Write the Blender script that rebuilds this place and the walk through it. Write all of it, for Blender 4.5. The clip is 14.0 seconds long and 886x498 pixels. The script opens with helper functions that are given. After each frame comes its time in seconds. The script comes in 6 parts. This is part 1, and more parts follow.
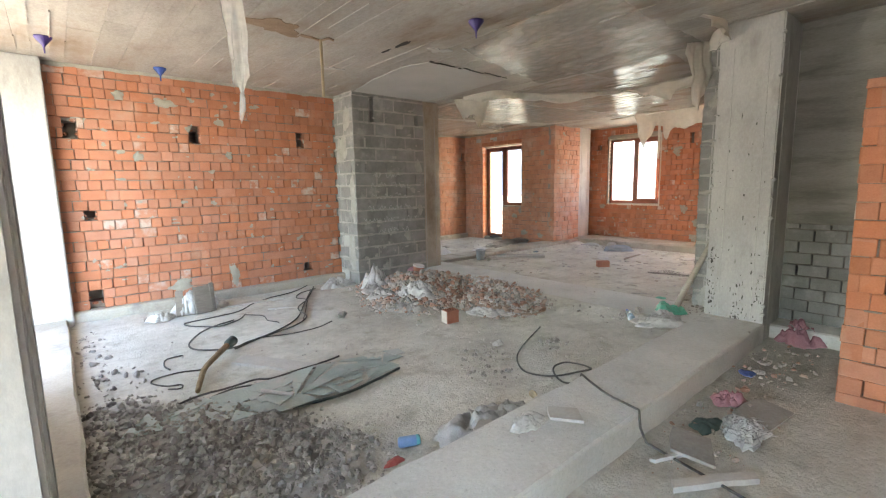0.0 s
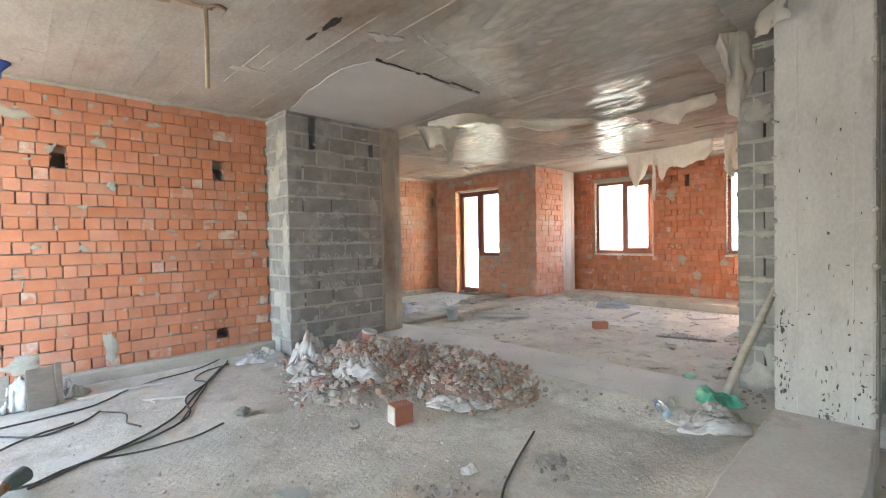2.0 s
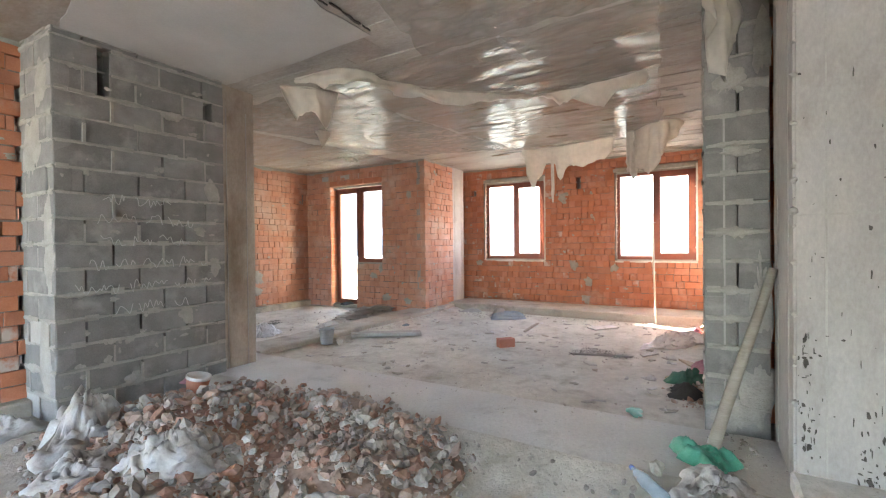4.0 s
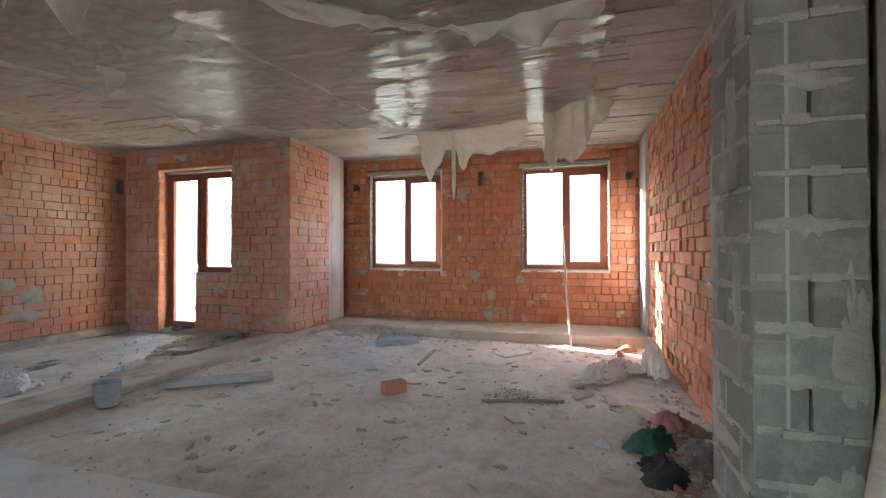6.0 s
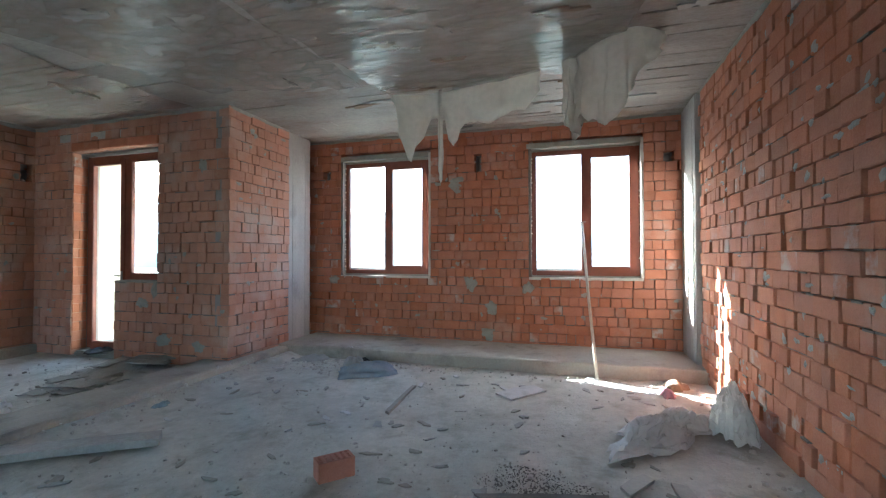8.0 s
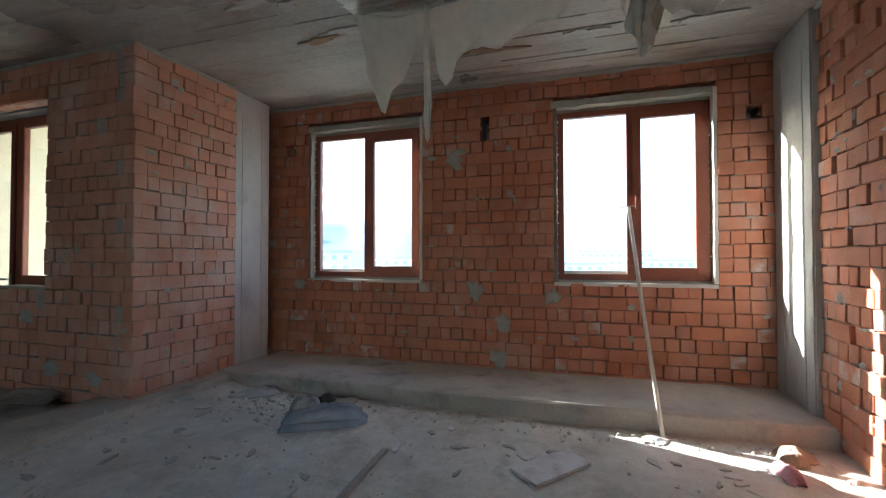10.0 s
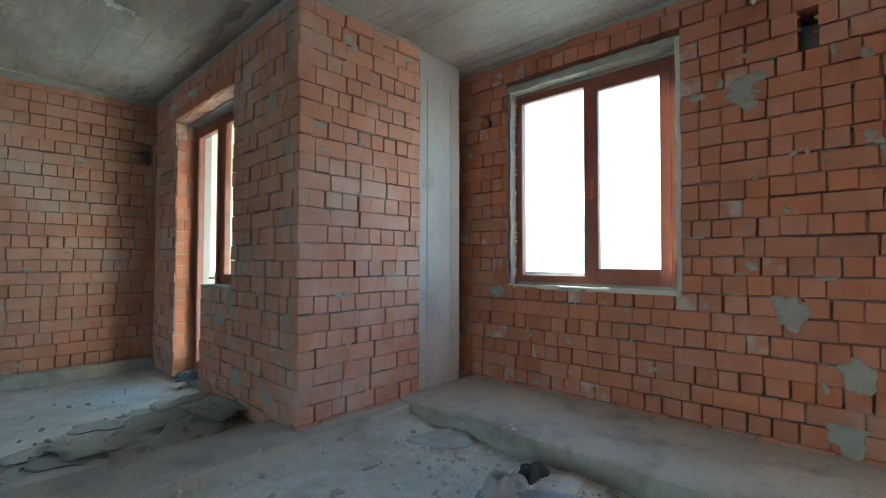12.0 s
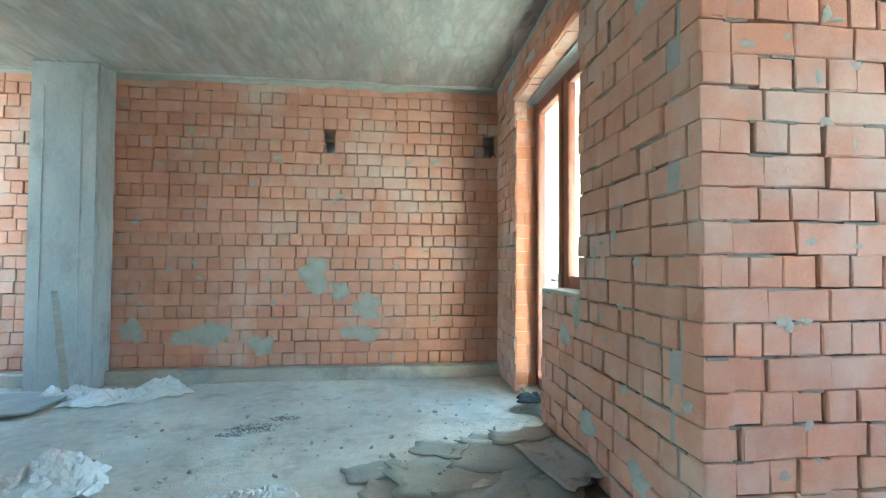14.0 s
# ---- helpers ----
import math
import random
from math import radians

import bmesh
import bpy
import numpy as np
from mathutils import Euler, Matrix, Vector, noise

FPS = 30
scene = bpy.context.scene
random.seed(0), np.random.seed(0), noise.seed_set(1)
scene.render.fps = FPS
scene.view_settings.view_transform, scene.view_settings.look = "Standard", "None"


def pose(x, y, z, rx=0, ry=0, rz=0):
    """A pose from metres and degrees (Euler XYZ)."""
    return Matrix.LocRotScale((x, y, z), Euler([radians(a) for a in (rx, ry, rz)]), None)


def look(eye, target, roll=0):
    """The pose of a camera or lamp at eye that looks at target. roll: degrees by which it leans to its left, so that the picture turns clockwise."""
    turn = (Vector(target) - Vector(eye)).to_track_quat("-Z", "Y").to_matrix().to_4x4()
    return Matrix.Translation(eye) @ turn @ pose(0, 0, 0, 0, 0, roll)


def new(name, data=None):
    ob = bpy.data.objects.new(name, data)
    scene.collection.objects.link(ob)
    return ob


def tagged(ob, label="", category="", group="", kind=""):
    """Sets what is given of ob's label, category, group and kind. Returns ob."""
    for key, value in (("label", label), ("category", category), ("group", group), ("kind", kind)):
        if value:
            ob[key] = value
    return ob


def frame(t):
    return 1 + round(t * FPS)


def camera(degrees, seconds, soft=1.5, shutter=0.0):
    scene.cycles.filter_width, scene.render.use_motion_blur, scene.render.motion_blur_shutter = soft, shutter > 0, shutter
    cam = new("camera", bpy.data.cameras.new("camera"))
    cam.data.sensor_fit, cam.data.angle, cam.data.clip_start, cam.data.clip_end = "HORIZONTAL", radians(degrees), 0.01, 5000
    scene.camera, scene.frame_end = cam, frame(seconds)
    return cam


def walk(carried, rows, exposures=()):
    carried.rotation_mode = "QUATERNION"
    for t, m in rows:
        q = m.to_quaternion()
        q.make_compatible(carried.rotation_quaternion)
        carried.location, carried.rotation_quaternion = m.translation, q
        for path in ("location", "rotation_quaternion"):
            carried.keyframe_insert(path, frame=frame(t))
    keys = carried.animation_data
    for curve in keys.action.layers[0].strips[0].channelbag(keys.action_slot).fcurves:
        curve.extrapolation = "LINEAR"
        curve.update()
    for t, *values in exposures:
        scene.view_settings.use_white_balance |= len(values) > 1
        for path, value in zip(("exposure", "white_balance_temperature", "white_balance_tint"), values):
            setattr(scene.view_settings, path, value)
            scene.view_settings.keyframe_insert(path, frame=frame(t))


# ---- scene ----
cam = camera(89.1, 14.0, 1.2)
PATH = [
    (0, (0.553, 0.575, 1.585), (1.843, 2.079, 1.313), -1.1),
    (0.5, (0.877, 0.754, 1.528), (2.174, 2.263, 1.334), -1.1),
    (1, (1.199, 1.003, 1.466), (2.518, 2.5, 1.338), -1.2),
    (1.5, (1.521, 1.298, 1.443), (2.863, 2.779, 1.374), -1.1),
    (2, (1.773, 1.617, 1.449), (3.151, 3.066, 1.41), -1.0),
    (2.5, (1.979, 1.895, 1.515), (3.436, 3.265, 1.476), -0.9),
    (3, (2.235, 2.131, 1.509), (3.742, 3.445, 1.477), -1.0),
    (3.5, (2.476, 2.4, 1.427), (4.065, 3.614, 1.412), -0.8),
    (4, (2.795, 2.701, 1.389), (4.518, 3.715, 1.372), -0.6),
    (6.5, (4.849, 3.481, 1.334), (6.772, 4.028, 1.358), -0.1),
    (7, (5.22, 3.55, 1.279), (7.142, 4.101, 1.315), -0.1),
    (7.5, (5.608, 3.566, 1.297), (7.525, 4.136, 1.329), -0.1),
    (8, (6.033, 3.649, 1.33), (7.948, 4.224, 1.363), -0.1),
    (10.5, (7.939, 4.099, 1.283), (9.826, 4.76, 1.327), 0.0),
    (11, (8.261, 4.313, 1.269), (10.077, 5.149, 1.319), -0.1),
    (11.5, (8.557, 4.559, 1.234), (10.245, 5.63, 1.3), 0.2),
    (12, (8.789, 4.793, 1.255), (10.259, 6.148, 1.308), 0.1),
    (12.5, (8.932, 5.064, 1.272), (10.127, 6.667, 1.32), 0.1),
    (13, (9.053, 5.376, 1.278), (9.937, 7.169, 1.321), 0.4),
    (13.5, (9.206, 5.701, 1.295), (9.699, 7.639, 1.325), 0.3),
    (14, (9.25, 6.053, 1.226), (9.469, 8.04, 1.281), 0.3),
]
EXPOSURES = [(0, 5.22, 7200, 15), (2.5, 5.48, 6850, 15), (4.0, 5.40, 6750, 17), (6.5, 4.5, 6200, 12), (8.0, 4.2, 5300, 2), (10.5, 3.3, 5700, 4), (11.5, 3.9, 5450, -2), (12.0, 4.15, 5150, -9), (12.5, 4.35, 5150, -11), (13.0, 5.0, 5050, -14), (13.5, 5.35, 5000, -16), (14.0, 5.55, 5050, -15)]
walk(cam, [(t, look(eye, target, roll)) for t, eye, target, roll in PATH], EXPOSURES)

# ---- world and sun ----
SUN_AZ, SUN_EL = 21.2, 19.6
world = bpy.data.worlds.new("sky")
scene.world = world
world.use_nodes = True
wn = world.node_tree.nodes
sky = wn.new("ShaderNodeTexSky")
sky.sky_type = "NISHITA"
sky.sun_disc = False
sky.sun_elevation, sky.sun_rotation = radians(SUN_EL), radians(SUN_AZ)
sky.air_density, sky.dust_density = 1.0, 2.0
world.node_tree.links.new(sky.outputs[0], wn["Background"].inputs[0])
wn["Background"].inputs[1].default_value = 0.15
sun = new("sun", bpy.data.lights.new("sun", "SUN"))
sun.data.energy, sun.data.angle, sun.data.color = 5.0, radians(0.5), (1.0, 0.95, 0.86)
_az, _el = radians(SUN_AZ), radians(SUN_EL)
sun.matrix_world = look((math.sin(_az) * math.cos(_el) * 50, math.cos(_az) * math.cos(_el) * 50, math.sin(_el) * 50), (0, 0, 0))


# ---- materials ----
def mat(name, c1, c2, rough=0.85, scale=4.0, fine=60.0, bump=0.3, bump_scale=40.0, dist=0.01, metal=0.0, spec=0.4, stain=None, stain_scale=0.8, stain_cut=(0.5, 0.7), vary="", vary_amt=0.5, stretch=(1, 1, 1), speck=None, coat=None):
    """A surface of two tones with broad and fine variation, relief, and stains with shapes of their own."""
    m = bpy.data.materials.new(name)
    m.use_nodes = True
    nt = m.node_tree
    N, L = nt.nodes, nt.links
    b = N["Principled BSDF"]
    geo = N.new("ShaderNodeNewGeometry")
    mp = N.new("ShaderNodeMapping")
    mp.inputs["Scale"].default_value = stretch
    L.new(geo.outputs["Position"], mp.inputs["Vector"])
    def noise_node(sc, detail, rough_n=0.6):
        n = N.new("ShaderNodeTexNoise")
        n.inputs["Scale"].default_value, n.inputs["Detail"].default_value, n.inputs["Roughness"].default_value = sc, detail, rough_n
        L.new(mp.outputs[0], n.inputs["Vector"])
        return n
    def mixc(fac, a, bcol):
        x = N.new("ShaderNodeMix")
        x.data_type = "RGBA"
        L.new(fac, x.inputs[0])
        for sock, v in ((x.inputs[6], a), (x.inputs[7], bcol)):
            if hasattr(v, "is_linked"):
                L.new(v, sock)
            else:
                sock.default_value = (*v, 1)
        return x.outputs[2]
    def ramp(sock, lo, hi):
        r = N.new("ShaderNodeMapRange")
        r.inputs["From Min"].default_value, r.inputs["From Max"].default_value = lo, hi
        L.new(sock, r.inputs["Value"])
        return r.outputs[0]
    broad, grain = noise_node(scale, 5), noise_node(fine, 4, 0.7)
    fac = N.new("ShaderNodeMath")
    fac.operation = "MULTIPLY_ADD"
    L.new(ramp(grain.outputs[0], 0.3, 0.7), fac.inputs[0])
    fac.inputs[1].default_value = 0.45
    L.new(ramp(broad.outputs[0], 0.35, 0.95), fac.inputs[2])
    col = mixc(fac.outputs[0], c1, c2)
    if vary:
        if vary == "object":
            src = N.new("ShaderNodeObjectInfo").outputs["Random"]
        else:
            src = geo.outputs["Random Per Island"]
        hsv = N.new("ShaderNodeHueSaturation")
        L.new(col, hsv.inputs["Color"])
        for sock, lo, hi in (("Value", 1 - vary_amt, 1 + vary_amt * 0.6), ("Saturation", 1 + vary_amt * 0.3, 1 - vary_amt * 0.7)):
            r = N.new("ShaderNodeMapRange")
            r.inputs["To Min"].default_value, r.inputs["To Max"].default_value = lo, hi
            if sock == "Saturation":
                mul = N.new("ShaderNodeMath")
                mul.operation = "MULTIPLY"
                L.new(src, mul.inputs[0])
                mul.inputs[1].default_value = 7.31
                fr = N.new("ShaderNodeMath")
                fr.operation = "FRACT"
                L.new(mul.outputs[0], fr.inputs[0])
                L.new(fr.outputs[0], r.inputs["Value"])
            else:
                L.new(src, r.inputs["Value"])
            L.new(r.outputs[0], hsv.inputs[sock])
        col = hsv.outputs[0]
        if coat:
            # a few pieces carry a skin of pale mortar
            cm = N.new("ShaderNodeMath")
            cm.operation = "MULTIPLY"
            L.new(src, cm.inputs[0])
            cm.inputs[1].default_value = 13.7
            cf = N.new("ShaderNodeMath")
            cf.operation = "FRACT"
            L.new(cm.outputs[0], cf.inputs[0])
            pick = ramp(cf.outputs[0], 0.945, 0.965)
            patchy = N.new("ShaderNodeMath")
            patchy.operation = "MULTIPLY"
            L.new(pick, patchy.inputs[0])
            L.new(ramp(noise_node(9.0, 4).outputs[0], 0.42, 0.62), patchy.inputs[1])
            col = mixc(patchy.outputs[0], col, coat)
    if stain:
        st = noise_node(stain_scale, 6, 0.65)
        col = mixc(ramp(st.outputs[0], *stain_cut), col, stain)
    if speck:
        for sc, lo, hi in ((26, 0.64, 0.76), (75, 0.64, 0.74)):
            col = mixc(ramp(noise_node(sc, 3, 0.6).outputs[0], lo, hi), col, speck)
    L.new(col, b.inputs["Base Color"])
    rr = N.new("ShaderNodeMapRange")
    rr.inputs["To Min"].default_value, rr.inputs["To Max"].default_value = max(rough - 0.12, 0.02), min(rough + 0.12, 1)
    L.new(broad.outputs[0], rr.inputs["Value"])
    L.new(rr.outputs[0], b.inputs["Roughness"])
    b.inputs["Metallic"].default_value, b.inputs["Specular IOR Level"].default_value = metal, spec
    if bump:
        bn = noise_node(bump_scale, 6, 0.65)
        bp = N.new("ShaderNodeBump")
        bp.inputs["Strength"].default_value, bp.inputs["Distance"].default_value = bump, dist
        L.new(bn.outputs[0], bp.inputs["Height"])
        L.new(bp.outputs[0], b.inputs["Normal"])
    return m


def clear(name, tint, alpha, rough, bump=0.0, bump_scale=8.0, stretch=(1, 1, 1), milky=0.0, spread=0.12):
    """Glass or plastic film: light passes, with gloss that grows at a slant."""
    m = bpy.data.materials.new(name)
    m.use_nodes = True
    N, L = m.node_tree.nodes, m.node_tree.links
    b = N["Principled BSDF"]
    b.inputs["Base Color"].default_value, b.inputs["Roughness"].default_value = (*tint, 1), rough
    tr, mx = N.new("ShaderNodeBsdfTransparent"), N.new("ShaderNodeMixShader")
    nz = N.new("ShaderNodeTexNoise")
    geo = N.new("ShaderNodeNewGeometry")
    mp = N.new("ShaderNodeMapping")
    mp.inputs["Scale"].default_value = stretch
    L.new(geo.outputs["Position"], mp.inputs["Vector"])
    L.new(mp.outputs[0], nz.inputs["Vector"])
    nz.inputs["Scale"].default_value, nz.inputs["Detail"].default_value = bump_scale, 6
    if bump:
        bp = N.new("ShaderNodeBump")
        bp.inputs["Strength"].default_value, bp.inputs["Distance"].default_value = bump, 0.02
        L.new(nz.outputs[0], bp.inputs["Height"])
        L.new(bp.outputs[0], b.inputs["Normal"])
    rg = N.new("ShaderNodeMapRange")
    rg.inputs["To Min"].default_value, rg.inputs["To Max"].default_value = max(alpha - spread, 0), min(alpha + spread, 1)
    L.new(nz.outputs[0], rg.inputs["Value"])
    L.new(rg.outputs[0], mx.inputs[0])
    L.new(tr.outputs[0], mx.inputs[1])
    body = b.outputs[0]
    if milky:
        tl, m2 = N.new("ShaderNodeBsdfTranslucent"), N.new("ShaderNodeMixShader")
        tl.inputs["Color"].default_value = (*tint, 1)
        m2.inputs[0].default_value = milky
        L.new(body, m2.inputs[1])
        L.new(tl.outputs[0], m2.inputs[2])
        body = m2.outputs[0]
    L.new(body, mx.inputs[2])
    L.new(mx.outputs[0], N["Material Output"].inputs["Surface"])
    return m


def glass(name):
    m = bpy.data.materials.new(name)
    m.use_nodes = True
    N, L = m.node_tree.nodes, m.node_tree.links
    tr, gl, mx, lw, fr = N.new("ShaderNodeBsdfTransparent"), N.new("ShaderNodeBsdfGlossy"), N.new("ShaderNodeMixShader"), N.new("ShaderNodeLayerWeight"), N.new("ShaderNodeMath")
    lw.inputs["Blend"].default_value = 0.2
    fr.operation = "MULTIPLY_ADD"
    fr.inputs[1].default_value, fr.inputs[2].default_value = 0.35, 0.03
    L.new(lw.outputs["Facing"], fr.inputs[0])
    tr.inputs[0].default_value = (0.93, 0.96, 0.95, 1)
    gl.inputs["Roughness"].default_value = 0.02
    L.new(fr.outputs[0], mx.inputs[0])
    L.new(tr.outputs[0], mx.inputs[1])
    L.new(gl.outputs[0], mx.inputs[2])
    L.new(mx.outputs[0], N["Material Output"].inputs["Surface"])
    return m


BRICK_A, BRICK_B = (0.40, 0.145, 0.078), (0.53, 0.228, 0.135)
M_brick = mat("red_brick", BRICK_A, BRICK_B, 0.9, 6, 90, 0.6, 45, 0.006, vary="object", vary_amt=0.13, coat=(0.52, 0.42, 0.365), stain=(0.5, 0.36, 0.285), stain_scale=1.7, stain_cut=(0.56, 0.86))
M_brick_far = mat("red_brick_joined", BRICK_A, BRICK_B, 0.9, 6, 90, 0.6, 45, 0.006, vary="island", vary_amt=0.13, coat=(0.52, 0.42, 0.365), stain=(0.5, 0.36, 0.285), stain_scale=1.7, stain_cut=(0.56, 0.86))
M_brick_pale = mat("dusty_brick", (0.44, 0.20, 0.125), (0.56, 0.295, 0.205), 0.92, 6, 90, 0.6, 45, 0.006, vary="object", vary_amt=0.11, stain=(0.53, 0.42, 0.345), stain_scale=1.9, stain_cut=(0.48, 0.80))
M_brick_pale_far = mat("dusty_brick_joined", (0.44, 0.20, 0.125), (0.56, 0.295, 0.205), 0.92, 6, 90, 0.6, 45, 0.006, vary="island", vary_amt=0.11, stain=(0.53, 0.42, 0.345), stain_scale=1.9, stain_cut=(0.48, 0.80))
# grey mortar, darkened so its colour holds the shade of recessed joints
M_shaded_mortar = mat("mortar", (0.14, 0.118, 0.10), (0.28, 0.245, 0.215), 0.95, 5, 80, 0.6, 60, 0.01)
M_smear = mat("mortar_smear", (0.29, 0.275, 0.232), (0.42, 0.40, 0.345), 0.95, 9, 90, 0.5, 50, 0.01)
M_backing = mat("wall_core", (0.25, 0.22, 0.2), (0.36, 0.32, 0.29), 0.95, 3, 40, 0.5, 30, 0.01)
M_block = mat("grey_block", (0.185, 0.183, 0.174), (0.33, 0.325, 0.31), 0.95, 5, 120, 0.7, 150, 0.006, vary="object", vary_amt=0.16, stain=(0.44, 0.43, 0.40), stain_scale=3, stain_cut=(0.55, 0.8))
M_block_mortar = mat("block_mortar", (0.29, 0.28, 0.255), (0.46, 0.44, 0.40), 0.95, 8, 80, 0.7, 50, 0.012)
M_concrete = mat("concrete", (0.34, 0.33, 0.31), (0.52, 0.51, 0.48), 0.88, 1.6, 50, 0.25, 30, 0.008, stain=(0.27, 0.25, 0.23), stain_scale=2.4, stain_cut=(0.55, 0.85))
M_column = mat("cast_concrete_column", (0.33, 0.317, 0.303), (0.50, 0.482, 0.46), 0.85, 2.0, 45, 0.3, 25, 0.008, stain=(0.27, 0.25, 0.23), stain_scale=3.2, stain_cut=(0.54, 0.76), stretch=(1.2, 1.2, 0.6))
M_browncol = mat("brown_stained_concrete", (0.31, 0.27, 0.22), (0.49, 0.44, 0.375), 0.88, 2.0, 45, 0.3, 25, 0.008, stain=(0.24, 0.185, 0.135), stain_scale=2.2, stain_cut=(0.5, 0.74), stretch=(1.2, 1.2, 0.6))
M_ceiling = mat("board_marked_ceiling", (0.27, 0.243, 0.213), (0.50, 0.458, 0.41), 0.62, 1.6, 24, 0.35, 14, 0.012, stain=(0.22, 0.16, 0.115), stain_scale=0.8, stain_cut=(0.50, 0.70), vary="island", vary_amt=0.09, stretch=(1.8, 0.8, 1), speck=(0.25, 0.21, 0.175))
M_ceil_patch = mat("trowelled_ceiling_patch", (0.40, 0.385, 0.36), (0.50, 0.485, 0.46), 0.85, 2.0, 60, 0.15, 40, 0.005)
M_floor = mat("dusty_screed", (0.42, 0.395, 0.34), (0.70, 0.67, 0.60), 0.95, 1.3, 11, 0.8, 30, 0.02, stain=(0.36, 0.33, 0.265), stain_scale=3.2, stain_cut=(0.52, 0.72), speck=(0.44, 0.415, 0.37))
M_strip = mat("concrete_beam_top", (0.52, 0.505, 0.475), (0.70, 0.68, 0.645), 0.92, 1.5, 40, 0.45, 34, 0.012, stain=(0.38, 0.36, 0.33), stain_scale=2.6, stain_cut=(0.58, 0.8), speck=(0.42, 0.40, 0.375))
M_ledge = mat("earthy_concrete_ledge", (0.34, 0.305, 0.255), (0.50, 0.46, 0.395), 0.95, 2.0, 40, 0.6, 34, 0.014, stain=(0.22, 0.20, 0.18), stain_scale=3, stain_cut=(0.52, 0.75))
# darker grey-brown than the other concrete
M_darkwall = mat("stained_board_marked_concrete", (0.19, 0.18, 0.16), (0.33, 0.315, 0.29), 0.92, 1.8, 45, 0.4, 26, 0.01, stain=(0.13, 0.12, 0.105), stain_scale=2.2, stain_cut=(0.5, 0.75), stretch=(1, 0.5, 3))
M_frame = mat("brown_window_frame", (0.16, 0.045, 0.026), (0.26, 0.085, 0.05), 0.45, 5, 60, 0.1, 50, 0.003)
M_plaster = mat("pale_reveal_plaster", (0.52, 0.48, 0.42), (0.68, 0.64, 0.58), 0.9, 5, 60, 0.5, 40, 0.01)
M_cream = mat("cream_render", (0.62, 0.53, 0.38), (0.72, 0.63, 0.47), 0.9, 3, 60, 0.3, 50, 0.006)
M_glass = glass("window_glass")
M_steel = mat("grey_metal", (0.3, 0.3, 0.3), (0.45, 0.45, 0.44), 0.4, 6, 60, 0.1, 60, 0.002, metal=0.9)
M_dkwood = mat("dark_weathered_board", (0.17, 0.14, 0.115), (0.29, 0.25, 0.21), 0.9, 6, 50, 0.4, 40, 0.005, stretch=(1, 1, 5))
M_wood = mat("weathered_timber", (0.28, 0.245, 0.205), (0.42, 0.38, 0.325), 0.85, 6, 50, 0.4, 40, 0.005, stretch=(1, 1, 6))
# distance haze is mixed into the colour: the hill is tinted blue-grey
M_hill = mat("haze_tinted_hillside", (0.17, 0.22, 0.245), (0.21, 0.265, 0.29), 1.0, 0.01, 0.1, 0)
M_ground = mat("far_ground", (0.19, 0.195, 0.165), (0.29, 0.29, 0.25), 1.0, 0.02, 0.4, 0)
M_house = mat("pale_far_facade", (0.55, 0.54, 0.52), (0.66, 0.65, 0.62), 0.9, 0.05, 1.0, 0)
# window openings lifted towards the facade tone to paint in haze
M_hazed_window = mat("haze_paled_far_window", (0.30, 0.33, 0.36), (0.38, 0.41, 0.44), 0.6, 0.2, 2, 0)


# ---- building helpers ----
def link(name, bm, material, parent=None, m=None, smooth=False):
    me = bpy.data.meshes.new(name)
    bm.normal_update()
    bm.to_mesh(me)
    bm.free()
    me.materials.append(material)
    if smooth:
        me.polygons.foreach_set("use_smooth", [True] * len(me.polygons))
    ob = new(name, me)
    if parent:
        ob.parent = parent
    if m is not None:
        ob.matrix_basis = m
    return ob


def part(name, bm, material, parent, label="", m=None, smooth=False):
    ob = link(name, bm, material, parent, m, smooth)
    if label:
        ob["label"] = label
    return ob


def thing(name, label, category, m=None, group=""):
    ob = new(name)
    ob.empty_display_size = 0.1
    if m is not None:
        ob.matrix_basis = m
    return tagged(ob, label, category, group)


def box(bm, x0, x1, y0, y1, z0, z1, bev=0.0):
    c = Matrix.Translation(((x0 + x1) / 2, (y0 + y1) / 2, (z0 + z1) / 2)) @ Matrix.Diagonal((x1 - x0, y1 - y0, z1 - z0, 1))
    r = bmesh.ops.create_cube(bm, size=1, matrix=c)
    if bev:
        es = list({e for v in r["verts"] for e in v.link_edges})
        bmesh.ops.bevel(bm, geom=es, offset=bev, segments=2, affect="EDGES")
    return bm


def spline(pts, step=6):
    """A smooth line through the given places."""
    P = [Vector(p) for p in pts]
    P = [2 * P[0] - P[1]] + P + [2 * P[-1] - P[-2]]
    out = []
    for i in range(1, len(P) - 2):
        for k in range(step):
            t = k / step
            a, b, c, d = P[i - 1], P[i], P[i + 1], P[i + 2]
            out.append(0.5 * ((2 * b) + (c - a) * t + (2 * a - 5 * b + 4 * c - d) * t * t + (3 * b - a - 3 * c + d) * t ** 3))
    out.append(P[-2])
    return out


def tube(bm, pts, r, n=8, r_end=None):
    rings = []
    for i, p in enumerate(pts):
        d = (pts[min(i + 1, len(pts) - 1)] - pts[max(i - 1, 0)]).normalized()
        side = d.cross(Vector((0, 0, 1)))
        if side.length < 0.1:
            side = d.cross(Vector((1, 0, 0)))
        side.normalize()
        up = side.cross(d)
        rr = r if r_end is None else r + (r_end - r) * i / (len(pts) - 1)
        rings.append([bm.verts.new(p + rr * (math.cos(a) * side + math.sin(a) * up)) for a in [2 * math.pi * k / n for k in range(n)]])
    for a, b in zip(rings, rings[1:]):
        for k in range(n):
            bm.faces.new((a[k], a[(k + 1) % n], b[(k + 1) % n], b[k]))
    bm.faces.new(rings[0][::-1])
    bm.faces.new(rings[-1])
    return bm


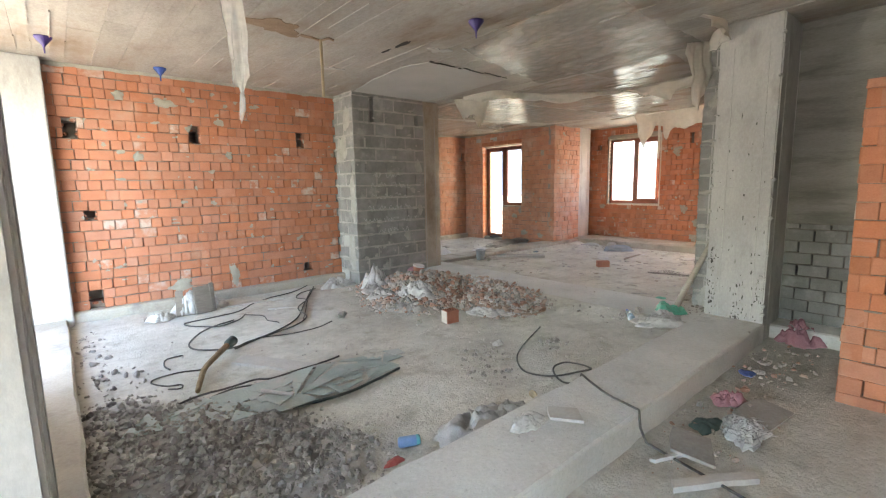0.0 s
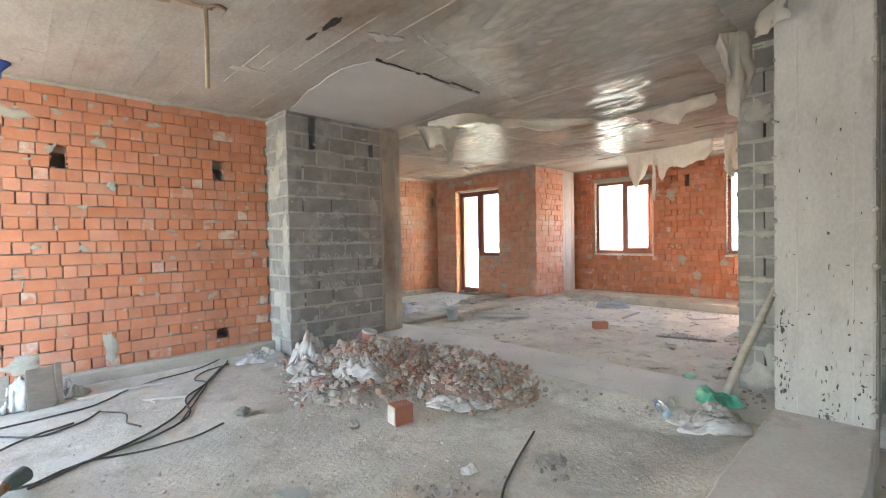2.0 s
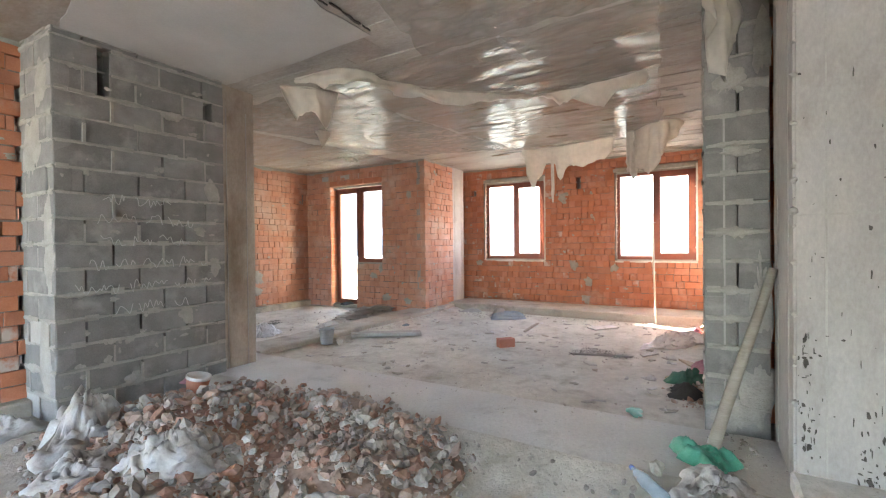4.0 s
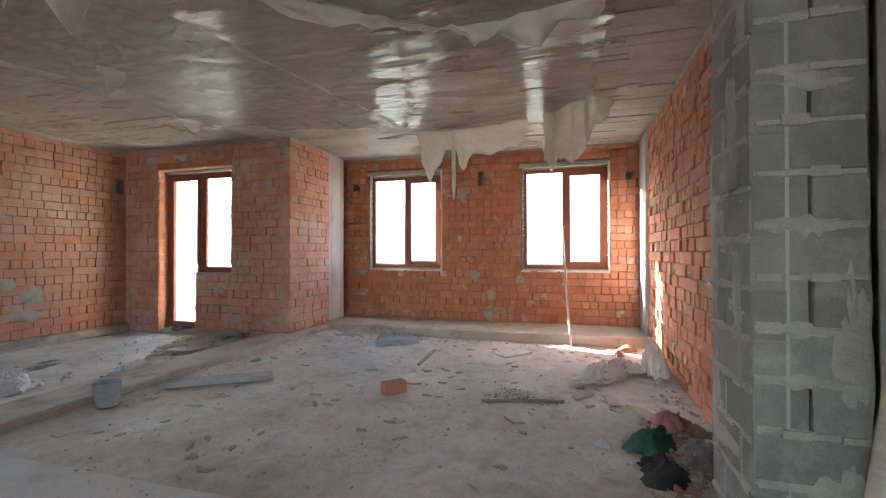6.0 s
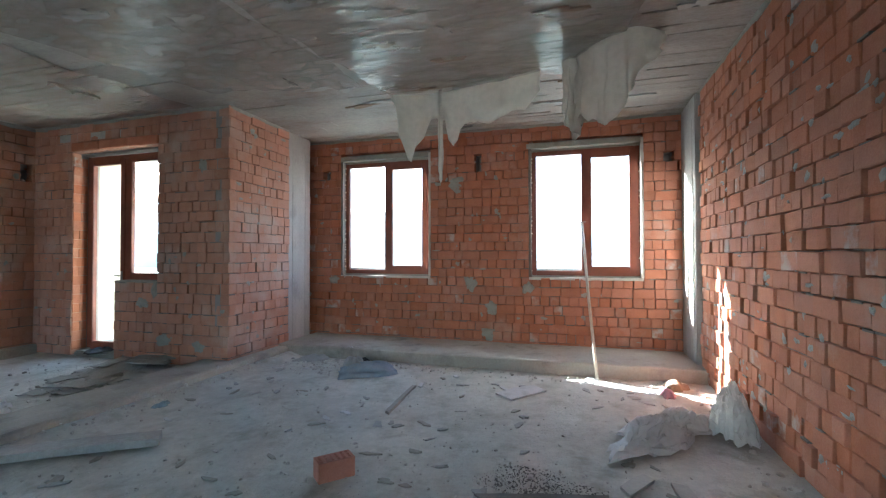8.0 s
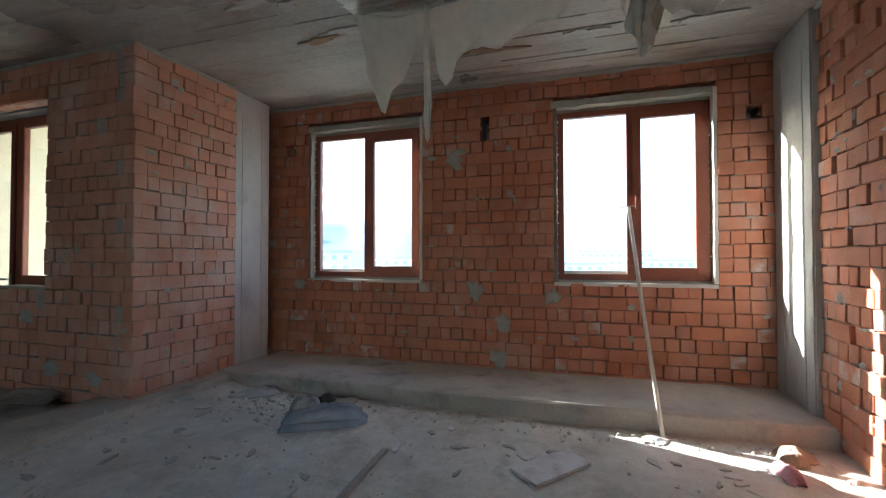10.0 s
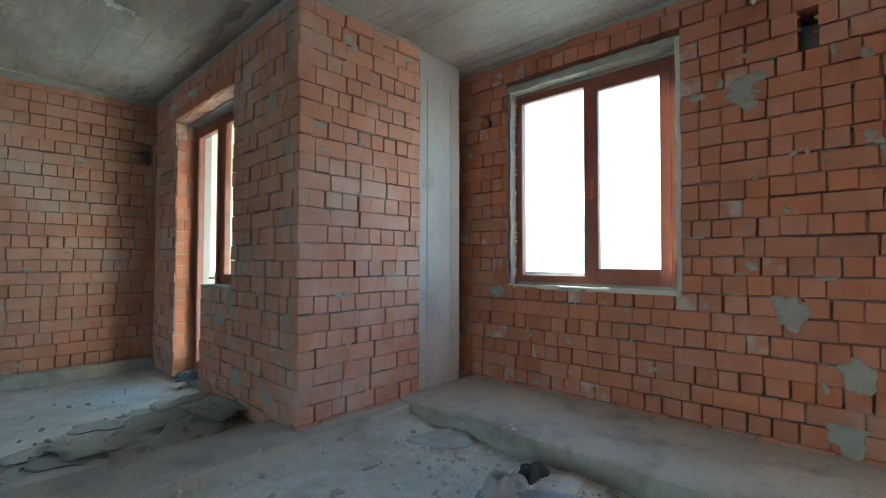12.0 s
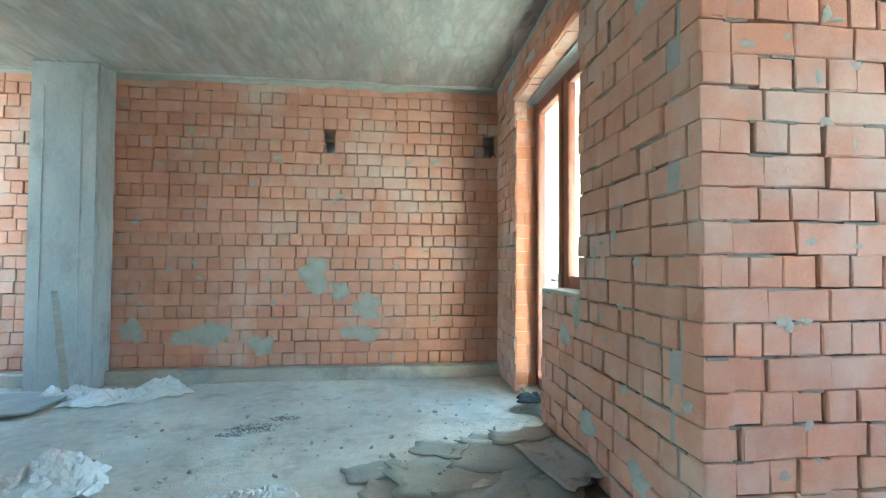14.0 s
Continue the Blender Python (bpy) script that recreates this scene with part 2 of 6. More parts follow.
def lathe(bm, prof, n=24, at=(0, 0, 0)):
    """A turned shape from (radius, height) pairs."""
    rings = [[bm.verts.new((at[0] + r * math.cos(2 * math.pi * k / n), at[1] + r * math.sin(2 * math.pi * k / n), at[2] + z)) for k in range(n)] for r, z in prof]
    for a, b in zip(rings, rings[1:]):
        for k in range(n):
            bm.faces.new((a[k], a[(k + 1) % n], b[(k + 1) % n], b[k]))
    return bm


def chunk(bm, c, s, rng, flat=1.0, sub=1):
    """A broken lump: a jittered ball with flat facets."""
    r = bmesh.ops.create_icosphere(bm, subdivisions=sub, radius=1)
    sx, sy, sz = s * rng.uniform(0.7, 1.3), s * rng.uniform(0.5, 1.0), s * rng.uniform(0.4, 0.9) * flat
    rot = Euler((rng.uniform(-0.5, 0.5), rng.uniform(-0.5, 0.5), rng.uniform(0, 6.28))).to_matrix()
    for v in r["verts"]:
        k = rng.uniform(0.7, 1.15)
        v.co = Vector(c) + rot @ Vector((v.co.x * sx * k, v.co.y * sy * k, v.co.z * sz * k))


def outline_mesh(bm, pts, z0, z1):
    """A plate with the given outline."""
    a = [bm.verts.new((x, y, z0)) for x, y in pts]
    b = [bm.verts.new((x, y, z1)) for x, y in pts]
    bm.faces.new(b)
    bm.faces.new(a[::-1])
    n = len(pts)
    for k in range(n):
        bm.faces.new((a[k], a[(k + 1) % n], b[(k + 1) % n], b[k]))


def blotch(cx, cy, rx, ry, rng, n=18, rough=0.3):
    ph = [rng.uniform(0, 6.28) for _ in range(3)]
    out = []
    for k in range(n):
        a = 2 * math.pi * k / n
        r = 1 + rough * (0.5 * math.sin(2 * a + ph[0]) + 0.35 * math.sin(3 * a + ph[1]) + 0.4 * math.sin(5 * a + ph[2])) + rng.uniform(-0.1, 0.1)
        out.append((cx + rx * r * math.cos(a), cy + ry * r * math.sin(a)))
    return out


# ---- masonry: walls lie in their own frame (along, into the wall, up) ----
def piece_template(length, height, depth, rng, worn=0.004):
    """One brick or block of unit length along x, chamfered round its face; rows of places and faces."""
    j = lambda a: rng.uniform(-a, a)
    e = worn / length
    hz, v = height / 2, []
    for inset, y in ((e, 0.0), (0.0, worn), (0.0, depth)):
        dz = worn if y == 0 else 0
        for sx, sz in ((-1, -1), (1, -1), (1, 1), (-1, 1)):
            v.append((sx * (0.5 - inset) + j(0.006), y + (j(worn * 0.4) if y < depth else 0), sz * (hz - dz) + j(0.0032)))
    f = [(0, 1, 2, 3)]
    for a in (0, 4):
        for k in range(4):
            f.append((a + k, a + 4 + k, a + 4 + (k + 1) % 4, a + (k + 1) % 4))
    return v, f


def template_mesh(name, tpl, material):
    me = bpy.data.meshes.new(name)
    me.from_pydata(tpl[0], [], tpl[1])
    me.materials.append(material)
    return me


_rt = random.Random(5)
BRICK_TPL = [piece_template(0.25, 0.1165, 0.118, _rt, 0.0048) for _ in range(4)]
HEAD_TPL = [piece_template(0.12, 0.1165, 0.118, _rt, 0.0048) for _ in range(4)]
BLOCK_TPL = [piece_template(0.39, 0.19, 0.118, _rt, 0.006) for _ in range(4)]
BRICK_ME = [template_mesh("brick", t, M_brick) for t in BRICK_TPL]
HEAD_ME = [template_mesh("brick", t, M_brick) for t in HEAD_TPL]
BLOCK_ME = [template_mesh("block", t, M_block) for t in BLOCK_TPL]
PALE_ME = ([template_mesh("brick", t, M_brick_pale) for t in BRICK_TPL], [template_mesh("brick", t, M_brick_pale) for t in HEAD_TPL])
LATER = []


def free_runs(L, za, zb, gaps):
    """The stretches of a course that no opening takes."""
    cuts = sorted((max(0, u0), min(L, u1)) for u0, u1, w0, w1 in gaps if w0 < zb - 0.03 and w1 > za + 0.03 and u1 > 0 and u0 < L)
    out, u = [], 0.0
    for a, b in cuts:
        if a > u + 0.02:
            out.append((u, a))
        u = max(u, b)
    if u < L - 0.02:
        out.append((u, L))
    return out


def masonry(wall, L, z0, z1, openings=(), holes=(), kind="brick", seed=1, near=(0, 99), mortar=None, proud=0.0, fill=0.55, full_headers=0.5, recess=(0.004, 0.032), pale=False, shorts=0.3, rough=1.0, unit=1.0, flush=0.12):
    """Lay bricks or blocks on a wall's front, course by course, with beds and perpends of mortar."""
    rng = random.Random(seed)
    brick = kind == "brick"
    pitch, joint, long, short = (0.1235, 0.0065, 0.25, 0.12) if brick else (0.202 * unit, 0.012, 0.39 * unit, 0.19 * unit)
    gaps = list(openings) + list(holes)
    pieces, mb = [], bmesh.new()
    i, z = 0, z0
    while z < z1 - 0.03:
        h = min(pitch, z1 - z)
        sc = (h - joint) / (pitch - joint) * unit
        header = brick and (i % 2 == 1 if rng.random() < 0.95 else rng.random() < 0.5)
        for a, b in free_runs(L, z, z + h, gaps):
            u = a
            if not brick and i % 2:
                first = short
            elif brick and header:
                first = rng.choice((0.06, 0.09, 0.12, 0.12))
            elif brick and not header and rng.random() < 0.5:
                first = short
            else:
                first = 0
            while u < b - 0.015:
                w = first or (short if header else (short if brick and rng.random() < shorts else long))
                first = 0
                if brick and w == short:
                    w = rng.uniform(0.105, 0.135)
                gap = (0.003 + 0.011 * rng.random() ** 1.5 if header else 0.0015 + 0.009 * rng.random() ** 1.8) if brick else rng.uniform(0.008, 0.018)
                if b - (u + w) < 0.05:
                    w = b - u
                    if w > long * 1.15:
                        w = w / 2 - gap / 2
                pieces.append((u + w / 2, z + h / 2 + rng.uniform(-0.003, 0.003), w, sc * rng.uniform(0.98, 1.025), rough * rng.uniform(-0.006, 0.007), rough * rng.gauss(0, 0.011), w > long * 0.7, rng.randrange(4)))
                if u + w < b - 0.02 and rng.random() < (fill * 0.4 if header else fill):
                    d = rng.uniform(recess[0], recess[1] + 0.015) - proud
                    box(mb, u + w - 0.002, u + w + gap + 0.002, d, 0.117, z + 0.004, z + h - rng.uniform(0.008, 0.05))
                u += w + gap
            n = max(1, int((b - a) / 0.09))
            for k in range(n):
                d = rng.uniform(*recess) - proud * rng.random()
                if brick and rng.random() < flush:
                    d = rng.uniform(-0.001, 0.004)
                q0, q1 = a + (b - a) * k / n + (0.012 if k == 0 else 0), a + (b - a) * (k + 1) / n - (0.012 if k == n - 1 else 0)
                lip = 0.026 * rng.random() ** 1.7 if proud and rng.random() < 0.6 else 0.0
                box(mb, q0, q1, d, 0.117, z + h - joint - 0.003 - lip * 0.4, z + h + 0.002 + lip)
        z += pitch
        i += 1
    part("mortar", mb, mortar or M_shaded_mortar, wall, "uneven grey mortar joints")
    inside = [p for p in pieces if near[0] <= p[0] <= near[1]]
    inside.sort(key=lambda p: abs(p[1] - 1.4))
    singles = set(id(p) for p in inside[:300])
    verts, faces = [], []
    for p in pieces:
        u, zc, w, sc, dy, tilt, is_long, kk = p
        if id(p) in singles:
            LATER.append((wall, (PALE_ME[0 if is_long else 1] if pale else ((BRICK_ME if is_long else HEAD_ME) if brick else BLOCK_ME))[kk], "brick" if brick else "block", Matrix.LocRotScale((u, dy, zc), Euler((0, tilt, tilt * 0.7)), (w, 1, sc))))
        else:
            tv, tf = ((BRICK_TPL if is_long else HEAD_TPL) if brick else BLOCK_TPL)[kk]
            o = len(verts)
            verts += [(u + x * w, dy + y, zc + zz * sc + x * w * tilt) for x, y, zz in tv]
            faces += [tuple(o + q for q in f) for f in tf]
    if verts:
        me = bpy.data.meshes.new("masonry")
        me.from_pydata(verts, [], faces)
        me.materials.append((M_brick_pale_far if pale else M_brick_far) if brick else M_block)
        ob = new("masonry", me)
        ob.parent = wall
        tagged(ob, "", "", "", "stuff")


def panels(bm, L, z0, z1, d0, d1, openings):
    """The wall's core with openings through it."""
    us = sorted({0.0, L} | {min(max(u, 0), L) for o in openings for u in o[:2]})
    for a, b in zip(us, us[1:]):
        if b - a < 1e-4:
            continue
        mid, z = (a + b) / 2, z0
        for o in sorted((o for o in openings if o[0] <= mid <= o[1]), key=lambda o: o[2]):
            if o[2] > z + 1e-4:
                box(bm, a, b, d0, d1, z, o[2])
            z = max(z, o[3])
        if z < z1 - 1e-4:
            box(bm, a, b, d0, d1, z, z1)


def wall_of(name, x, y, rot, L, z0, z1, thick, label, openings=(), material=None, trim=(0.0, 0.0), **kw):
    bm = bmesh.new()
    ends = [(-1, trim[0], -9, 9), (L - trim[1], L + 1, -9, 9)]
    cut = list(openings) + [e for e, t in zip(ends, trim) if t]
    holes = list(kw.get("holes", ()))
    panels(bm, L, z0, z1, 0.117, min(thick, 0.3), cut + holes)
    if thick > 0.3:
        panels(bm, L, z0, z1, 0.3, thick, cut)
    for u0, u1, w0, w1 in holes:
        # a pocket closes each putlog hole behind
        box(bm, u0 - 0.03, u1 + 0.03, 0.301, 0.33, w0 - 0.03, w1 + 0.03)
        if thick < 0.3:
            t0 = thick + 0.001
            box(bm, u0 - 0.03, u0, t0, 0.30, w0 - 0.03, w1 + 0.03)
            box(bm, u1, u1 + 0.03, t0, 0.30, w0 - 0.03, w1 + 0.03)
            box(bm, u0, u1, t0, 0.30, w0 - 0.03, w0)
            box(bm, u0, u1, t0, 0.30, w1, w1 + 0.03)
    w = link(name, bm, material or M_backing, None, pose(x, y, 0, 0, 0, rot))
    tagged(w, label, "wall", "", "structure")
    masonry(w, L, z0, z1, openings, **kw)
    big = [o for o in holes if o[1] - o[0] > 0.085]
    if big:
        hr = random.Random(int(x * 10 + y))
        brk = kw.get("kind", "brick") == "brick"
        for u0, u1, w0, w1 in big:
            eb = bmesh.new()
            for _ in range(7):
                side = hr.randrange(4)
                pu = (u0, u1, hr.uniform(u0, u1), hr.uniform(u0, u1))[side]
                pz = (hr.uniform(w0, w1), hr.uniform(w0, w1), w0, w1)[side]
                chunk(eb, (pu, hr.uniform(0.035, 0.06), pz), hr.uniform(0.022, 0.038), hr)
            part("broken_edge", eb, M_brick_far if brk else M_block, w, "broken edge of the putlog hole")
    return w


def smears(wall, spots, seed, material=None):
    rng = random.Random(seed)
    for u, z, ru, rz in spots:
        bm = bmesh.new()
        pts = blotch(0, 0, ru, rz, rng, 36, 0.28)
        c = bm.verts.new((u, -0.009, z))
        ring1 = [bm.verts.new((u + px * 0.7, -0.007 + rng.uniform(-0.003, 0.002), z + py * 0.7)) for px, py in pts]
        ring2 = [bm.verts.new((u + px, 0.006, z + py)) for px, py in pts]
        n = len(pts)
        for k in range(n):
            bm.faces.new((c, ring1[k], ring1[(k + 1) % n]))
            bm.faces.new((ring1[k], ring2[k], ring2[(k + 1) % n], ring1[(k + 1) % n]))
        part("mortar_patch", bm, material or M_smear, wall, "smeared patch of mortar", smooth=True)


def splashes(wall, L, z0, z1, n, seed, avoid=(), material=None):
    """Small flat daubs of mortar dragged over the joints."""
    rng = random.Random(seed)
    bm = bmesh.new()
    for _ in range(n):
        u, z = rng.uniform(0.05, L - 0.05), rng.uniform(z0 + 0.05, z1 - 0.05)
        if any(a - 0.08 < u < b + 0.08 and c - 0.08 < z < d + 0.08 for a, b, c, d in avoid):
            continue
        ru, rz = rng.uniform(0.012, 0.05), rng.uniform(0.008, 0.035)
        pts = blotch(0, 0, min(ru, u, L - u), rz, rng, 12, 0.4)
        c = bm.verts.new((u, -0.0065, z))
        r1 = [bm.verts.new((u + px, 0.003, z + py)) for px, py in pts]
        for k in range(12):
            bm.faces.new((c, r1[k], r1[(k + 1) % 12]))
    ob = part("mortar_daubs", bm, material or M_smear, wall, "small daubs of mortar over the joints", smooth=True)
    tagged(ob, "small daubs of mortar over the joints", "", "", "stuff")


# ---- the large structure ----
CEIL = 3.11


def ground_height(x, y):
    h = 0.012 * noise.noise((x * 1.3, y * 1.3, 0)) + 0.006 * noise.noise((x * 5, y * 5, 3)) + 0.003 * noise.noise((x * 16, y * 16, 7))
    dust = 0.0
    dust = max(dust, 0.10 * max(0, 1 - abs(y - 2.30) / 0.28)) if x < 5.7 and y > 2.25 else dust
    dust = max(dust, 0.108 * max(0, 1 - abs(x - 5.54) / 0.34)) if 2.3 < y < 7.2 else dust
    dust = max(dust, 0.05 * max(0, 1 - abs(y - 7.6) / 0.2)) if x < 4.3 else dust
    dust = max(dust, 0.06 * max(0, 1 - abs(y - 7.4) / 0.2)) if 6.4 < x < 11.5 and y < 7.45 else dust
    return h + dust


def floor_sheet():
    nx, ny = 236, 214
    x0, y0, dx, dy = -1.3, -1.3, 0.0585, 0.0585
    v = [(x0 + i * dx, y0 + j * dy, ground_height(x0 + i * dx, y0 + j * dy)) for j in range(ny + 1) for i in range(nx + 1)]
    f = [(j * (nx + 1) + i, j * (nx + 1) + i + 1, (j + 1) * (nx + 1) + i + 1, (j + 1) * (nx + 1) + i) for j in range(ny) for i in range(nx) if not (x0 + i * dx < 4.1 and y0 + j * dy > 7.95)]
    me = bpy.data.meshes.new("floor")
    me.from_pydata(v, [], f)
    me.materials.append(M_floor)
    me.polygons.foreach_set("use_smooth", [True] * len(f))
    return tagged(new("floor", me), "dusty uneven grey concrete floor with grit", "floor", "", "structure")


floor_sheet()
bm = bmesh.new()
box(bm, -1.3, 12.5, -1.3, 7.95, -0.4, -0.06)
box(bm, 4.1, 12.5, 7.95, 11.3, -0.4, -0.06)
tagged(link("floor_slab", bm, M_concrete), "concrete slab below the screed", "floor", "", "structure")


def worn_bar(name, x0, x1, y0, y1, z1, label, seed, material=None):
    """A raised strip of cast concrete with worn, wavering edges."""
    rng = random.Random(seed)
    bm = bmesh.new()
    along_x = x1 - x0 > y1 - y0
    n = int(max(x1 - x0, y1 - y0) / 0.12)
    rows = []
    for i in range(n + 1):
        t = i / n
        w = [0.014 * noise.noise((t * n * 0.35, seed * 3.1 + k, 0)) + 0.01 * noise.noise((t * n * 0.9, seed * 5.1 + k, 2)) for k in range(3)]
        c = (0.012 + 0.006 * rng.random(), 0.012 + 0.006 * rng.random())
        if along_x:
            x = x0 + (x1 - x0) * t
            prof = [(x, y0 + w[0], -0.1), (x, y0 + w[0], z1 - c[0] + w[2] * 0.4), (x, y0 + w[0] + c[0], z1 + w[2] * 0.4), (x, (y0 + y1) / 2, z1 + w[2] * 0.5), (x, y1 + w[1] - c[1], z1 + w[2] * 0.4), (x, y1 + w[1], z1 - c[1] + w[2] * 0.4), (x, y1 + w[1], -0.1)]
        else:
            y = y0 + (y1 - y0) * t
            prof = [(x0 + w[0], y, -0.1), (x0 + w[0], y, z1 - c[0] + w[2] * 0.4), (x0 + w[0] + c[0], y, z1 + w[2] * 0.4), ((x0 + x1) / 2, y, z1 + w[2] * 0.5), (x1 + w[1] - c[1], y, z1 + w[2] * 0.4), (x1 + w[1], y, z1 - c[1] + w[2] * 0.4), (x1 + w[1], y, -0.1)]
        rows.append([bm.verts.new(p) for p in prof])
    for a, b in zip(rows, rows[1:]):
        for k in range(6):
            bm.faces.new((a[k], b[k], b[k + 1], a[k + 1]))
    bm.faces.new(rows[0])
    bm.faces.new(rows[-1][::-1])
    bmesh.ops.recalc_face_normals(bm, faces=bm.faces[:])
    return tagged(link(name, bm, material or M_strip), label, "floor", "", "structure")


worn_bar("beam_strip_cross", 5.52, 6.38, 2.32, 7.72, 0.10, "raised concrete beam strip across the floor", 1)
worn_bar("beam_strip_long", -1.2, 5.73, 1.78, 2.33, 0.19, "raised concrete beam strip along the room", 2)
worn_bar("beam_strip_north", 6.38, 11.5, 7.40, 7.92, 0.12, "raised concrete beam strip beside the brick pier", 3, M_ledge)
worn_bar("window_ledge_floor", 11.27, 12.26, 2.38, 7.56, 0.15, "low concrete ledge under the windows", 4, M_ledge)
worn_bar("kerb_north", 0.5, 4.25, 7.50, 7.70, 0.15, "low concrete kerb at the foot of the brick wall", 5, M_ledge)
worn_bar("kerb_far_north", 4.4, 10.4, 10.80, 10.95, 0.13, "low concrete kerb at the foot of the brick wall", 6, M_ledge)
worn_bar("kerb_west", 0.22, 0.54, 2.9, 7.6, 0.10, "low concrete kerb at the open edge", 7, M_ledge)
worn_bar("kerb_alcove", 5.95, 6.3, -0.4, 1.78, 0.14, "low concrete kerb at the foot of the block wall", 8)


def ceiling():
    """A slab whose soffit keeps the print of the shuttering boards, each a little off its neighbour, with fins of grout between."""
    bm = bmesh.new()
    box(bm, -1.3, 12.6, -1.3, 7.95, CEIL + 0.008, CEIL + 0.25)
    box(bm, 4.1, 12.6, 7.95, 11.3, CEIL + 0.008, CEIL + 0.25)
    rng = random.Random(3)
    x = -1.3
    while x < 12.5:
        w = min(rng.choice((0.12, 0.15, 0.15, 0.2, 0.25)), 12.58 - x)
        y, end = -1.3, 7.95 if x + w < 4.15 else 11.2
        while y < end - 0.05:
            ly = min(rng.uniform(1.2, 3.2), end - y)
            d = rng.uniform(0.0, 0.0035)
            box(bm, x + 0.001, x + w - 0.001, y + 0.001, y + ly - 0.001, CEIL - 0.001 + d, CEIL + 0.02)
            if rng.random() < 0.55:
                f0 = y + rng.uniform(0, ly * 0.4)
                box(bm, x - rng.uniform(0.003, 0.007), x + rng.uniform(0.003, 0.007), f0, f0 + rng.uniform(0.3, 0.6) * ly, CEIL - rng.uniform(0.004, 0.011), CEIL + 0.01)
            y += ly
        x += w
    return tagged(link("ceiling", bm, M_ceiling), "board-marked concrete ceiling, stained brown and grey", "ceiling", "", "structure")


ceiling()

# brick walls
n1 = wall_of("wall_north_near", 0.55, 7.62, 0, 3.72, 0.02, CEIL - 0.03, 0.30, "orange hollow-brick wall with open joints and putlog holes",
    holes=[(1.5, 1.64, 2.25, 2.42), (3.02, 3.15, 2.26, 2.40), (0.17, 0.31, 2.30, 2.46), (3.02, 3.17, 0.25, 0.40), (0.22, 0.37, 0.22, 0.40), (0.27, 0.40, 1.28, 1.40)] + [(3.665, 3.73, 0.40 + 0.247 * k, 0.50 + 0.247 * k) for k in range(10)], seed=11, fill=0.45, recess=(0.004, 0.030), flush=0.3, shorts=0.25)
smears(n1, [(1.25, 2.75, 0.12, 0.07), (0.75, 2.8, 0.07, 0.055), (1.9, 2.55, 0.07, 0.06), (0.9, 2.05, 0.06, 0.07), (2.0, 2.1, 0.05, 0.05), (1.95, 0.35, 0.07, 0.2), (1.25, 0.3, 0.16, 0.09)], 4)
n2 = wall_of("wall_north_far", 4.3, 10.89, 0, 6.25, 0.02, CEIL - 0.04, 0.30, "red-orange brick wall with smeared mortar patches",
    holes=[(4.20, 4.33, 2.40, 2.55), (5.92, 6.06, 2.38, 2.54)], seed=12, near=(1.8, 5.0), pale=True, shorts=0.15, fill=0.3, recess=(0.014, 0.055), rough=1.1)
smears(n2, [(4.14, 1.08, 0.16, 0.2), (4.7, 0.72, 0.13, 0.18), (4.6, 0.47, 0.22, 0.1), (3.0, 0.45, 0.34, 0.12), (2.35, 0.5, 0.13, 0.11), (3.6, 0.35, 0.12, 0.13), (4.4, 0.9, 0.09, 0.11), (2.0, 2.6, 0.1, 0.14)], 5)
EX = 12.20
W1, W2 = (5.69, 7.14), (2.85, 4.29)
WZ0, WZ1 = 1.03, 2.86
EY = 7.80
east = wall_of("wall_east", EX, EY, -90, 5.46, 0.05, CEIL - 0.02, 0.20, "red brick window wall with two openings",
    openings=[(EY - W1[1], EY - W1[0], WZ0, WZ1), (EY - W2[1], EY - W2[0], WZ0, WZ1)], holes=[(0.36, 0.48, 2.5, 2.64), (2.76, 2.86, 2.5, 2.78), (5.18, 5.3, 2.5, 2.66)], seed=13, near=(0.4, 4.4), shorts=0.35, fill=0.2, recess=(0.016, 0.06), rough=1.4)
smears(east, [(2.5, 2.35, 0.12, 0.1), (2.7, 0.95, 0.08, 0.12), (3.0, 0.62, 0.1, 0.09), (2.95, 0.25, 0.12, 0.08), (0.55, 0.98, 0.1, 0.06), (3.5, 0.9, 0.07, 0.08)], 6)
south = wall_of("wall_south", 11.50, 2.38, 180, 4.5, 0.0, CEIL - 0.02, 0.3, "red brick side wall with whitish mortar stains", seed=14, near=(0.3, 3.2), shorts=0.4, fill=0.2, recess=(0.016, 0.06), rough=2.2)
pier_s = wall_of("pier_south_face", 10.352, 7.554, 0, 1.137, 0.02, CEIL, 0.20, "brick pier beside the concrete column", seed=15, pale=True, recess=(0.006, 0.045), fill=0.45, flush=0.3, shorts=0.15, rough=1.4)
door_wall = wall_of("wall_door", 10.385, 10.89, -90.7, 3.333, 0.02, CEIL, 0.36, "brick wall with the balcony door opening",
    openings=[(10.89 - 10.15, 10.89 - 9.37, -1, 2.72), (10.89 - 9.37, 10.89 - 8.65, 1.0, 2.72)], seed=16, near=(0.0, 3.4), trim=(0, 0.12), fill=0.5, pale=True, recess=(0.004, 0.045), flush=0.25, shorts=0.2, rough=1.3)
smears(door_wall, [(2.95, 2.42, 0.06, 0.12), (2.0, 0.75, 0.10, 0.08), (2.35, 0.3, 0.14, 0.07), (2.9, 0.25, 0.1, 0.07), (2.2, 0.92, 0.05, 0.12)], 7)
fin = wall_of("brick_fin", 4.69, 1.07, -90, 1.4, -0.05, 2.24, 0.25, "short orange brick wall end, not reaching the ceiling", seed=17, trim=(0.12, 0))
fin_end = wall_of("brick_fin_end", 4.94, 1.075, 180, 0.25, -0.05, 2.24, 0.14, "end of the short orange brick wall", seed=18, trim=(0, 0.12))

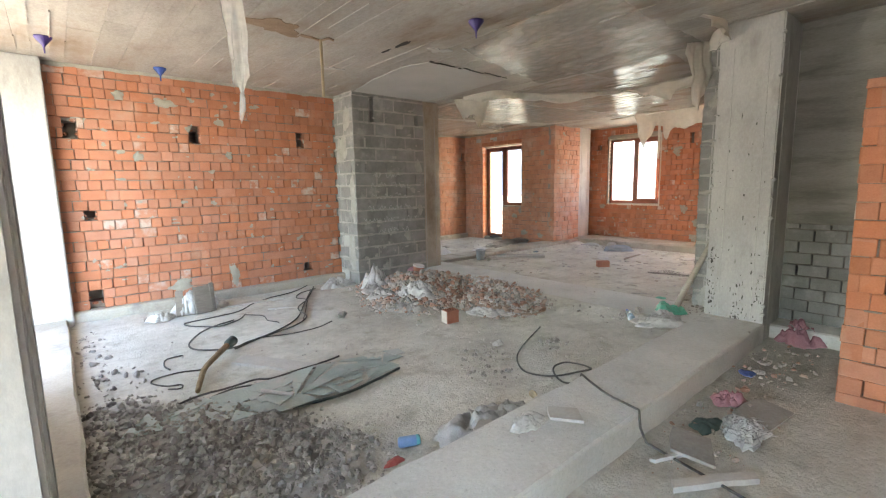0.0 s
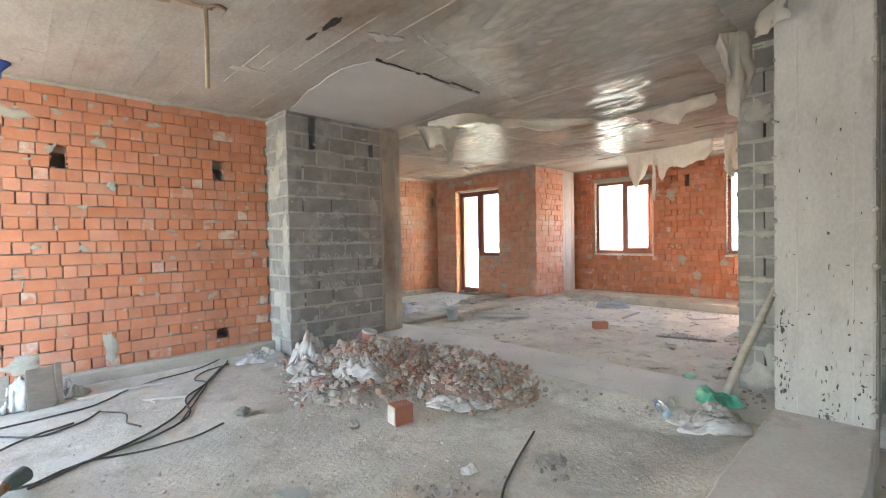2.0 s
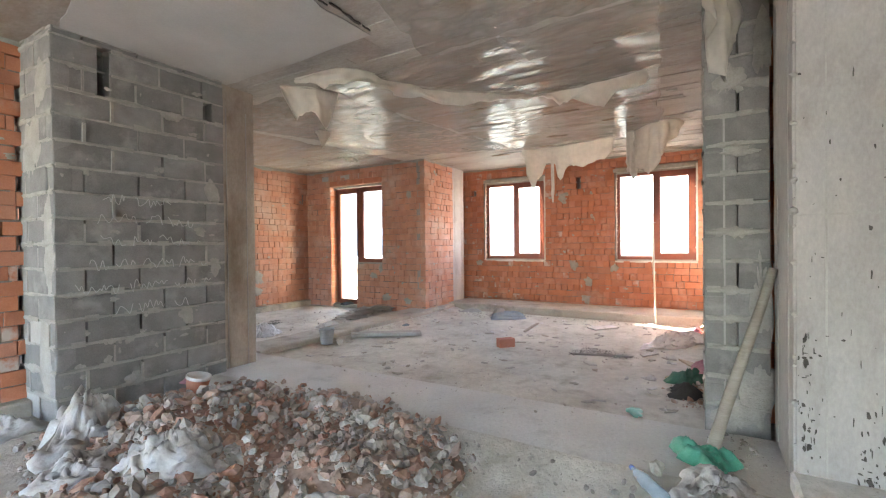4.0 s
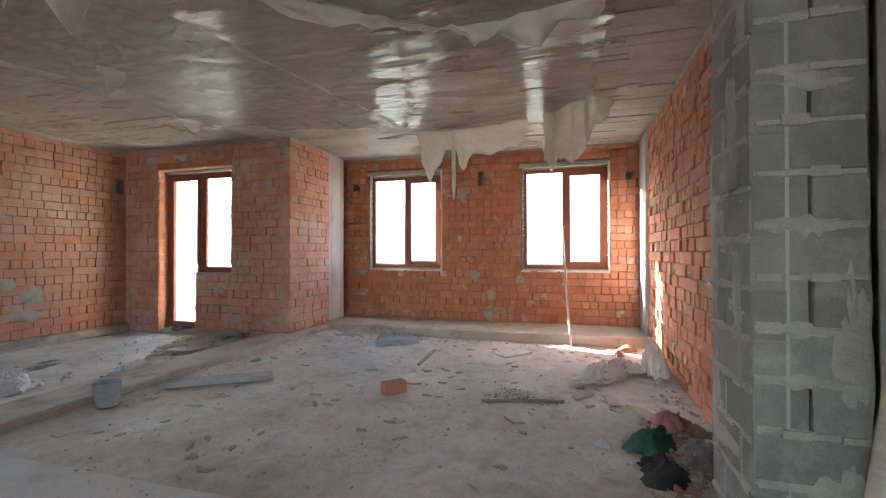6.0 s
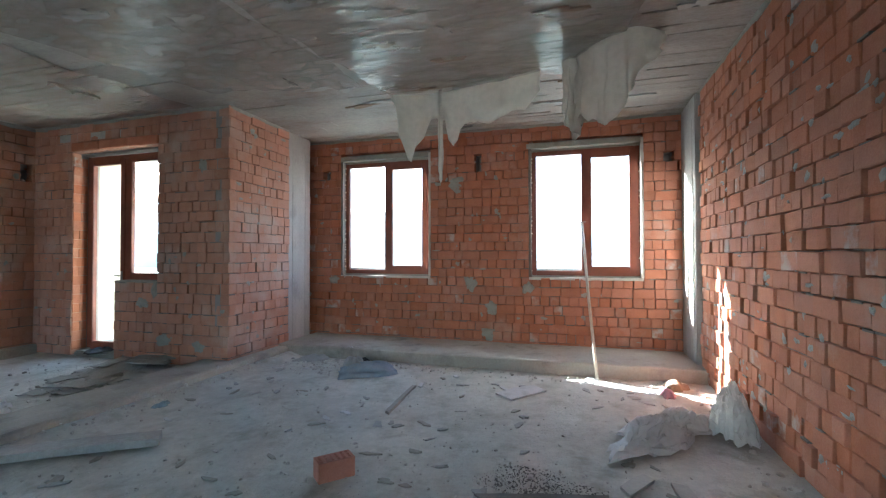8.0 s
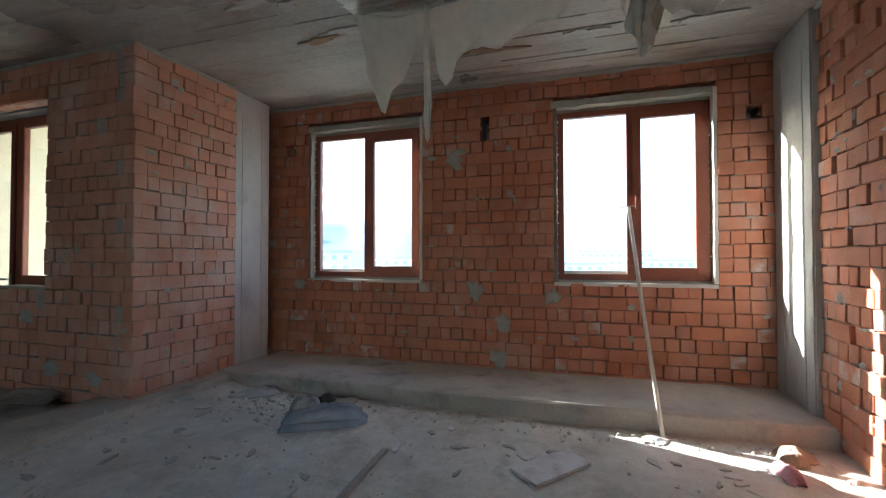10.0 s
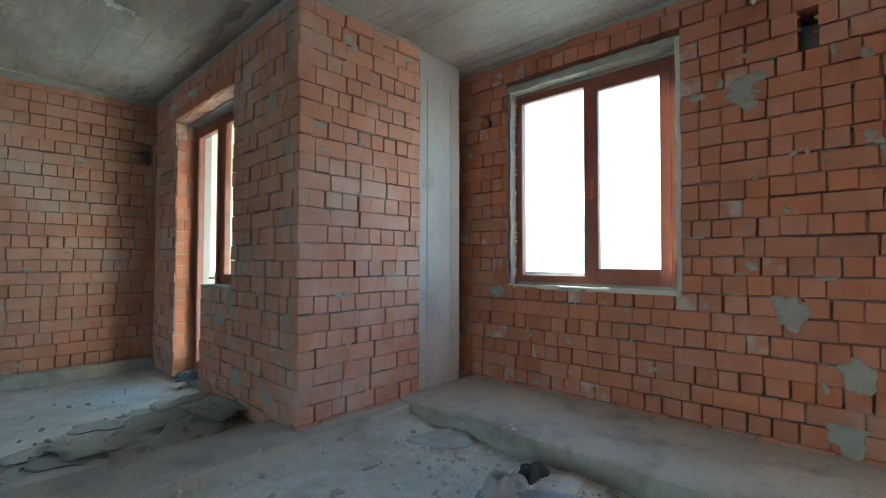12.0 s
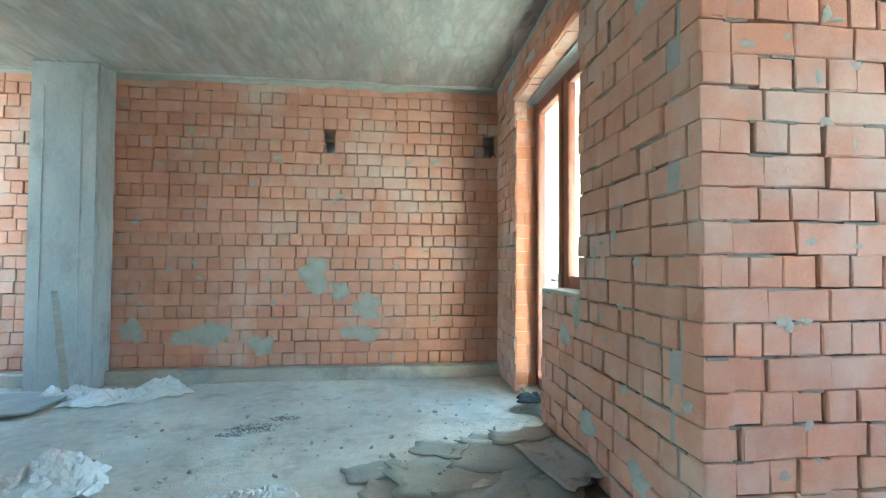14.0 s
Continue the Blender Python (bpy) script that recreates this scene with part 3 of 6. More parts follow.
def head_band(wall, L, z, seed, h=0.05):
    """Slopped mortar packing a wall's head against the ceiling."""
    rng = random.Random(seed)
    bm = bmesh.new()
    n = int(L / 0.07)
    top, low, mid = [], [], []
    for i in range(n + 1):
        u = L * i / n
        d = h * (0.55 + 0.7 * abs(noise.noise((u * 3.0, seed, 0))) + 0.9 * max(0, noise.noise((u * 1.1, seed + 7, 0))))
        top.append(bm.verts.new((u, -0.012 + rng.uniform(-0.004, 0.004), z)))
        mid.append(bm.verts.new((u, -0.014 + rng.uniform(-0.004, 0.004), z - d * 0.6)))
        low.append(bm.verts.new((u, 0.004, z - d)))
    for i in range(n):
        bm.faces.new((top[i], mid[i], mid[i + 1], top[i + 1]))
        bm.faces.new((mid[i], low[i], low[i + 1], mid[i + 1]))
    part("mortar_packing", bm, M_smear, wall, "slopped grey mortar packing the wall head", smooth=True)


splashes(n1, 3.7, 0.1, 3.0, 130, 31, [(0.0, 0.05, 0, 3)])
splashes(n2, 6.0, 0.1, 3.0, 120, 32)
splashes(east, 5.46, 0.1, 3.0, 150, 33, [(EY - W1[1], EY - W1[0], WZ0, WZ1), (EY - W2[1], EY - W2[0], WZ0, WZ1)])
splashes(south, 4.5, 0.1, 3.0, 240, 34, (), M_block_mortar)
splashes(door_wall, 3.3, 0.1, 1.5, 60, 35, [(0.74, 2.24, -1, 2.72)])
splashes(pier_s, 1.12, 0.1, 3.0, 30, 36)
head_band(n1, 3.72, CEIL, 1, 0.06)
head_band(n2, 6.08, CEIL, 2, 0.07)
head_band(east, 5.46, CEIL, 3, 0.05)
head_band(south, 4.5, CEIL, 4, 0.05)
head_band(door_wall, 3.34, CEIL, 5, 0.05)
head_band(pier_s, 1.12, CEIL, 6, 0.04)

# block piers
pil_s = wall_of("block_pier_face", 4.26, 7.02, 0, 1.41, 0.02, CEIL, 0.66, "grey concrete-block pier with chalk scribbles", holes=[(0.3, 0.39, 2.62, 3.02), (1.2, 1.29, 2.66, 2.84)],
    kind="block", seed=21, mortar=M_block_mortar, recess=(-0.002, 0.006), proud=0.016, fill=0.55, material=M_concrete)
pil_w = wall_of("block_pier_side", 4.255, 7.72, -90, 0.70, 0.02, CEIL, 0.14, "mortar-smeared side of the grey block pier", kind="block", seed=22, mortar=M_block_mortar, recess=(0.0, 0.008), proud=0.012, fill=0.9, material=M_concrete, trim=(0, 0.12))
pb_w = wall_of("block_pier_small", 6.50, 2.72, -90, 0.38, 0.05, CEIL, 0.5, "narrow grey concrete-block pier with torn film above", kind="block", seed=23, mortar=M_block_mortar, recess=(0.0, 0.006), proud=0.02, fill=0.0, material=M_concrete, trim=(0.13, 0))
pb_n = wall_of("block_pier_small_side", 7.02, 2.725, 180, 0.52, 0.0, CEIL, 0.13, "dark grey block face with heavy mortar joints", kind="block", seed=24, mortar=M_block_mortar, recess=(0.0, 0.008), proud=0.01, fill=0.95, material=M_concrete)
smears(pb_w, [(0.30, 0.35, 0.10, 0.30), (0.16, 0.18, 0.16, 0.14), (0.33, 1.0, 0.06, 0.35), (0.14, 2.5, 0.10, 0.12), (0.34, 2.75, 0.06, 0.2), (0.2, 2.02, 0.12, 0.04)], 8, M_block_mortar)
smears(pb_n, [(0.03, 1.5, 0.05, 0.5), (0.3, 1.95, 0.09, 0.22), (0.36, 1.15, 0.05, 0.18), (0.2, 0.5, 0.2, 0.05), (0.42, 2.4, 0.07, 0.2), (0.06, 0.6, 0.05, 0.3)], 9, M_block_mortar)
smears(pil_w, [(0.5, 0.5, 0.12, 0.3), (0.6, 1.4, 0.1, 0.4), (0.3, 2.2, 0.2, 0.3), (0.5, 2.7, 0.14, 0.2)], 10, M_block_mortar)
smears(pil_s, [(1.28, 1.95, 0.08, 0.12), (1.3, 1.2, 0.07, 0.1), (0.55, 0.25, 0.1, 0.06), (1.0, 0.75, 0.08, 0.1), (0.9, 2.62, 0.09, 0.05), (1.15, 1.55, 0.07, 0.05)], 11, M_block_mortar)
bm = bmesh.new()
box(bm, 6.9, 7.02, 2.36, 2.6, 0, CEIL)
tagged(link("block_pier_core", bm, M_concrete), "core of the grey block pier", "wall", "", "structure")


def bed_slop(wall, L, z0, z1, pitch, seed, amount=1.0):
    """Mortar squeezed out along each bed, ragged above and below, missing in places."""
    rng = random.Random(seed)
    bm = bmesh.new()
    z, row = z0 + pitch, 0
    while z < z1 - 0.05:
        n = max(4, int(L / 0.022))
        prev = None
        for i in range(n + 1):
            u = 0.004 + (L - 0.008) * i / n
            k = noise.noise((u * 3.2, row * 7.3, seed)) + 0.5 * noise.noise((u * 11, row * 3.1, seed + 5))
            if k < -0.22:
                prev = None
                continue
            up = amount * (0.006 + 0.020 * max(0.0, k + 0.2) * rng.uniform(0.6, 1.3))
            dn = amount * (0.007 + 0.034 * max(0.0, k + 0.1) * rng.uniform(0.5, 1.4))
            y = -0.009 - 0.010 * max(0.0, k)
            now = [bm.verts.new(p) for p in ((u, 0.003, z + up), (u, y, z + up * 0.2), (u, y + 0.002, z - dn * 0.5), (u, 0.003, z - dn))]
            if prev:
                for q in range(3):
                    bm.faces.new((prev[q], prev[q + 1], now[q + 1], now[q]))
            prev = now
        z += pitch
        row += 1
    ob = part("bed_mortar", bm, M_block_mortar, wall, "pale mortar squeezed out of the beds", smooth=True)
    tagged(ob, "", "", "", "stuff")


bed_slop(pil_s, 1.41, 0.02, CEIL, 0.202, 51)
bed_slop(pil_w, 0.70, 0.02, CEIL, 0.202, 52, 1.6)
bed_slop(pb_w, 0.38, 0.05, CEIL, 0.202, 53, 1.5)
bed_slop(pb_n, 0.52, 0.0, CEIL, 0.202, 54, 1.4)
splashes(pil_s, 1.4, 0.1, 3.0, 70, 37, (), M_block_mortar)
splashes(pb_n, 0.5, 0.1, 3.0, 30, 38, (), M_block_mortar)
alc = wall_of("wall_alcove", 6.30, 1.79, -90, 2.2, 0.0, 1.15, 0.2, "grey block wall low in the alcove", kind="block", seed=25, mortar=M_shaded_mortar, fill=0.3, material=M_concrete, unit=0.6)


def plain_wall(name, x0, x1, y0, y1, z0, z1, label, m=None, bev=0.0):
    bm = bmesh.new()
    box(bm, x0, x1, y0, y1, z0, z1, bev)
    return tagged(link(name, bm, m or M_concrete), label, "wall", "", "structure")


plain_wall("wall_alcove_upper", 6.31, 6.5, -0.4, 1.79, 1.15, CEIL, "stained board-marked concrete wall above the blocks", M_darkwall)
plain_wall("wall_alcove_back", 6.5, 6.7, -1.3, 1.8, 0, CEIL, "concrete wall behind the alcove")
plain_wall("wall_south_end", -1.3, 6.7, -1.3, -1.1, 0, CEIL, "plain concrete wall added out of view")
plain_wall("wall_west", -0.25, -0.05, 7.3, 8.0, 0, CEIL, "plain concrete wall added out of view")
# out of view; added to cut down light from the open west side
plain_wall("wall_west_open_edge", -0.12, 0.0, 2.6, 5.2, 0, CEIL, "plain concrete wall added out of view")
# unseen bay walls, sized to trim the skylight through their gap
plain_wall("wall_west_inner", 4.12, 4.255, 7.75, 9.75, 0, CEIL, "plain concrete wall added out of view")
plain_wall("wall_west_inner_low", 4.12, 4.255, 9.75, 10.5, 0, 0.7, "unseen low concrete parapet added to the bay")
plain_wall("wall_west_inner_end", 4.12, 4.255, 10.5, 11.2, 0, CEIL, "plain concrete wall added out of view")
# unseen parapet, head and end added to narrow light from behind the camera
plain_wall("wall_west_south", -1.3, -1.15, -1.1, 2.2, 0, 0.45, "low concrete parapet added out of view at the open edge")
plain_wall("wall_west_south_head", -1.3, -1.15, -0.298, 2.2, 1.9, CEIL, "unseen wall head added to cut light from the opening")
plain_wall("wall_west_south_end", -1.3, -1.15, -1.1, -0.3, 0.452, CEIL, "plain concrete wall added out of view")
plain_wall("wall_south_behind", 6.5, 12.4, 1.5, 1.9, 0, CEIL, "plain concrete wall added out of view behind the brick")
plain_wall("corner_closing", 12.05, 12.42, 7.805, 8.05, 0, CEIL, "plain concrete wall added out of view closing the corner")
plain_wall("corner_closing_south", 12.205, 12.42, 1.95, 2.335, 0, CEIL, "plain concrete wall added out of view closing the corner")
plain_wall("pier_core", 10.75, 11.48, 7.76, 8.5, 0, CEIL, "concrete core of the brick pier")


# near-black that paints the shade inside pits and cracks
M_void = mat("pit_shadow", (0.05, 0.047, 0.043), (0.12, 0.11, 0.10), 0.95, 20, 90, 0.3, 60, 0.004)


def column(name, x0, x1, y0, y1, z1, label, seed, holes=0, material=None):
    """A cast column: rounded arrises, board seams and a pour line, blow holes as near-black plates."""
    rng = random.Random(seed)
    c = thing(name, label, "column", pose((x0 + x1) / 2, (y0 + y1) / 2, 0))
    hx, hy = (x1 - x0) / 2, (y1 - y0) / 2
    bm = bmesh.new()
    box(bm, -hx, hx, -hy, hy, -0.02, z1, 0.012)
    bmesh.ops.subdivide_edges(bm, edges=[e for e in bm.edges if abs(e.verts[0].co.z - e.verts[1].co.z) > 1], cuts=26)
    for v in bm.verts:
        v.co.x += 0.004 * noise.noise((v.co.z * 3, seed, v.co.y * 4))
        v.co.y += 0.004 * noise.noise((v.co.z * 3, seed + 4, v.co.x * 4))
    part("shaft", bm, material or M_column, c)
    bm = bmesh.new()
    for s in (-1, 1):
        for k in (-0.3, 0.25):
            box(bm, k * hx * 2 - 0.004, k * hx * 2 + 0.004, s * hy - 0.004, s * hy + 0.004, 0.02, z1 - 0.25)
            box(bm, s * hx - 0.004, s * hx + 0.004, k * hy * 2 - 0.004, k * hy * 2 + 0.004, 0.02, z1 - 0.25)
    part("board_seam", bm, M_concrete, c, "raised seams left by the shuttering")
    if holes:
        bm = bmesh.new()
        for k in range(16):
            q0 = -hy + 2 * hy * k / 16
            zz = 1.52 + 0.012 * noise.noise((k * 0.5, seed, 0))
            box(bm, -hx - 0.005 - 0.004 * rng.random(), -hx + 0.004, q0, q0 + 2 * hy / 16 + 0.002, zz, zz + rng.uniform(0.006, 0.014))
        part("pour_line", bm, M_concrete, c, "uneven lip where two pours meet")
        bm = bmesh.new()
        for s2 in (-1, 1):
            z = 0.1
            while z < z1 - 0.1:
                chunk(bm, (-hx + 0.004, s2 * (hy - 0.004), z), rng.uniform(0.008, 0.028), rng, 1.3)
                z += rng.uniform(0.04, 0.28)
        part("chipped_edge", bm, M_concrete, c, "crumbled arrises of the column")
    # no real recess: thin dark plates carry the shade of the pits
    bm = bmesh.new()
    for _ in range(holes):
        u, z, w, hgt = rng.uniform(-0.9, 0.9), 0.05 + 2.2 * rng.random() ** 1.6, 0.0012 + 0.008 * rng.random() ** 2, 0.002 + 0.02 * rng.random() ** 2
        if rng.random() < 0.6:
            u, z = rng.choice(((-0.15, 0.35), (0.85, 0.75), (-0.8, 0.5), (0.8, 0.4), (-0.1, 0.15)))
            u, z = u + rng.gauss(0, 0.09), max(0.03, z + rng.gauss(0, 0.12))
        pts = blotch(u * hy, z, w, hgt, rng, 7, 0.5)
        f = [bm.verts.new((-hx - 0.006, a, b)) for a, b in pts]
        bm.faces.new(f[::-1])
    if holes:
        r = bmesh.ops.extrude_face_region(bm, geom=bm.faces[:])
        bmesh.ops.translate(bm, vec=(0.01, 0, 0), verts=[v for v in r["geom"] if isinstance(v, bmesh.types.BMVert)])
        part("blow_hole", bm, M_void, c, "near-black plates painted as the shade of pits low on the face")
    return c


column("concrete_column", 5.72, 6.50, 1.79, 2.32, CEIL, "tall board-marked concrete column with blow holes", 1, 190)
column("concrete_column", 5.67, 6.10, 7.10, 7.72, CEIL, "brownish concrete column beside the block pier", 2, 0, M_browncol)
column("concrete_column", 11.492, 12.045, 7.575, 8.0, CEIL, "pale grey concrete column in the window corner", 3)
column("concrete_column", 11.5, 12.2, 1.95, 2.42, CEIL, "sunlit pale concrete column in the window corner", 4)
column("concrete_column", 5.86, 6.46, 10.62, 10.89, CEIL, "blue-grey concrete column at the brick wall", 5)
column("concrete_column", 0.10, 0.60, 7.45, 7.95, CEIL, "bright concrete column at the open edge", 6)
column("concrete_column", 0.02, 0.47, 1.98, 2.4, CEIL, "concrete column at the open edge", 7)


# ---- windows and balcony door ----
def bar(bm, x0, x1, y0, y1, z0, z1):
    return box(bm, x0, x1, y0, y1, z0, z1, 0.006)


def ring(bm, y0, y1, z0, z1, x0, x1, w):
    bar(bm, x0, x1, y0, y0 + w, z0, z1)
    bar(bm, x0, x1, y1 - w, y1, z0, z1)
    bar(bm, x0, x1, y0 + w, y1 - w, z0, z0 + w)
    bar(bm, x0, x1, y0 + w, y1 - w, z1 - w, z1)


def pane(name, x, y0, y1, z0, z1, parent):
    bm = bmesh.new()
    box(bm, x, x + 0.006, y0, y1, z0, z1)
    p = part(name, bm, M_glass, parent)
    p.visible_shadow = False
    return p


def rough_box(bm, x0, x1, y0, y1, z0, z1, seed, amp):
    """A block of slopped mortar: cut fine along its length and pushed out of true."""
    lo = len(bm.verts)
    box(bm, x0, x1, y0, y1, z0, z1)
    size = (x1 - x0, y1 - y0, z1 - z0)
    k = size.index(max(size))
    bm.verts.ensure_lookup_table()
    es = [e for e in bm.edges if abs((e.verts[0].co - e.verts[1].co)[k]) > size[k] * 0.9]
    bmesh.ops.subdivide_edges(bm, edges=es, cuts=max(8, int(size[k] / 0.05)), use_grid_fill=False)
    bm.verts.ensure_lookup_table()
    for v in bm.verts[lo:]:
        p = v.co * 9
        d = [noise.noise((p.x + seed, p.y, p.z)), noise.noise((p.x, p.y + seed, p.z)), noise.noise((p.x, p.y, p.z + seed))]
        d[k] = 0
        v.co += Vector(d) * amp
    return bm


def window(name, y0, y1):
    """Two lights: a fixed pane and a thicker opening sash."""
    w = thing(name, "brown two-light window set in a rough brick opening", "window", pose(EX, (y0 + y1) / 2, WZ0))
    w["kind"] = "structure"
    h, hw = WZ1 - WZ0 - 0.10, (y1 - y0) / 2 - 0.035
    xa = 0.10
    bm = bmesh.new()
    ring(bm, -hw, hw, 0.04, h, xa, xa + 0.07, 0.06)
    bar(bm, xa, xa + 0.07, -0.035, 0.035, 0.10, h - 0.06)
    part("window_frame", bm, M_frame, w)
    bm = bmesh.new()
    ring(bm, -hw - 0.045, hw + 0.045, -0.005, h + 0.045, xa + 0.012, xa + 0.06, 0.047)
    part("packing", bm, M_smear, w, "mortar packed round the frame")
    bm = bmesh.new()
    ring(bm, -hw + 0.05, -0.02, 0.09, h - 0.05, xa - 0.018, xa + 0.04, 0.075)
    sash = part("sash", bm, M_frame, w, "thick brown opening sash")
    bm = bmesh.new()
    box(bm, xa - 0.03, xa - 0.018, -0.06, -0.035, 0.82, 0.89, 0.003)
    box(bm, xa - 0.055, xa - 0.03, -0.055, -0.04, 0.73, 0.86, 0.004)
    part("handle", bm, M_frame, sash, "small window handle")
    pane("pane", xa + 0.03, 0.03, hw - 0.055, 0.095, h - 0.055, w)
    pane("pane", xa + 0.012, -hw + 0.12, -0.09, 0.16, h - 0.12, w)
    bm = bmesh.new()
    rough_box(bm, -0.004, xa, -hw - 0.03, hw + 0.03, -0.016, 0.016, 33, 0.009)
    part("window_sill", bm, M_plaster, w, "rough pale mortar sill")
    bm = bmesh.new()
    rough_box(bm, 0.006, xa + 0.02, hw + 0.004, hw + 0.036, 0.02, h + 0.08, 31, 0.008)
    part("reveal", bm, M_shaded_mortar, w, "rough mortared reveal")
    bm = bmesh.new()
    rough_box(bm, 0.002, xa + 0.02, -hw - 0.036, -hw - 0.004, 0.02, h + 0.08, 32, 0.008)
    part("reveal", bm, M_plaster, w, "pale plastered reveal")
    # added block outside the frame; keeps low sun off the floor ledge
    bm = bmesh.new()
    box(bm, xa + 0.075, 0.27, -hw - 0.03, hw + 0.03, -0.02, 0.13, 0.01)
    part("outer_sill", bm, M_concrete, w, "outer sill block added to cut the low sun")
    bm = bmesh.new()
    rough_box(bm, 0.004, 0.19, -hw - 0.06, hw + 0.06, h + 0.03, h + 0.095, 34, 0.012)
    part("lintel", bm, M_smear, w, "concrete lintel")
    rng = random.Random(int(y0 * 10))
    bm = bmesh.new()
    for s in (-1, 1):
        z = 0.1
        while z < h:
            chunk(bm, (xa - 0.004, s * (hw + 0.012), z), rng.uniform(0.012, 0.03), rng, sub=2)
            z += rng.uniform(0.03, 0.12)
    part("foam", bm, M_foam, w, "bits of pale mounting foam", smooth=True)
    return w


M_foam = mat("mounting_foam", (0.62, 0.5, 0.36), (0.78, 0.7, 0.56), 0.9, 20, 90, 0.5, 60, 0.005)
window("window_1", *W1)
window("window_2", *W2)


def balcony_door():
    d = thing("door_1", "brown glazed balcony door with a side window above a brick parapet", "door", pose(10.575, 9.40, 0))
    d["kind"] = "structure"
    bm = bmesh.new()
    y0, y1, ym, zt = -0.745, 0.745, 0.02, 2.705
    bar(bm, 0, 0.07, y1 - 0.06, y1, 0.09, zt)
    bar(bm, 0, 0.07, y0, y0 + 0.06, 1.0, zt)
    bar(bm, 0, 0.07, y0 + 0.06, y1 - 0.06, zt - 0.06, zt)
    bar(bm, 0, 0.07, ym - 0.04, ym + 0.04, 0.09, zt - 0.06)
    bar(bm, 0, 0.07, y0 + 0.06, ym - 0.04, 1.0, 1.07)
    bar(bm, 0, 0.07, ym + 0.04, y1 - 0.06, 0.06, 0.12)
    part("door_frame", bm, M_frame, d)
    bm = bmesh.new()
    ring(bm, ym + 0.03, y1 - 0.05, 0.11, zt - 0.05, -0.015, 0.045, 0.075)
    leaf = part("door_leaf", bm, M_frame, d, "brown full-height glazed leaf")
    bm = bmesh.new()
    box(bm, -0.03, -0.015, ym + 0.05, ym + 0.08, 1.0, 1.14, 0.003)
    box(bm, -0.06, -0.03, ym + 0.055, ym + 0.16, 1.07, 1.09, 0.004)
    part("handle", bm, M_steel, leaf, "dark lever handle")
    bm = bmesh.new()
    ring(bm, y0 + 0.05, ym - 0.03, 1.06, zt - 0.05, -0.01, 0.045, 0.06)
    part("sash", bm, M_frame, d)
    pane("pane", 0.02, ym + 0.10, y1 - 0.12, 0.18, zt - 0.12, d)
    pane("pane", 0.02, y0 + 0.11, ym - 0.09, 1.12, zt - 0.11, d)
    bm = bmesh.new()
    box(bm, -0.20, 0.12, -0.98, 1.0, 2.87, 2.985, 0.01)
    part("lintel", bm, M_concrete, d, "concrete lintel over the door")
    bm = bmesh.new()
    for k in range(3):
        box(bm, -0.235 + 0.004 * k, -0.05, -0.76 + 0.505 * k, -0.76 + 0.505 * k + 0.49, 2.745, 2.855, 0.008)
    part("soffit_bricks", bm, M_brick_far, d, "row of bricks hanging under the lintel")
    bm = bmesh.new()
    box(bm, -0.205, 0.12, -0.745, -0.022, 0.985, 1.03, 0.008)
    part("window_sill", bm, M_smear, d, "rough mortar parapet cap")
    bm = bmesh.new()
    box(bm, -0.17, 0.16, -0.025, 0.745, 0.0, 0.075, 0.02)
    part("threshold", bm, M_smear, d, "rough mortar threshold")
    # toothed brick jamb inside the reveal, course by course
    rng = random.Random(77)
    for side, yj, zs in ((1, 0.745, 0.09), (-1, -0.745, 1.03)):
        z, k = zs, 0
        while z < 2.66:
            h = min(0.1165, 2.70 - z)
            cut = rng.uniform(0.07, 0.11)
            for a, b in (((-0.186, -0.005),) if k % 2 else ((-0.186, -0.186 + cut), (-0.182 + cut, -0.005))):
                bm = bmesh.new()
                y2 = yj + side * 0.03
                y1b = yj - side * rng.uniform(0.001, 0.008)
                box(bm, a, b, min(y1b, y2), max(y1b, y2), z, z + h, 0.003)
                part("jamb_brick", bm, M_brick, d)
            z += 0.1235
            k += 1
    return d


balcony_door()
# balcony beyond the door
plain_wall("balcony_floor", 10.76, 12.2, 8.0, 11.2, -0.15, 0.0, "concrete balcony floor")
plain_wall("balcony_side", 10.76, 11.75, 10.9, 11.05, -0.1, CEIL, "cream rendered side wall of the balcony", M_cream)
plain_wall("balcony_parapet", 12.05, 12.2, 8.0, 10.55, 0.0, 0.35, "low cream balcony parapet", M_cream)

# ---- the far view ----
bm = bmesh.new()
bmesh.ops.create_circle(bm, cap_ends=True, radius=4000, segments=48, matrix=Matrix.Translation((0, 0, -18)))
tagged(link("ground", bm, M_ground), "hazy town ground far below", "ground", "", "structure")


def hill():
    bm = bmesh.new()
    nx, ny = 70, 14
    rows = []
    for j in range(ny + 1):
        row = []
        for i in range(nx + 1):
            a = radians(-35 + 110 * i / nx)
            r = 900 + 900 * j / ny
            z = -18 + math.sin(math.pi * 0.5 * j / ny) * (190 + 110 * noise.noise((i * 0.09, 2, 0)) + 25 * noise.noise((i * 0.5, j * 0.6, 5)))
            row.append(bm.verts.new((12 + r * math.cos(a), 4 + r * math.sin(a), z)))
        rows.append(row)
    for a, b in zip(rows, rows[1:]):
        for i in range(nx):
            bm.faces.new((a[i], a[i + 1], b[i + 1], b[i]))
    return tagged(link("backdrop_hill", bm, M_hill, smooth=True), "wooded hillside beyond the town, haze put into its colour", "hill", "", "structure")


hill()


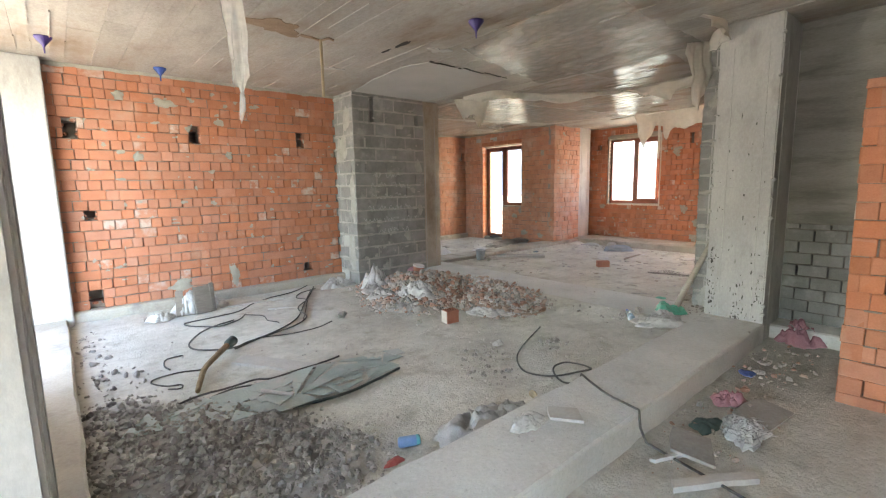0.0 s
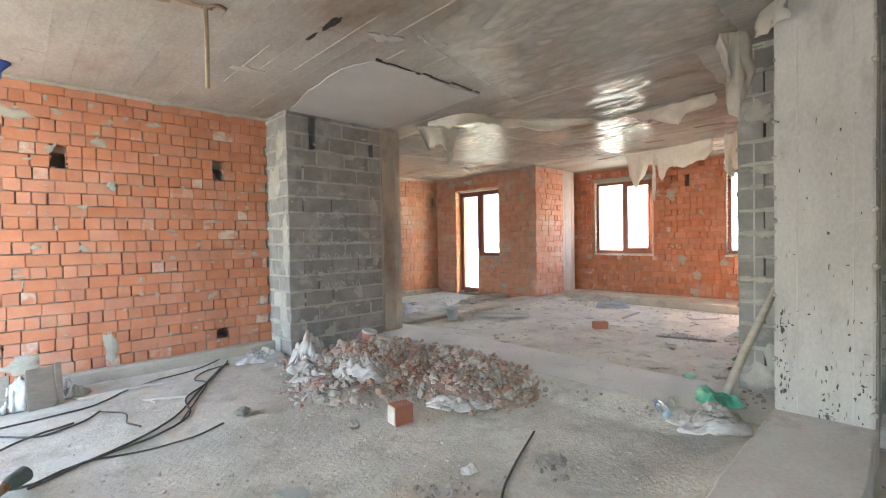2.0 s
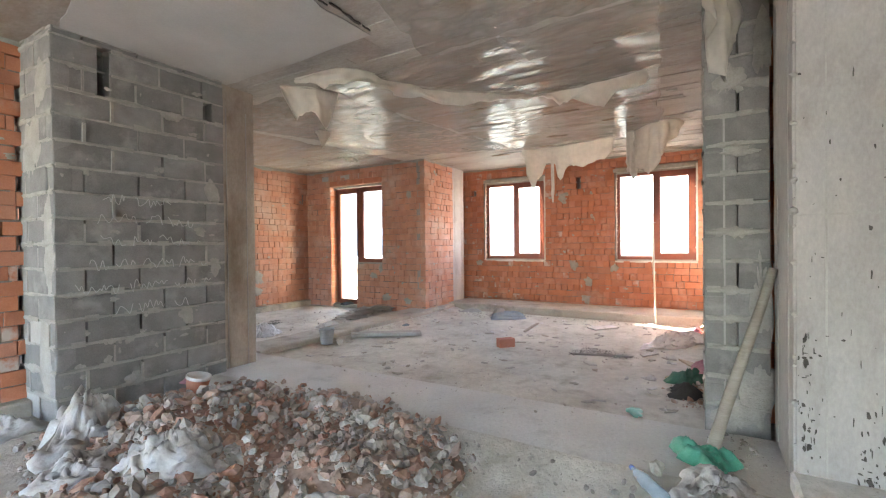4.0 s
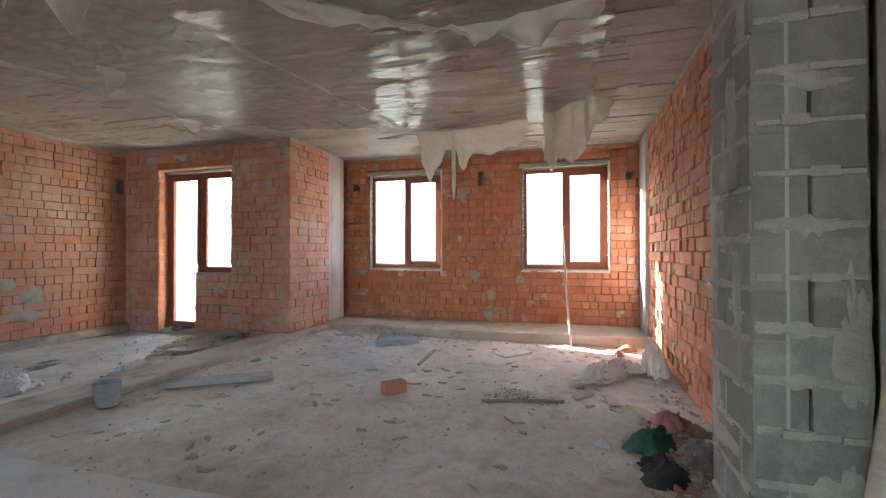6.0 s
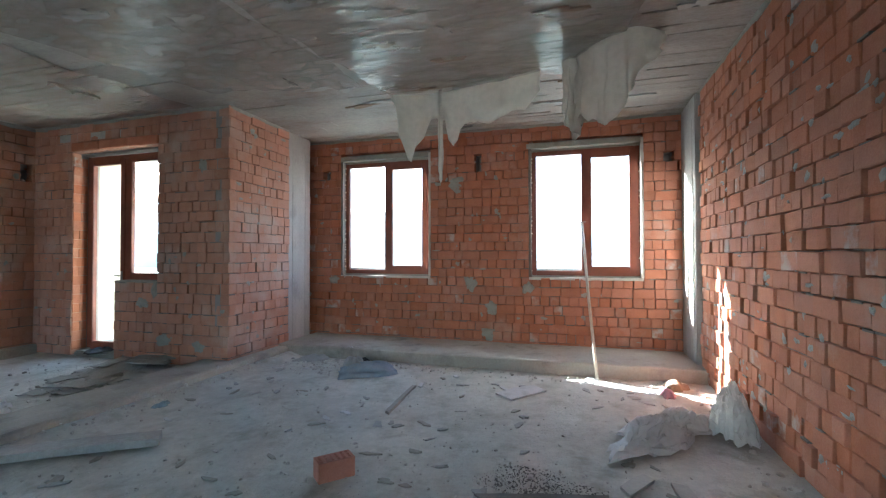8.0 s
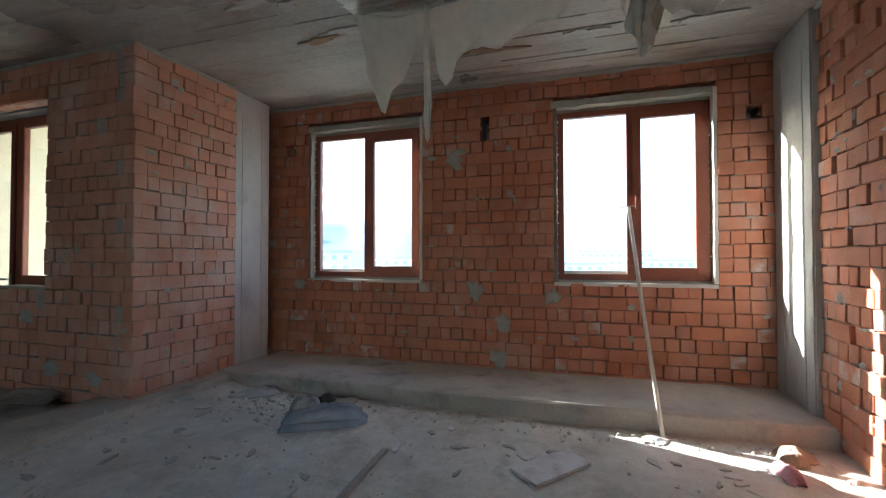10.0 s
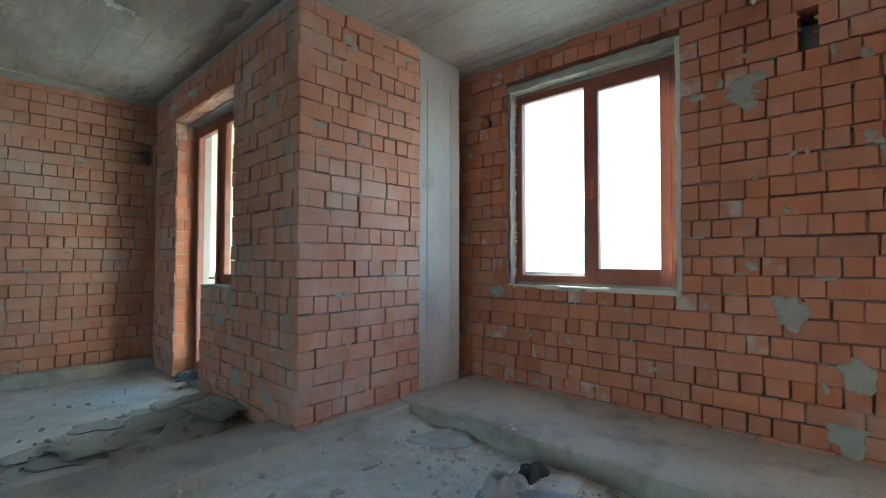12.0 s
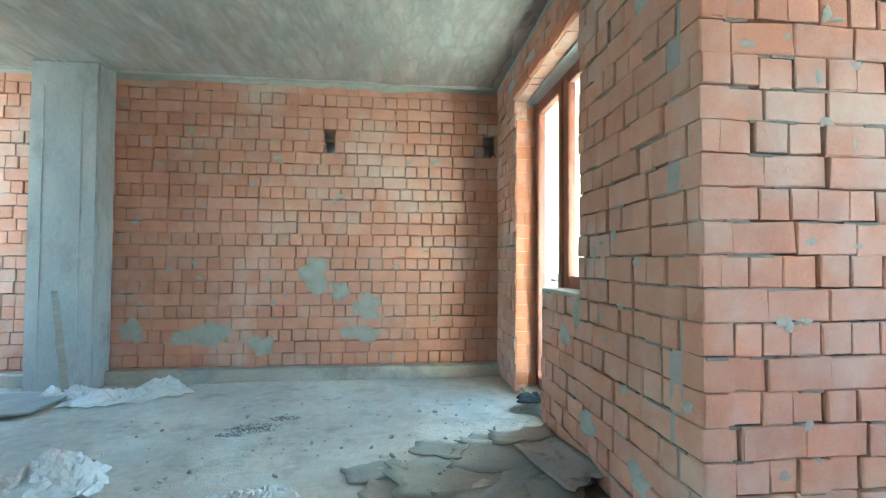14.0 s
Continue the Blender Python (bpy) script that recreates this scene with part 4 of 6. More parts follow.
def far_house(az, r, w, d, h, floors, group="buildings of the town"):
    x, y = 12 + r * math.cos(radians(az)), 4 + r * math.sin(radians(az))
    t = thing("apartment_building", "pale apartment block far off, its windows paled for haze", "building", pose(x, y, -18, 0, 0, az), group)
    bm = bmesh.new()
    box(bm, -d / 2, d / 2, -w / 2, w / 2, 0, h)
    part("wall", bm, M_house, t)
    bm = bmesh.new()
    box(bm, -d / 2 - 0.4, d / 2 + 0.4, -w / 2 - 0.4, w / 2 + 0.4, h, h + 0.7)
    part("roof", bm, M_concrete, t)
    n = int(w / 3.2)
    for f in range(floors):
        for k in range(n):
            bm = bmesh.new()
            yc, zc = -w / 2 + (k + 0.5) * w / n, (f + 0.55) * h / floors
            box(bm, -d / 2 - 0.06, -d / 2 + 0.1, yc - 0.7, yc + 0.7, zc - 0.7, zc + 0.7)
            part("window", bm, M_hazed_window, t)


for spec in ((3, 160, 26, 12, 17, 5), (-3, 240, 34, 14, 22, 6), (9, 210, 20, 12, 26, 7), (16, 260, 40, 14, 20, 5), (24, 180, 22, 12, 19, 5), (34, 150, 18, 12, 21, 6), (-10, 200, 24, 12, 18, 5)):
    far_house(*spec)

# ---- materials of the loose things ----
def rubble_mat(name, stops):
    m = mat(name, (0.3, 0.3, 0.3), (0.4, 0.4, 0.4), 0.95, 8, 80, 0.6, 60, 0.006)
    N, L = m.node_tree.nodes, m.node_tree.links
    geo = N.new("ShaderNodeNewGeometry")
    cr = N.new("ShaderNodeValToRGB")
    cr.color_ramp.interpolation = "CONSTANT"
    el = cr.color_ramp.elements
    while len(el) < len(stops):
        el.new(0.5)
    for e, (p, c) in zip(el, stops):
        e.position, e.color = p, (*c, 1)
    L.new(geo.outputs["Random Per Island"], cr.inputs[0])
    nz = N.new("ShaderNodeTexNoise")
    nz.inputs["Scale"].default_value = 25
    L.new(geo.outputs["Position"], nz.inputs["Vector"])
    hs = N.new("ShaderNodeHueSaturation")
    L.new(cr.outputs[0], hs.inputs["Color"])
    mr = N.new("ShaderNodeMapRange")
    mr.inputs["To Min"].default_value, mr.inputs["To Max"].default_value = 0.6, 1.45
    L.new(nz.outputs[0], mr.inputs["Value"])
    L.new(mr.outputs[0], hs.inputs["Value"])
    L.new(hs.outputs[0], N["Principled BSDF"].inputs["Base Color"])
    return m


M_rubble = rubble_mat("brick_and_mortar_rubble", [(0.0, (0.40, 0.36, 0.32)), (0.26, (0.40, 0.295, 0.24)), (0.50, (0.45, 0.415, 0.375)), (0.70, (0.38, 0.23, 0.172)), (0.88, (0.29, 0.262, 0.238))])
M_grit = rubble_mat("pale_dusty_grit", [(0.0, (0.46, 0.435, 0.385)), (0.35, (0.53, 0.50, 0.45)), (0.65, (0.40, 0.375, 0.33)), (0.9, (0.58, 0.555, 0.51))])
M_gravel = rubble_mat("grey_gravel", [(0.0, (0.31, 0.287, 0.26)), (0.35, (0.36, 0.336, 0.306)), (0.65, (0.26, 0.238, 0.216)), (0.9, (0.41, 0.385, 0.355))])
M_bag = mat("white_plastic_bag", (0.44, 0.425, 0.405), (0.64, 0.625, 0.605), 0.45, 7, 60, 0.35, 35, 0.01, stain=(0.36, 0.33, 0.30), stain_scale=9, stain_cut=(0.52, 0.72))
M_film = clear("dusty_plastic_film", (0.80, 0.80, 0.79), 0.5, 0.18, 0.6, 22, (1, 1, 1), 0.45)
M_ceilfilm = clear("ceiling_film", (0.60, 0.55, 0.485), 0.40, 0.10, 0.5, 3.4, (2.6, 0.7, 1), 0.0, 0.4)
M_dullfilm = clear("grimy_ceiling_film", (0.56, 0.51, 0.45), 0.36, 0.3, 0.8, 4.5, (1.6, 0.9, 1), 0.0, 0.36)
M_wrap = clear("crumpled_clear_plastic", (0.74, 0.74, 0.73), 0.74, 0.22, 0.5, 25, (1, 1, 1), 0.35)
M_sheet = clear("pale_glossy_plastic", (0.88, 0.88, 0.87), 0.92, 0.15, 0.5, 25, (1, 1, 1), 0.25)
M_torn = clear("torn_milky_film", (0.74, 0.70, 0.635), 0.84, 0.3, 0.45, 16, (1, 1, 1), 0.5)
M_dkcloth = mat("dirty_dark_cloth", (0.13, 0.12, 0.11), (0.27, 0.25, 0.23), 0.95, 9, 120, 0.5, 90, 0.004)
M_denim = mat("blue_grey_cloth", (0.20, 0.24, 0.295), (0.38, 0.43, 0.50), 0.95, 6, 120, 0.5, 120, 0.003, stain=(0.34, 0.34, 0.34), stain_scale=5, stain_cut=(0.5, 0.7))
M_rag = mat("grey_rag", (0.30, 0.29, 0.28), (0.46, 0.45, 0.43), 0.95, 8, 120, 0.5, 90, 0.004)
M_blackrag = mat("black_rag", (0.02, 0.02, 0.02), (0.07, 0.065, 0.06), 0.9, 8, 100, 0.5, 90, 0.004)
M_pink = mat("pink_cloth", (0.34, 0.15, 0.18), (0.52, 0.28, 0.31), 0.9, 7, 100, 0.5, 80, 0.004)
M_green = mat("green_plastic", (0.05, 0.34, 0.22), (0.14, 0.48, 0.34), 0.4, 7, 60, 0.4, 40, 0.006)
M_dkgreen = mat("dark_green_canvas", (0.02, 0.09, 0.06), (0.06, 0.16, 0.11), 0.8, 7, 60, 0.4, 60, 0.006)
M_cable = mat("dusty_black_rubber", (0.045, 0.042, 0.038), (0.15, 0.14, 0.13), 0.85, 8, 60, 0.2, 60, 0.003)
M_mouth = mat("dusty_dark_green_metal", (0.04, 0.075, 0.065), (0.12, 0.16, 0.15), 0.6, 9, 60, 0.2, 50, 0.003)
M_hose = mat("brown_ribbed_hose", (0.20, 0.13, 0.07), (0.34, 0.24, 0.14), 0.8, 9, 60, 0.3, 60, 0.004)
M_shard = mat("dusty_green_glass", (0.28, 0.335, 0.31), (0.42, 0.47, 0.44), 0.4, 5, 50, 0.1, 40, 0.003, stain=(0.46, 0.45, 0.425), stain_scale=4, stain_cut=(0.5, 0.7))
M_edge = mat("dark_glass_edge", (0.03, 0.04, 0.035), (0.06, 0.07, 0.06), 0.4, 5, 50, 0)
M_tar = mat("tar_paper", (0.27, 0.265, 0.24), (0.42, 0.41, 0.375), 0.9, 4, 60, 0.4, 50, 0.006, stain=(0.14, 0.13, 0.115), stain_scale=5, stain_cut=(0.6, 0.72))
M_board = mat("grey_plank", (0.30, 0.285, 0.26), (0.45, 0.43, 0.395), 0.9, 5, 40, 0.4, 30, 0.005)
M_paleboard = mat("pale_dusty_board", (0.44, 0.41, 0.37), (0.56, 0.53, 0.49), 0.9, 5, 40, 0.3, 30, 0.005)
M_bucket = mat("grey_galvanised_bucket", (0.25, 0.265, 0.275), (0.40, 0.41, 0.415), 0.55, 5, 50, 0.15, 30, 0.004, stain=(0.30, 0.28, 0.25), stain_scale=6, stain_cut=(0.55, 0.7))
M_funnel = mat("blue_plastic", (0.02, 0.05, 0.22), (0.04, 0.10, 0.36), 0.4, 6, 50, 0.05, 50, 0.002)
M_violet = mat("violet_plastic", (0.04, 0.025, 0.12), (0.07, 0.045, 0.20), 0.4, 6, 50, 0.05, 50, 0.002)
M_cane = mat("pale_cane", (0.38, 0.31, 0.20), (0.52, 0.43, 0.30), 0.7, 6, 50, 0.1, 50, 0.002)
M_pole = mat("whitish_pole", (0.50, 0.44, 0.36), (0.66, 0.60, 0.51), 0.75, 6, 50, 0.2, 50, 0.003)
M_soot = mat("soot", (0.12, 0.115, 0.105), (0.22, 0.21, 0.195), 0.95, 9, 70, 0.5, 50, 0.006)
M_rust = mat("rusty_stain", (0.20, 0.125, 0.08), (0.32, 0.23, 0.16), 0.9, 6, 60, 0.3, 40, 0.005)
M_chalk = mat("chalk", (0.43, 0.43, 0.41), (0.58, 0.58, 0.56), 0.95, 20, 120, 0.3, 120, 0.002)
# near-black for the shade of openings that are not cut
M_hole_shade = mat("painted_hole_shade", (0.02, 0.018, 0.016), (0.05, 0.045, 0.04), 0.95, 10, 60, 0.3, 40, 0.004)
M_bottle = clear("clear_blue_plastic", (0.45, 0.60, 0.70), 0.45, 0.15, 0.2, 20)
M_blue = mat("blue_wrapper", (0.05, 0.09, 0.34), (0.12, 0.2, 0.5), 0.4, 20, 60, 0.1, 50, 0.003)
M_red = mat("red_scrap", (0.34, 0.06, 0.06), (0.46, 0.14, 0.12), 0.5, 20, 60, 0.1, 50, 0.003)
M_can = mat("faded_blue_can", (0.14, 0.26, 0.46), (0.24, 0.36, 0.55), 0.4, 9, 60, 0.05, 50, 0.003)
M_teal = mat("teal_label", (0.08, 0.34, 0.36), (0.14, 0.44, 0.46), 0.4, 20, 60, 0.05, 50, 0.003)
M_loose = mat("loose_brick", (0.36, 0.135, 0.085), (0.48, 0.22, 0.15), 0.9, 8, 90, 0.35, 70, 0.004)


def top_of(x, y):
    """The height of what lies underfoot."""
    z = ground_height(x, y)
    for x0, x1, y0, y1, h in ((5.52, 6.38, 2.32, 7.72, 0.10), (-1.2, 5.73, 1.78, 2.33, 0.19), (6.38, 11.5, 7.40, 7.92, 0.12), (11.27, 12.26, 2.38, 7.56, 0.15)):
        if x0 < x < x1 and y0 < y < y1:
            z = max(z, h)
    return z


def crumple(bm, rx, ry, h, seed, fold=5.0, lumps=0.6, ragged=0.3):
    """A heap of folded sheet: creased, thin at its ragged rim."""
    rng = random.Random(seed)
    nr, na = 13, 44
    rim = blotch(0, 0, 1, 1, rng, na, ragged)
    rows, c = [], None
    ox, oy = rng.uniform(0, 50), rng.uniform(0, 50)
    def fold_z(x, y, t):
        p = (x + ox, y + oy)
        wx = 0.06 * noise.noise((p[0] * 4, p[1] * 4, seed + 21))
        f1 = 1 - 2.6 * abs(noise.noise(((p[0] + wx) * fold * 0.7, (p[1] + wx) * fold * 1.5, seed)))
        f2 = 1 - 2.4 * abs(noise.noise(((p[0] - wx) * fold * 2.8, (p[1] + wx) * fold * 1.6, seed + 3)))
        f3 = 1 - 2.2 * abs(noise.noise((p[0] * fold * 6, p[1] * fold * 6, seed + 9)))
        hump = 0.55 + lumps * noise.noise((p[0] * fold * 0.55, p[1] * fold * 0.55, seed + 5))
        body = max(0.05, hump) * (1 - t ** 3) ** 0.8
        return max(0.003, h * (body * (0.50 + 0.42 * f1) + (0.24 * f2 + 0.10 * f3) * (1.1 - t)) + 0.004), f1, f2
    c = bm.verts.new((0, 0, fold_z(0, 0, 0)[0]))
    nr = 18
    for i in range(1, nr + 1):
        t = i / nr
        row = []
        for k, (px, py) in enumerate(rim):
            x, y = px * rx * t, py * ry * t
            z, f, g = fold_z(x, y, t)
            row.append(bm.verts.new((x + 0.07 * rx * g * t, y + 0.07 * ry * f * t, z)))
        rows.append(row)
    for k in range(na):
        bm.faces.new((c, rows[0][k], rows[0][(k + 1) % na]))
    for a, b in zip(rows, rows[1:]):
        for k in range(na):
            bm.faces.new((a[k], b[k], b[(k + 1) % na], a[(k + 1) % na]))
    return bm


def heaped(name, label, category, x, y, rx, ry, h, rot, material, seed, z=None, fold=5.0, lumps=0.6, thick=0.004, group="", ragged=0.3):
    bm = crumple(bmesh.new(), rx, ry, h, seed, fold, lumps, ragged)
    stiff = material in (M_bag, M_film, M_wrap, M_sheet, M_bottle)
    if stiff:
        jr = random.Random(seed + 100)
        for v in bm.verts:
            v.co += Vector((jr.uniform(-1, 1) * rx * 0.03, jr.uniform(-1, 1) * ry * 0.03, jr.uniform(-0.4, 1) * h * (0.05 if material is M_bag else 0.10)))
            v.co.z = max(v.co.z, 0.002)
        bmesh.ops.triangulate(bm, faces=bm.faces[:])
    ob = link(name, bm, material, None, pose(x, y, (top_of(x, y) if z is None else z) - 0.002, 0, 0, rot), smooth=not stiff or material is M_bag)
    s = ob.modifiers.new("thickness", "SOLIDIFY")
    s.thickness = thick
    s.offset = 1
    return tagged(ob, label, category, group)


def plank(name, label, ax, ay, bx, by, w, t, material, seed, z=None, za=0.0, zb=0.0, category="plank"):
    """A sawn board from one end to the other, slightly bowed and split at the ends."""
    rng = random.Random(seed)
    A, B = Vector((ax, ay, 0)), Vector((bx, by, 0))
    L = (B - A).length
    n = 10
    bm = bmesh.new()
    rows = []
    for i in range(n + 1):
        u = i / n
        e = rng.uniform(-0.004, 0.004)
        q = 0.02 * rng.uniform(-1, 1) if i in (0, n) else 0
        z0 = za + (zb - za) * u + 0.004 * math.sin(3.1 * u)
        rows.append([bm.verts.new(p) for p in ((u * L + q, -w / 2 + e, z0), (u * L - q, w / 2 + e, z0), (u * L - q, w / 2 + e - 0.003, z0 + t), (u * L + q, -w / 2 + e + 0.003, z0 + t))])
    for a, b in zip(rows, rows[1:]):
        for k in range(4):
            bm.faces.new((a[k], b[k], b[(k + 1) % 4], a[(k + 1) % 4]))
    bm.faces.new(rows[0])
    bm.faces.new(rows[-1][::-1])
    bmesh.ops.recalc_face_normals(bm, faces=bm.faces[:])
    ob = link(name, bm, material, None, pose(ax, ay, min(top_of(ax, ay), top_of(bx, by)) if z is None else z, 0, 0, math.degrees(math.atan2(by - ay, bx - ax))))
    return tagged(ob, label, category)


def heap_height(x, y, mounds):
    z = 0
    for cx, cy, rx, ry, h in mounds:
        r2 = ((x - cx) / rx) ** 2 + ((y - cy) / ry) ** 2
        if r2 < 1:
            z = max(z, h * (1 - r2) ** 0.8)
    return z


def rubble(name, label, mounds, n, smin, smax, material, seed, spread=1.25):
    """A heap of broken lumps, denser and higher in the middle, petering out at its foot."""
    rng = random.Random(seed)
    tpl = []
    for _ in range(14):
        b = bmesh.new()
        chunk(b, (0, 0, 0), 1.0, rng, 1.0, 1)
        b.verts.index_update()
        tpl.append(([v.co.copy() for v in b.verts], [tuple(v.index for v in f.verts) for f in b.faces]))
        b.free()
    V, F = [], []
    tot = sum(m[2] * m[3] for m in mounds)
    for cx, cy, rx, ry, h in mounds:
        for _ in range(int(n * rx * ry / tot)):
            a, r = rng.uniform(0, 6.283), spread * rng.random() ** 0.62
            x, y = cx + rx * r * math.cos(a), cy + ry * r * math.sin(a)
            s = smin + (smax - smin) * rng.random() ** 2.5
            if r > 1:
                s *= 0.6
            z = top_of(x, y) + heap_height(x, y, mounds) * rng.uniform(0.75, 1.0) + s * rng.uniform(0.0, 0.3)
            tv, tf = rng.choice(tpl)
            R = Euler((rng.uniform(-1, 1), rng.uniform(-1, 1), rng.uniform(0, 6.28))).to_matrix()
            o = len(V)
            V += [tuple(Vector((x, y, z)) + R @ (c * s)) for c in tv]
            F += [tuple(o + i for i in f) for f in tf]
    if any(m[4] > 0.03 for m in mounds):
        for cx, cy, rx, ry, h in mounds:
            o, nr, na = len(V), 8, 28
            for i in range(nr + 1):
                for k in range(na):
                    a, t = 6.28319 * k / na, i / nr
                    x, y = cx + rx * t * math.cos(a), cy + ry * t * math.sin(a)
                    V.append((x, y, top_of(x, y) + heap_height(x, y, mounds) * 0.86 - 0.004 + 0.02 * noise.noise((x * 6, y * 6, 1)) * (1 - t)))
            for i in range(nr):
                for k in range(na):
                    F.append((o + i * na + k, o + (i + 1) * na + k, o + (i + 1) * na + (k + 1) % na, o + i * na + (k + 1) % na))
    me = bpy.data.meshes.new(name)
    me.from_pydata(V, [], F)
    me.materials.append(material)
    return tagged(new(name, me), label, "rubble", "", "stuff")


# ---- the near room ----
rubble("rubble_pile", "heap of broken brick and mortar lumps on the floor", [(4.75, 5.95, 0.78, 0.95, 0.27), (4.15, 5.55, 0.50, 0.62, 0.11), (4.88, 4.62, 0.46, 0.55, 0.13), (5.25, 5.25, 0.42, 0.62, 0.13), (5.15, 4.55, 0.42, 0.42, 0.10), (5.02, 4.18, 0.34, 0.24, 0.06), (4.6, 6.7, 0.55, 0.4, 0.10)], 3400, 0.012, 0.072, M_rubble, 31)
rubble("gravel_heap", "spread of grey broken stones and grit", [(1.15, 3.30, 0.62, 0.62, 0.05), (1.0, 3.85, 0.5, 0.45, 0.04), (1.5, 2.95, 0.45, 0.4, 0.03), (0.75, 4.3, 0.25, 0.4, 0.03)], 3600, 0.006, 0.037, M_gravel, 32)
rubble("rubble_patch", "small patch of crumbled mortar on the floor", [(4.22, 3.15, 0.16, 0.14, 0.015)], 70, 0.008, 0.032, M_gravel, 33)
rubble("rubble_patch", "scatter of crumbled mortar on the floor", [(3.45, 3.42, 0.22, 0.2, 0.012), (3.2, 3.1, 0.2, 0.24, 0.012)], 150, 0.007, 0.03, M_gravel, 34)
rubble("rubble_patch", "mortar crumbs along the raised strip", [(5.35, 3.4, 0.12, 0.9, 0.0), (5.4, 5.0, 0.14, 0.8, 0.0)], 150, 0.006, 0.03, M_gravel, 35)
rubble("rubble_patch", "mortar crumbs at the column foot", [(6.1, 2.55, 0.3, 0.14, 0.0)], 60, 0.006, 0.03, M_gravel, 36)
rubble("floor_grit", "fine grit and chips strewn over the floor", [(2.8, 4.6, 2.3, 2.2, 0.0), (3.9, 4.0, 1.3, 1.4, 0.0), (2.2, 2.9, 1.3, 0.6, 0.0)], 1500, 0.003, 0.016, M_grit, 37, 1.0)
rubble("rubble_patch", "crumbled mortar and scraps beside the kerb", [(0.75, 5.2, 0.22, 0.3, 0.02), (0.7, 6.2, 0.12, 0.8, 0.0)], 120, 0.008, 0.04, M_gravel, 38)
rubble("rubble_patch", "broken rubble in the low floor of the alcove", [(3.9, 1.5, 0.9, 0.22, 0.01), (5.2, 1.5, 0.6, 0.25, 0.0)], 220, 0.008, 0.04, M_rubble, 39)

for x, y, rx, ry, h, r, s in ((4.28, 6.48, 0.46, 0.26, 0.30, 40, 1), (3.98, 5.9, 0.26, 0.18, 0.15, 10, 2), (4.30, 5.48, 0.20, 0.30, 0.24, 60, 3), (4.55, 4.35, 0.28, 0.13, 0.11, -50, 4), (3.95, 7.22, 0.30, 0.17, 0.17, 15, 5)):
    heaped("rubble_sack", "torn dirty-white plastic sack slumped by the rubble", "sack", x, y, rx, ry, h, r, M_bag, s, top_of(x, y) + (0.06 if s < 4 else 0.0), 6, group="torn sacks round the rubble", thick=0.006)
heaped("white_bag", "crumpled white plastic bag beside the raised strip", "bag", 5.42, 2.66, 0.33, 0.20, 0.16, -20, M_bag, 6, None, 7)
heaped("white_bag", "small white bag leaning by the wall", "bag", 1.42, 7.02, 0.13, 0.10, 0.12, 0, M_bag, 8)
heaped("white_bag", "upright white bag at the foot of the brick wall", "bag", 1.72, 7.15, 0.16, 0.14, 0.34, 0, M_bag, 9)
heaped("white_bag", "pale bag beside the leaning boards", "bag", 2.14, 7.25, 0.11, 0.10, 0.28, 0, M_bag, 10)
heaped("paper_scrap", "crumpled scrap of white paper on the floor", "paper", 3.42 + 0.36, 3.53, 0.05, 0.045, 0.09, 0, M_bag, 11)
heaped("grey_sack", "grey dusty sack at the edge of the raised strip", "sack", 2.40, 2.44, 0.30, 0.21, 0.15, 30, M_rag, 12, None, 9)
heaped("grey_sack", "second dusty sack with torn edges", "sack", 2.70, 2.50, 0.26, 0.17, 0.12, -20, M_rag, 13, None, 9)
heaped("plastic_scrap", "scrap of pale plastic on the strip", "plastic", 2.55, 2.16, 0.12, 0.09, 0.06, 0, M_bag, 14)
heaped("pink_rag", "faded pink cloth heaped in the alcove", "cloth", 6.02, 1.56, 0.26, 0.18, 0.24, 20, M_pink, 15, None, 11, 0.8)
heaped("green_wrap", "crumpled green plastic in the alcove litter", "plastic", 3.63, 1.56, 0.12, 0.08, 0.06, 0, M_mouth, 16)
heaped("pink_scrap", "dark red cloth scrap in the alcove litter", "cloth", 4.10, 1.58, 0.10, 0.09, 0.10, 0, M_pink, 17, None, 16, 0.8)
heaped("plastic_litter", "clear plastic litter in the alcove", "plastic", 3.75, 1.36, 0.2, 0.14, 0.1, 0, M_wrap, 18)
heaped("blue_packet", "crushed blue and white packet on the floor", "packet", 4.76, 1.64, 0.07, 0.05, 0.05, 30, M_blue, 19)
heaped("blue_packet", "crushed blue wrapper near the strip", "packet", 4.86, 1.58, 0.05, 0.04, 0.04, 0, M_bag, 20)
heaped("red_scrap", "small red scrap among the gravel", "plastic", 1.9, 2.62, 0.055, 0.035, 0.03, 0, M_red, 21)
heaped("pink_rag", "pink rag on top of the rubble", "cloth", 5.15, 6.75, 0.10, 0.08, 0.10, 0, M_pink, 22, 0.17)


def can():
    c = thing("drink_can", "blue and teal crushed can lying on the floor", "can", pose(2.06, 2.70, top_of(2.06, 2.7) + 0.033, 0, 90, -25))
    bm = lathe(bmesh.new(), [(0.0, -0.06), (0.026, -0.06), (0.033, -0.05), (0.033, 0.04), (0.031, 0.05)], 18)
    part("body", bm, M_can, c, "blue can body", smooth=True)
    bm = lathe(bmesh.new(), [(0.031, 0.05), (0.033, 0.06), (0.028, 0.075), (0.0, 0.073)], 18)
    part("end", bm, M_teal, c, "teal can end", smooth=True)


can()


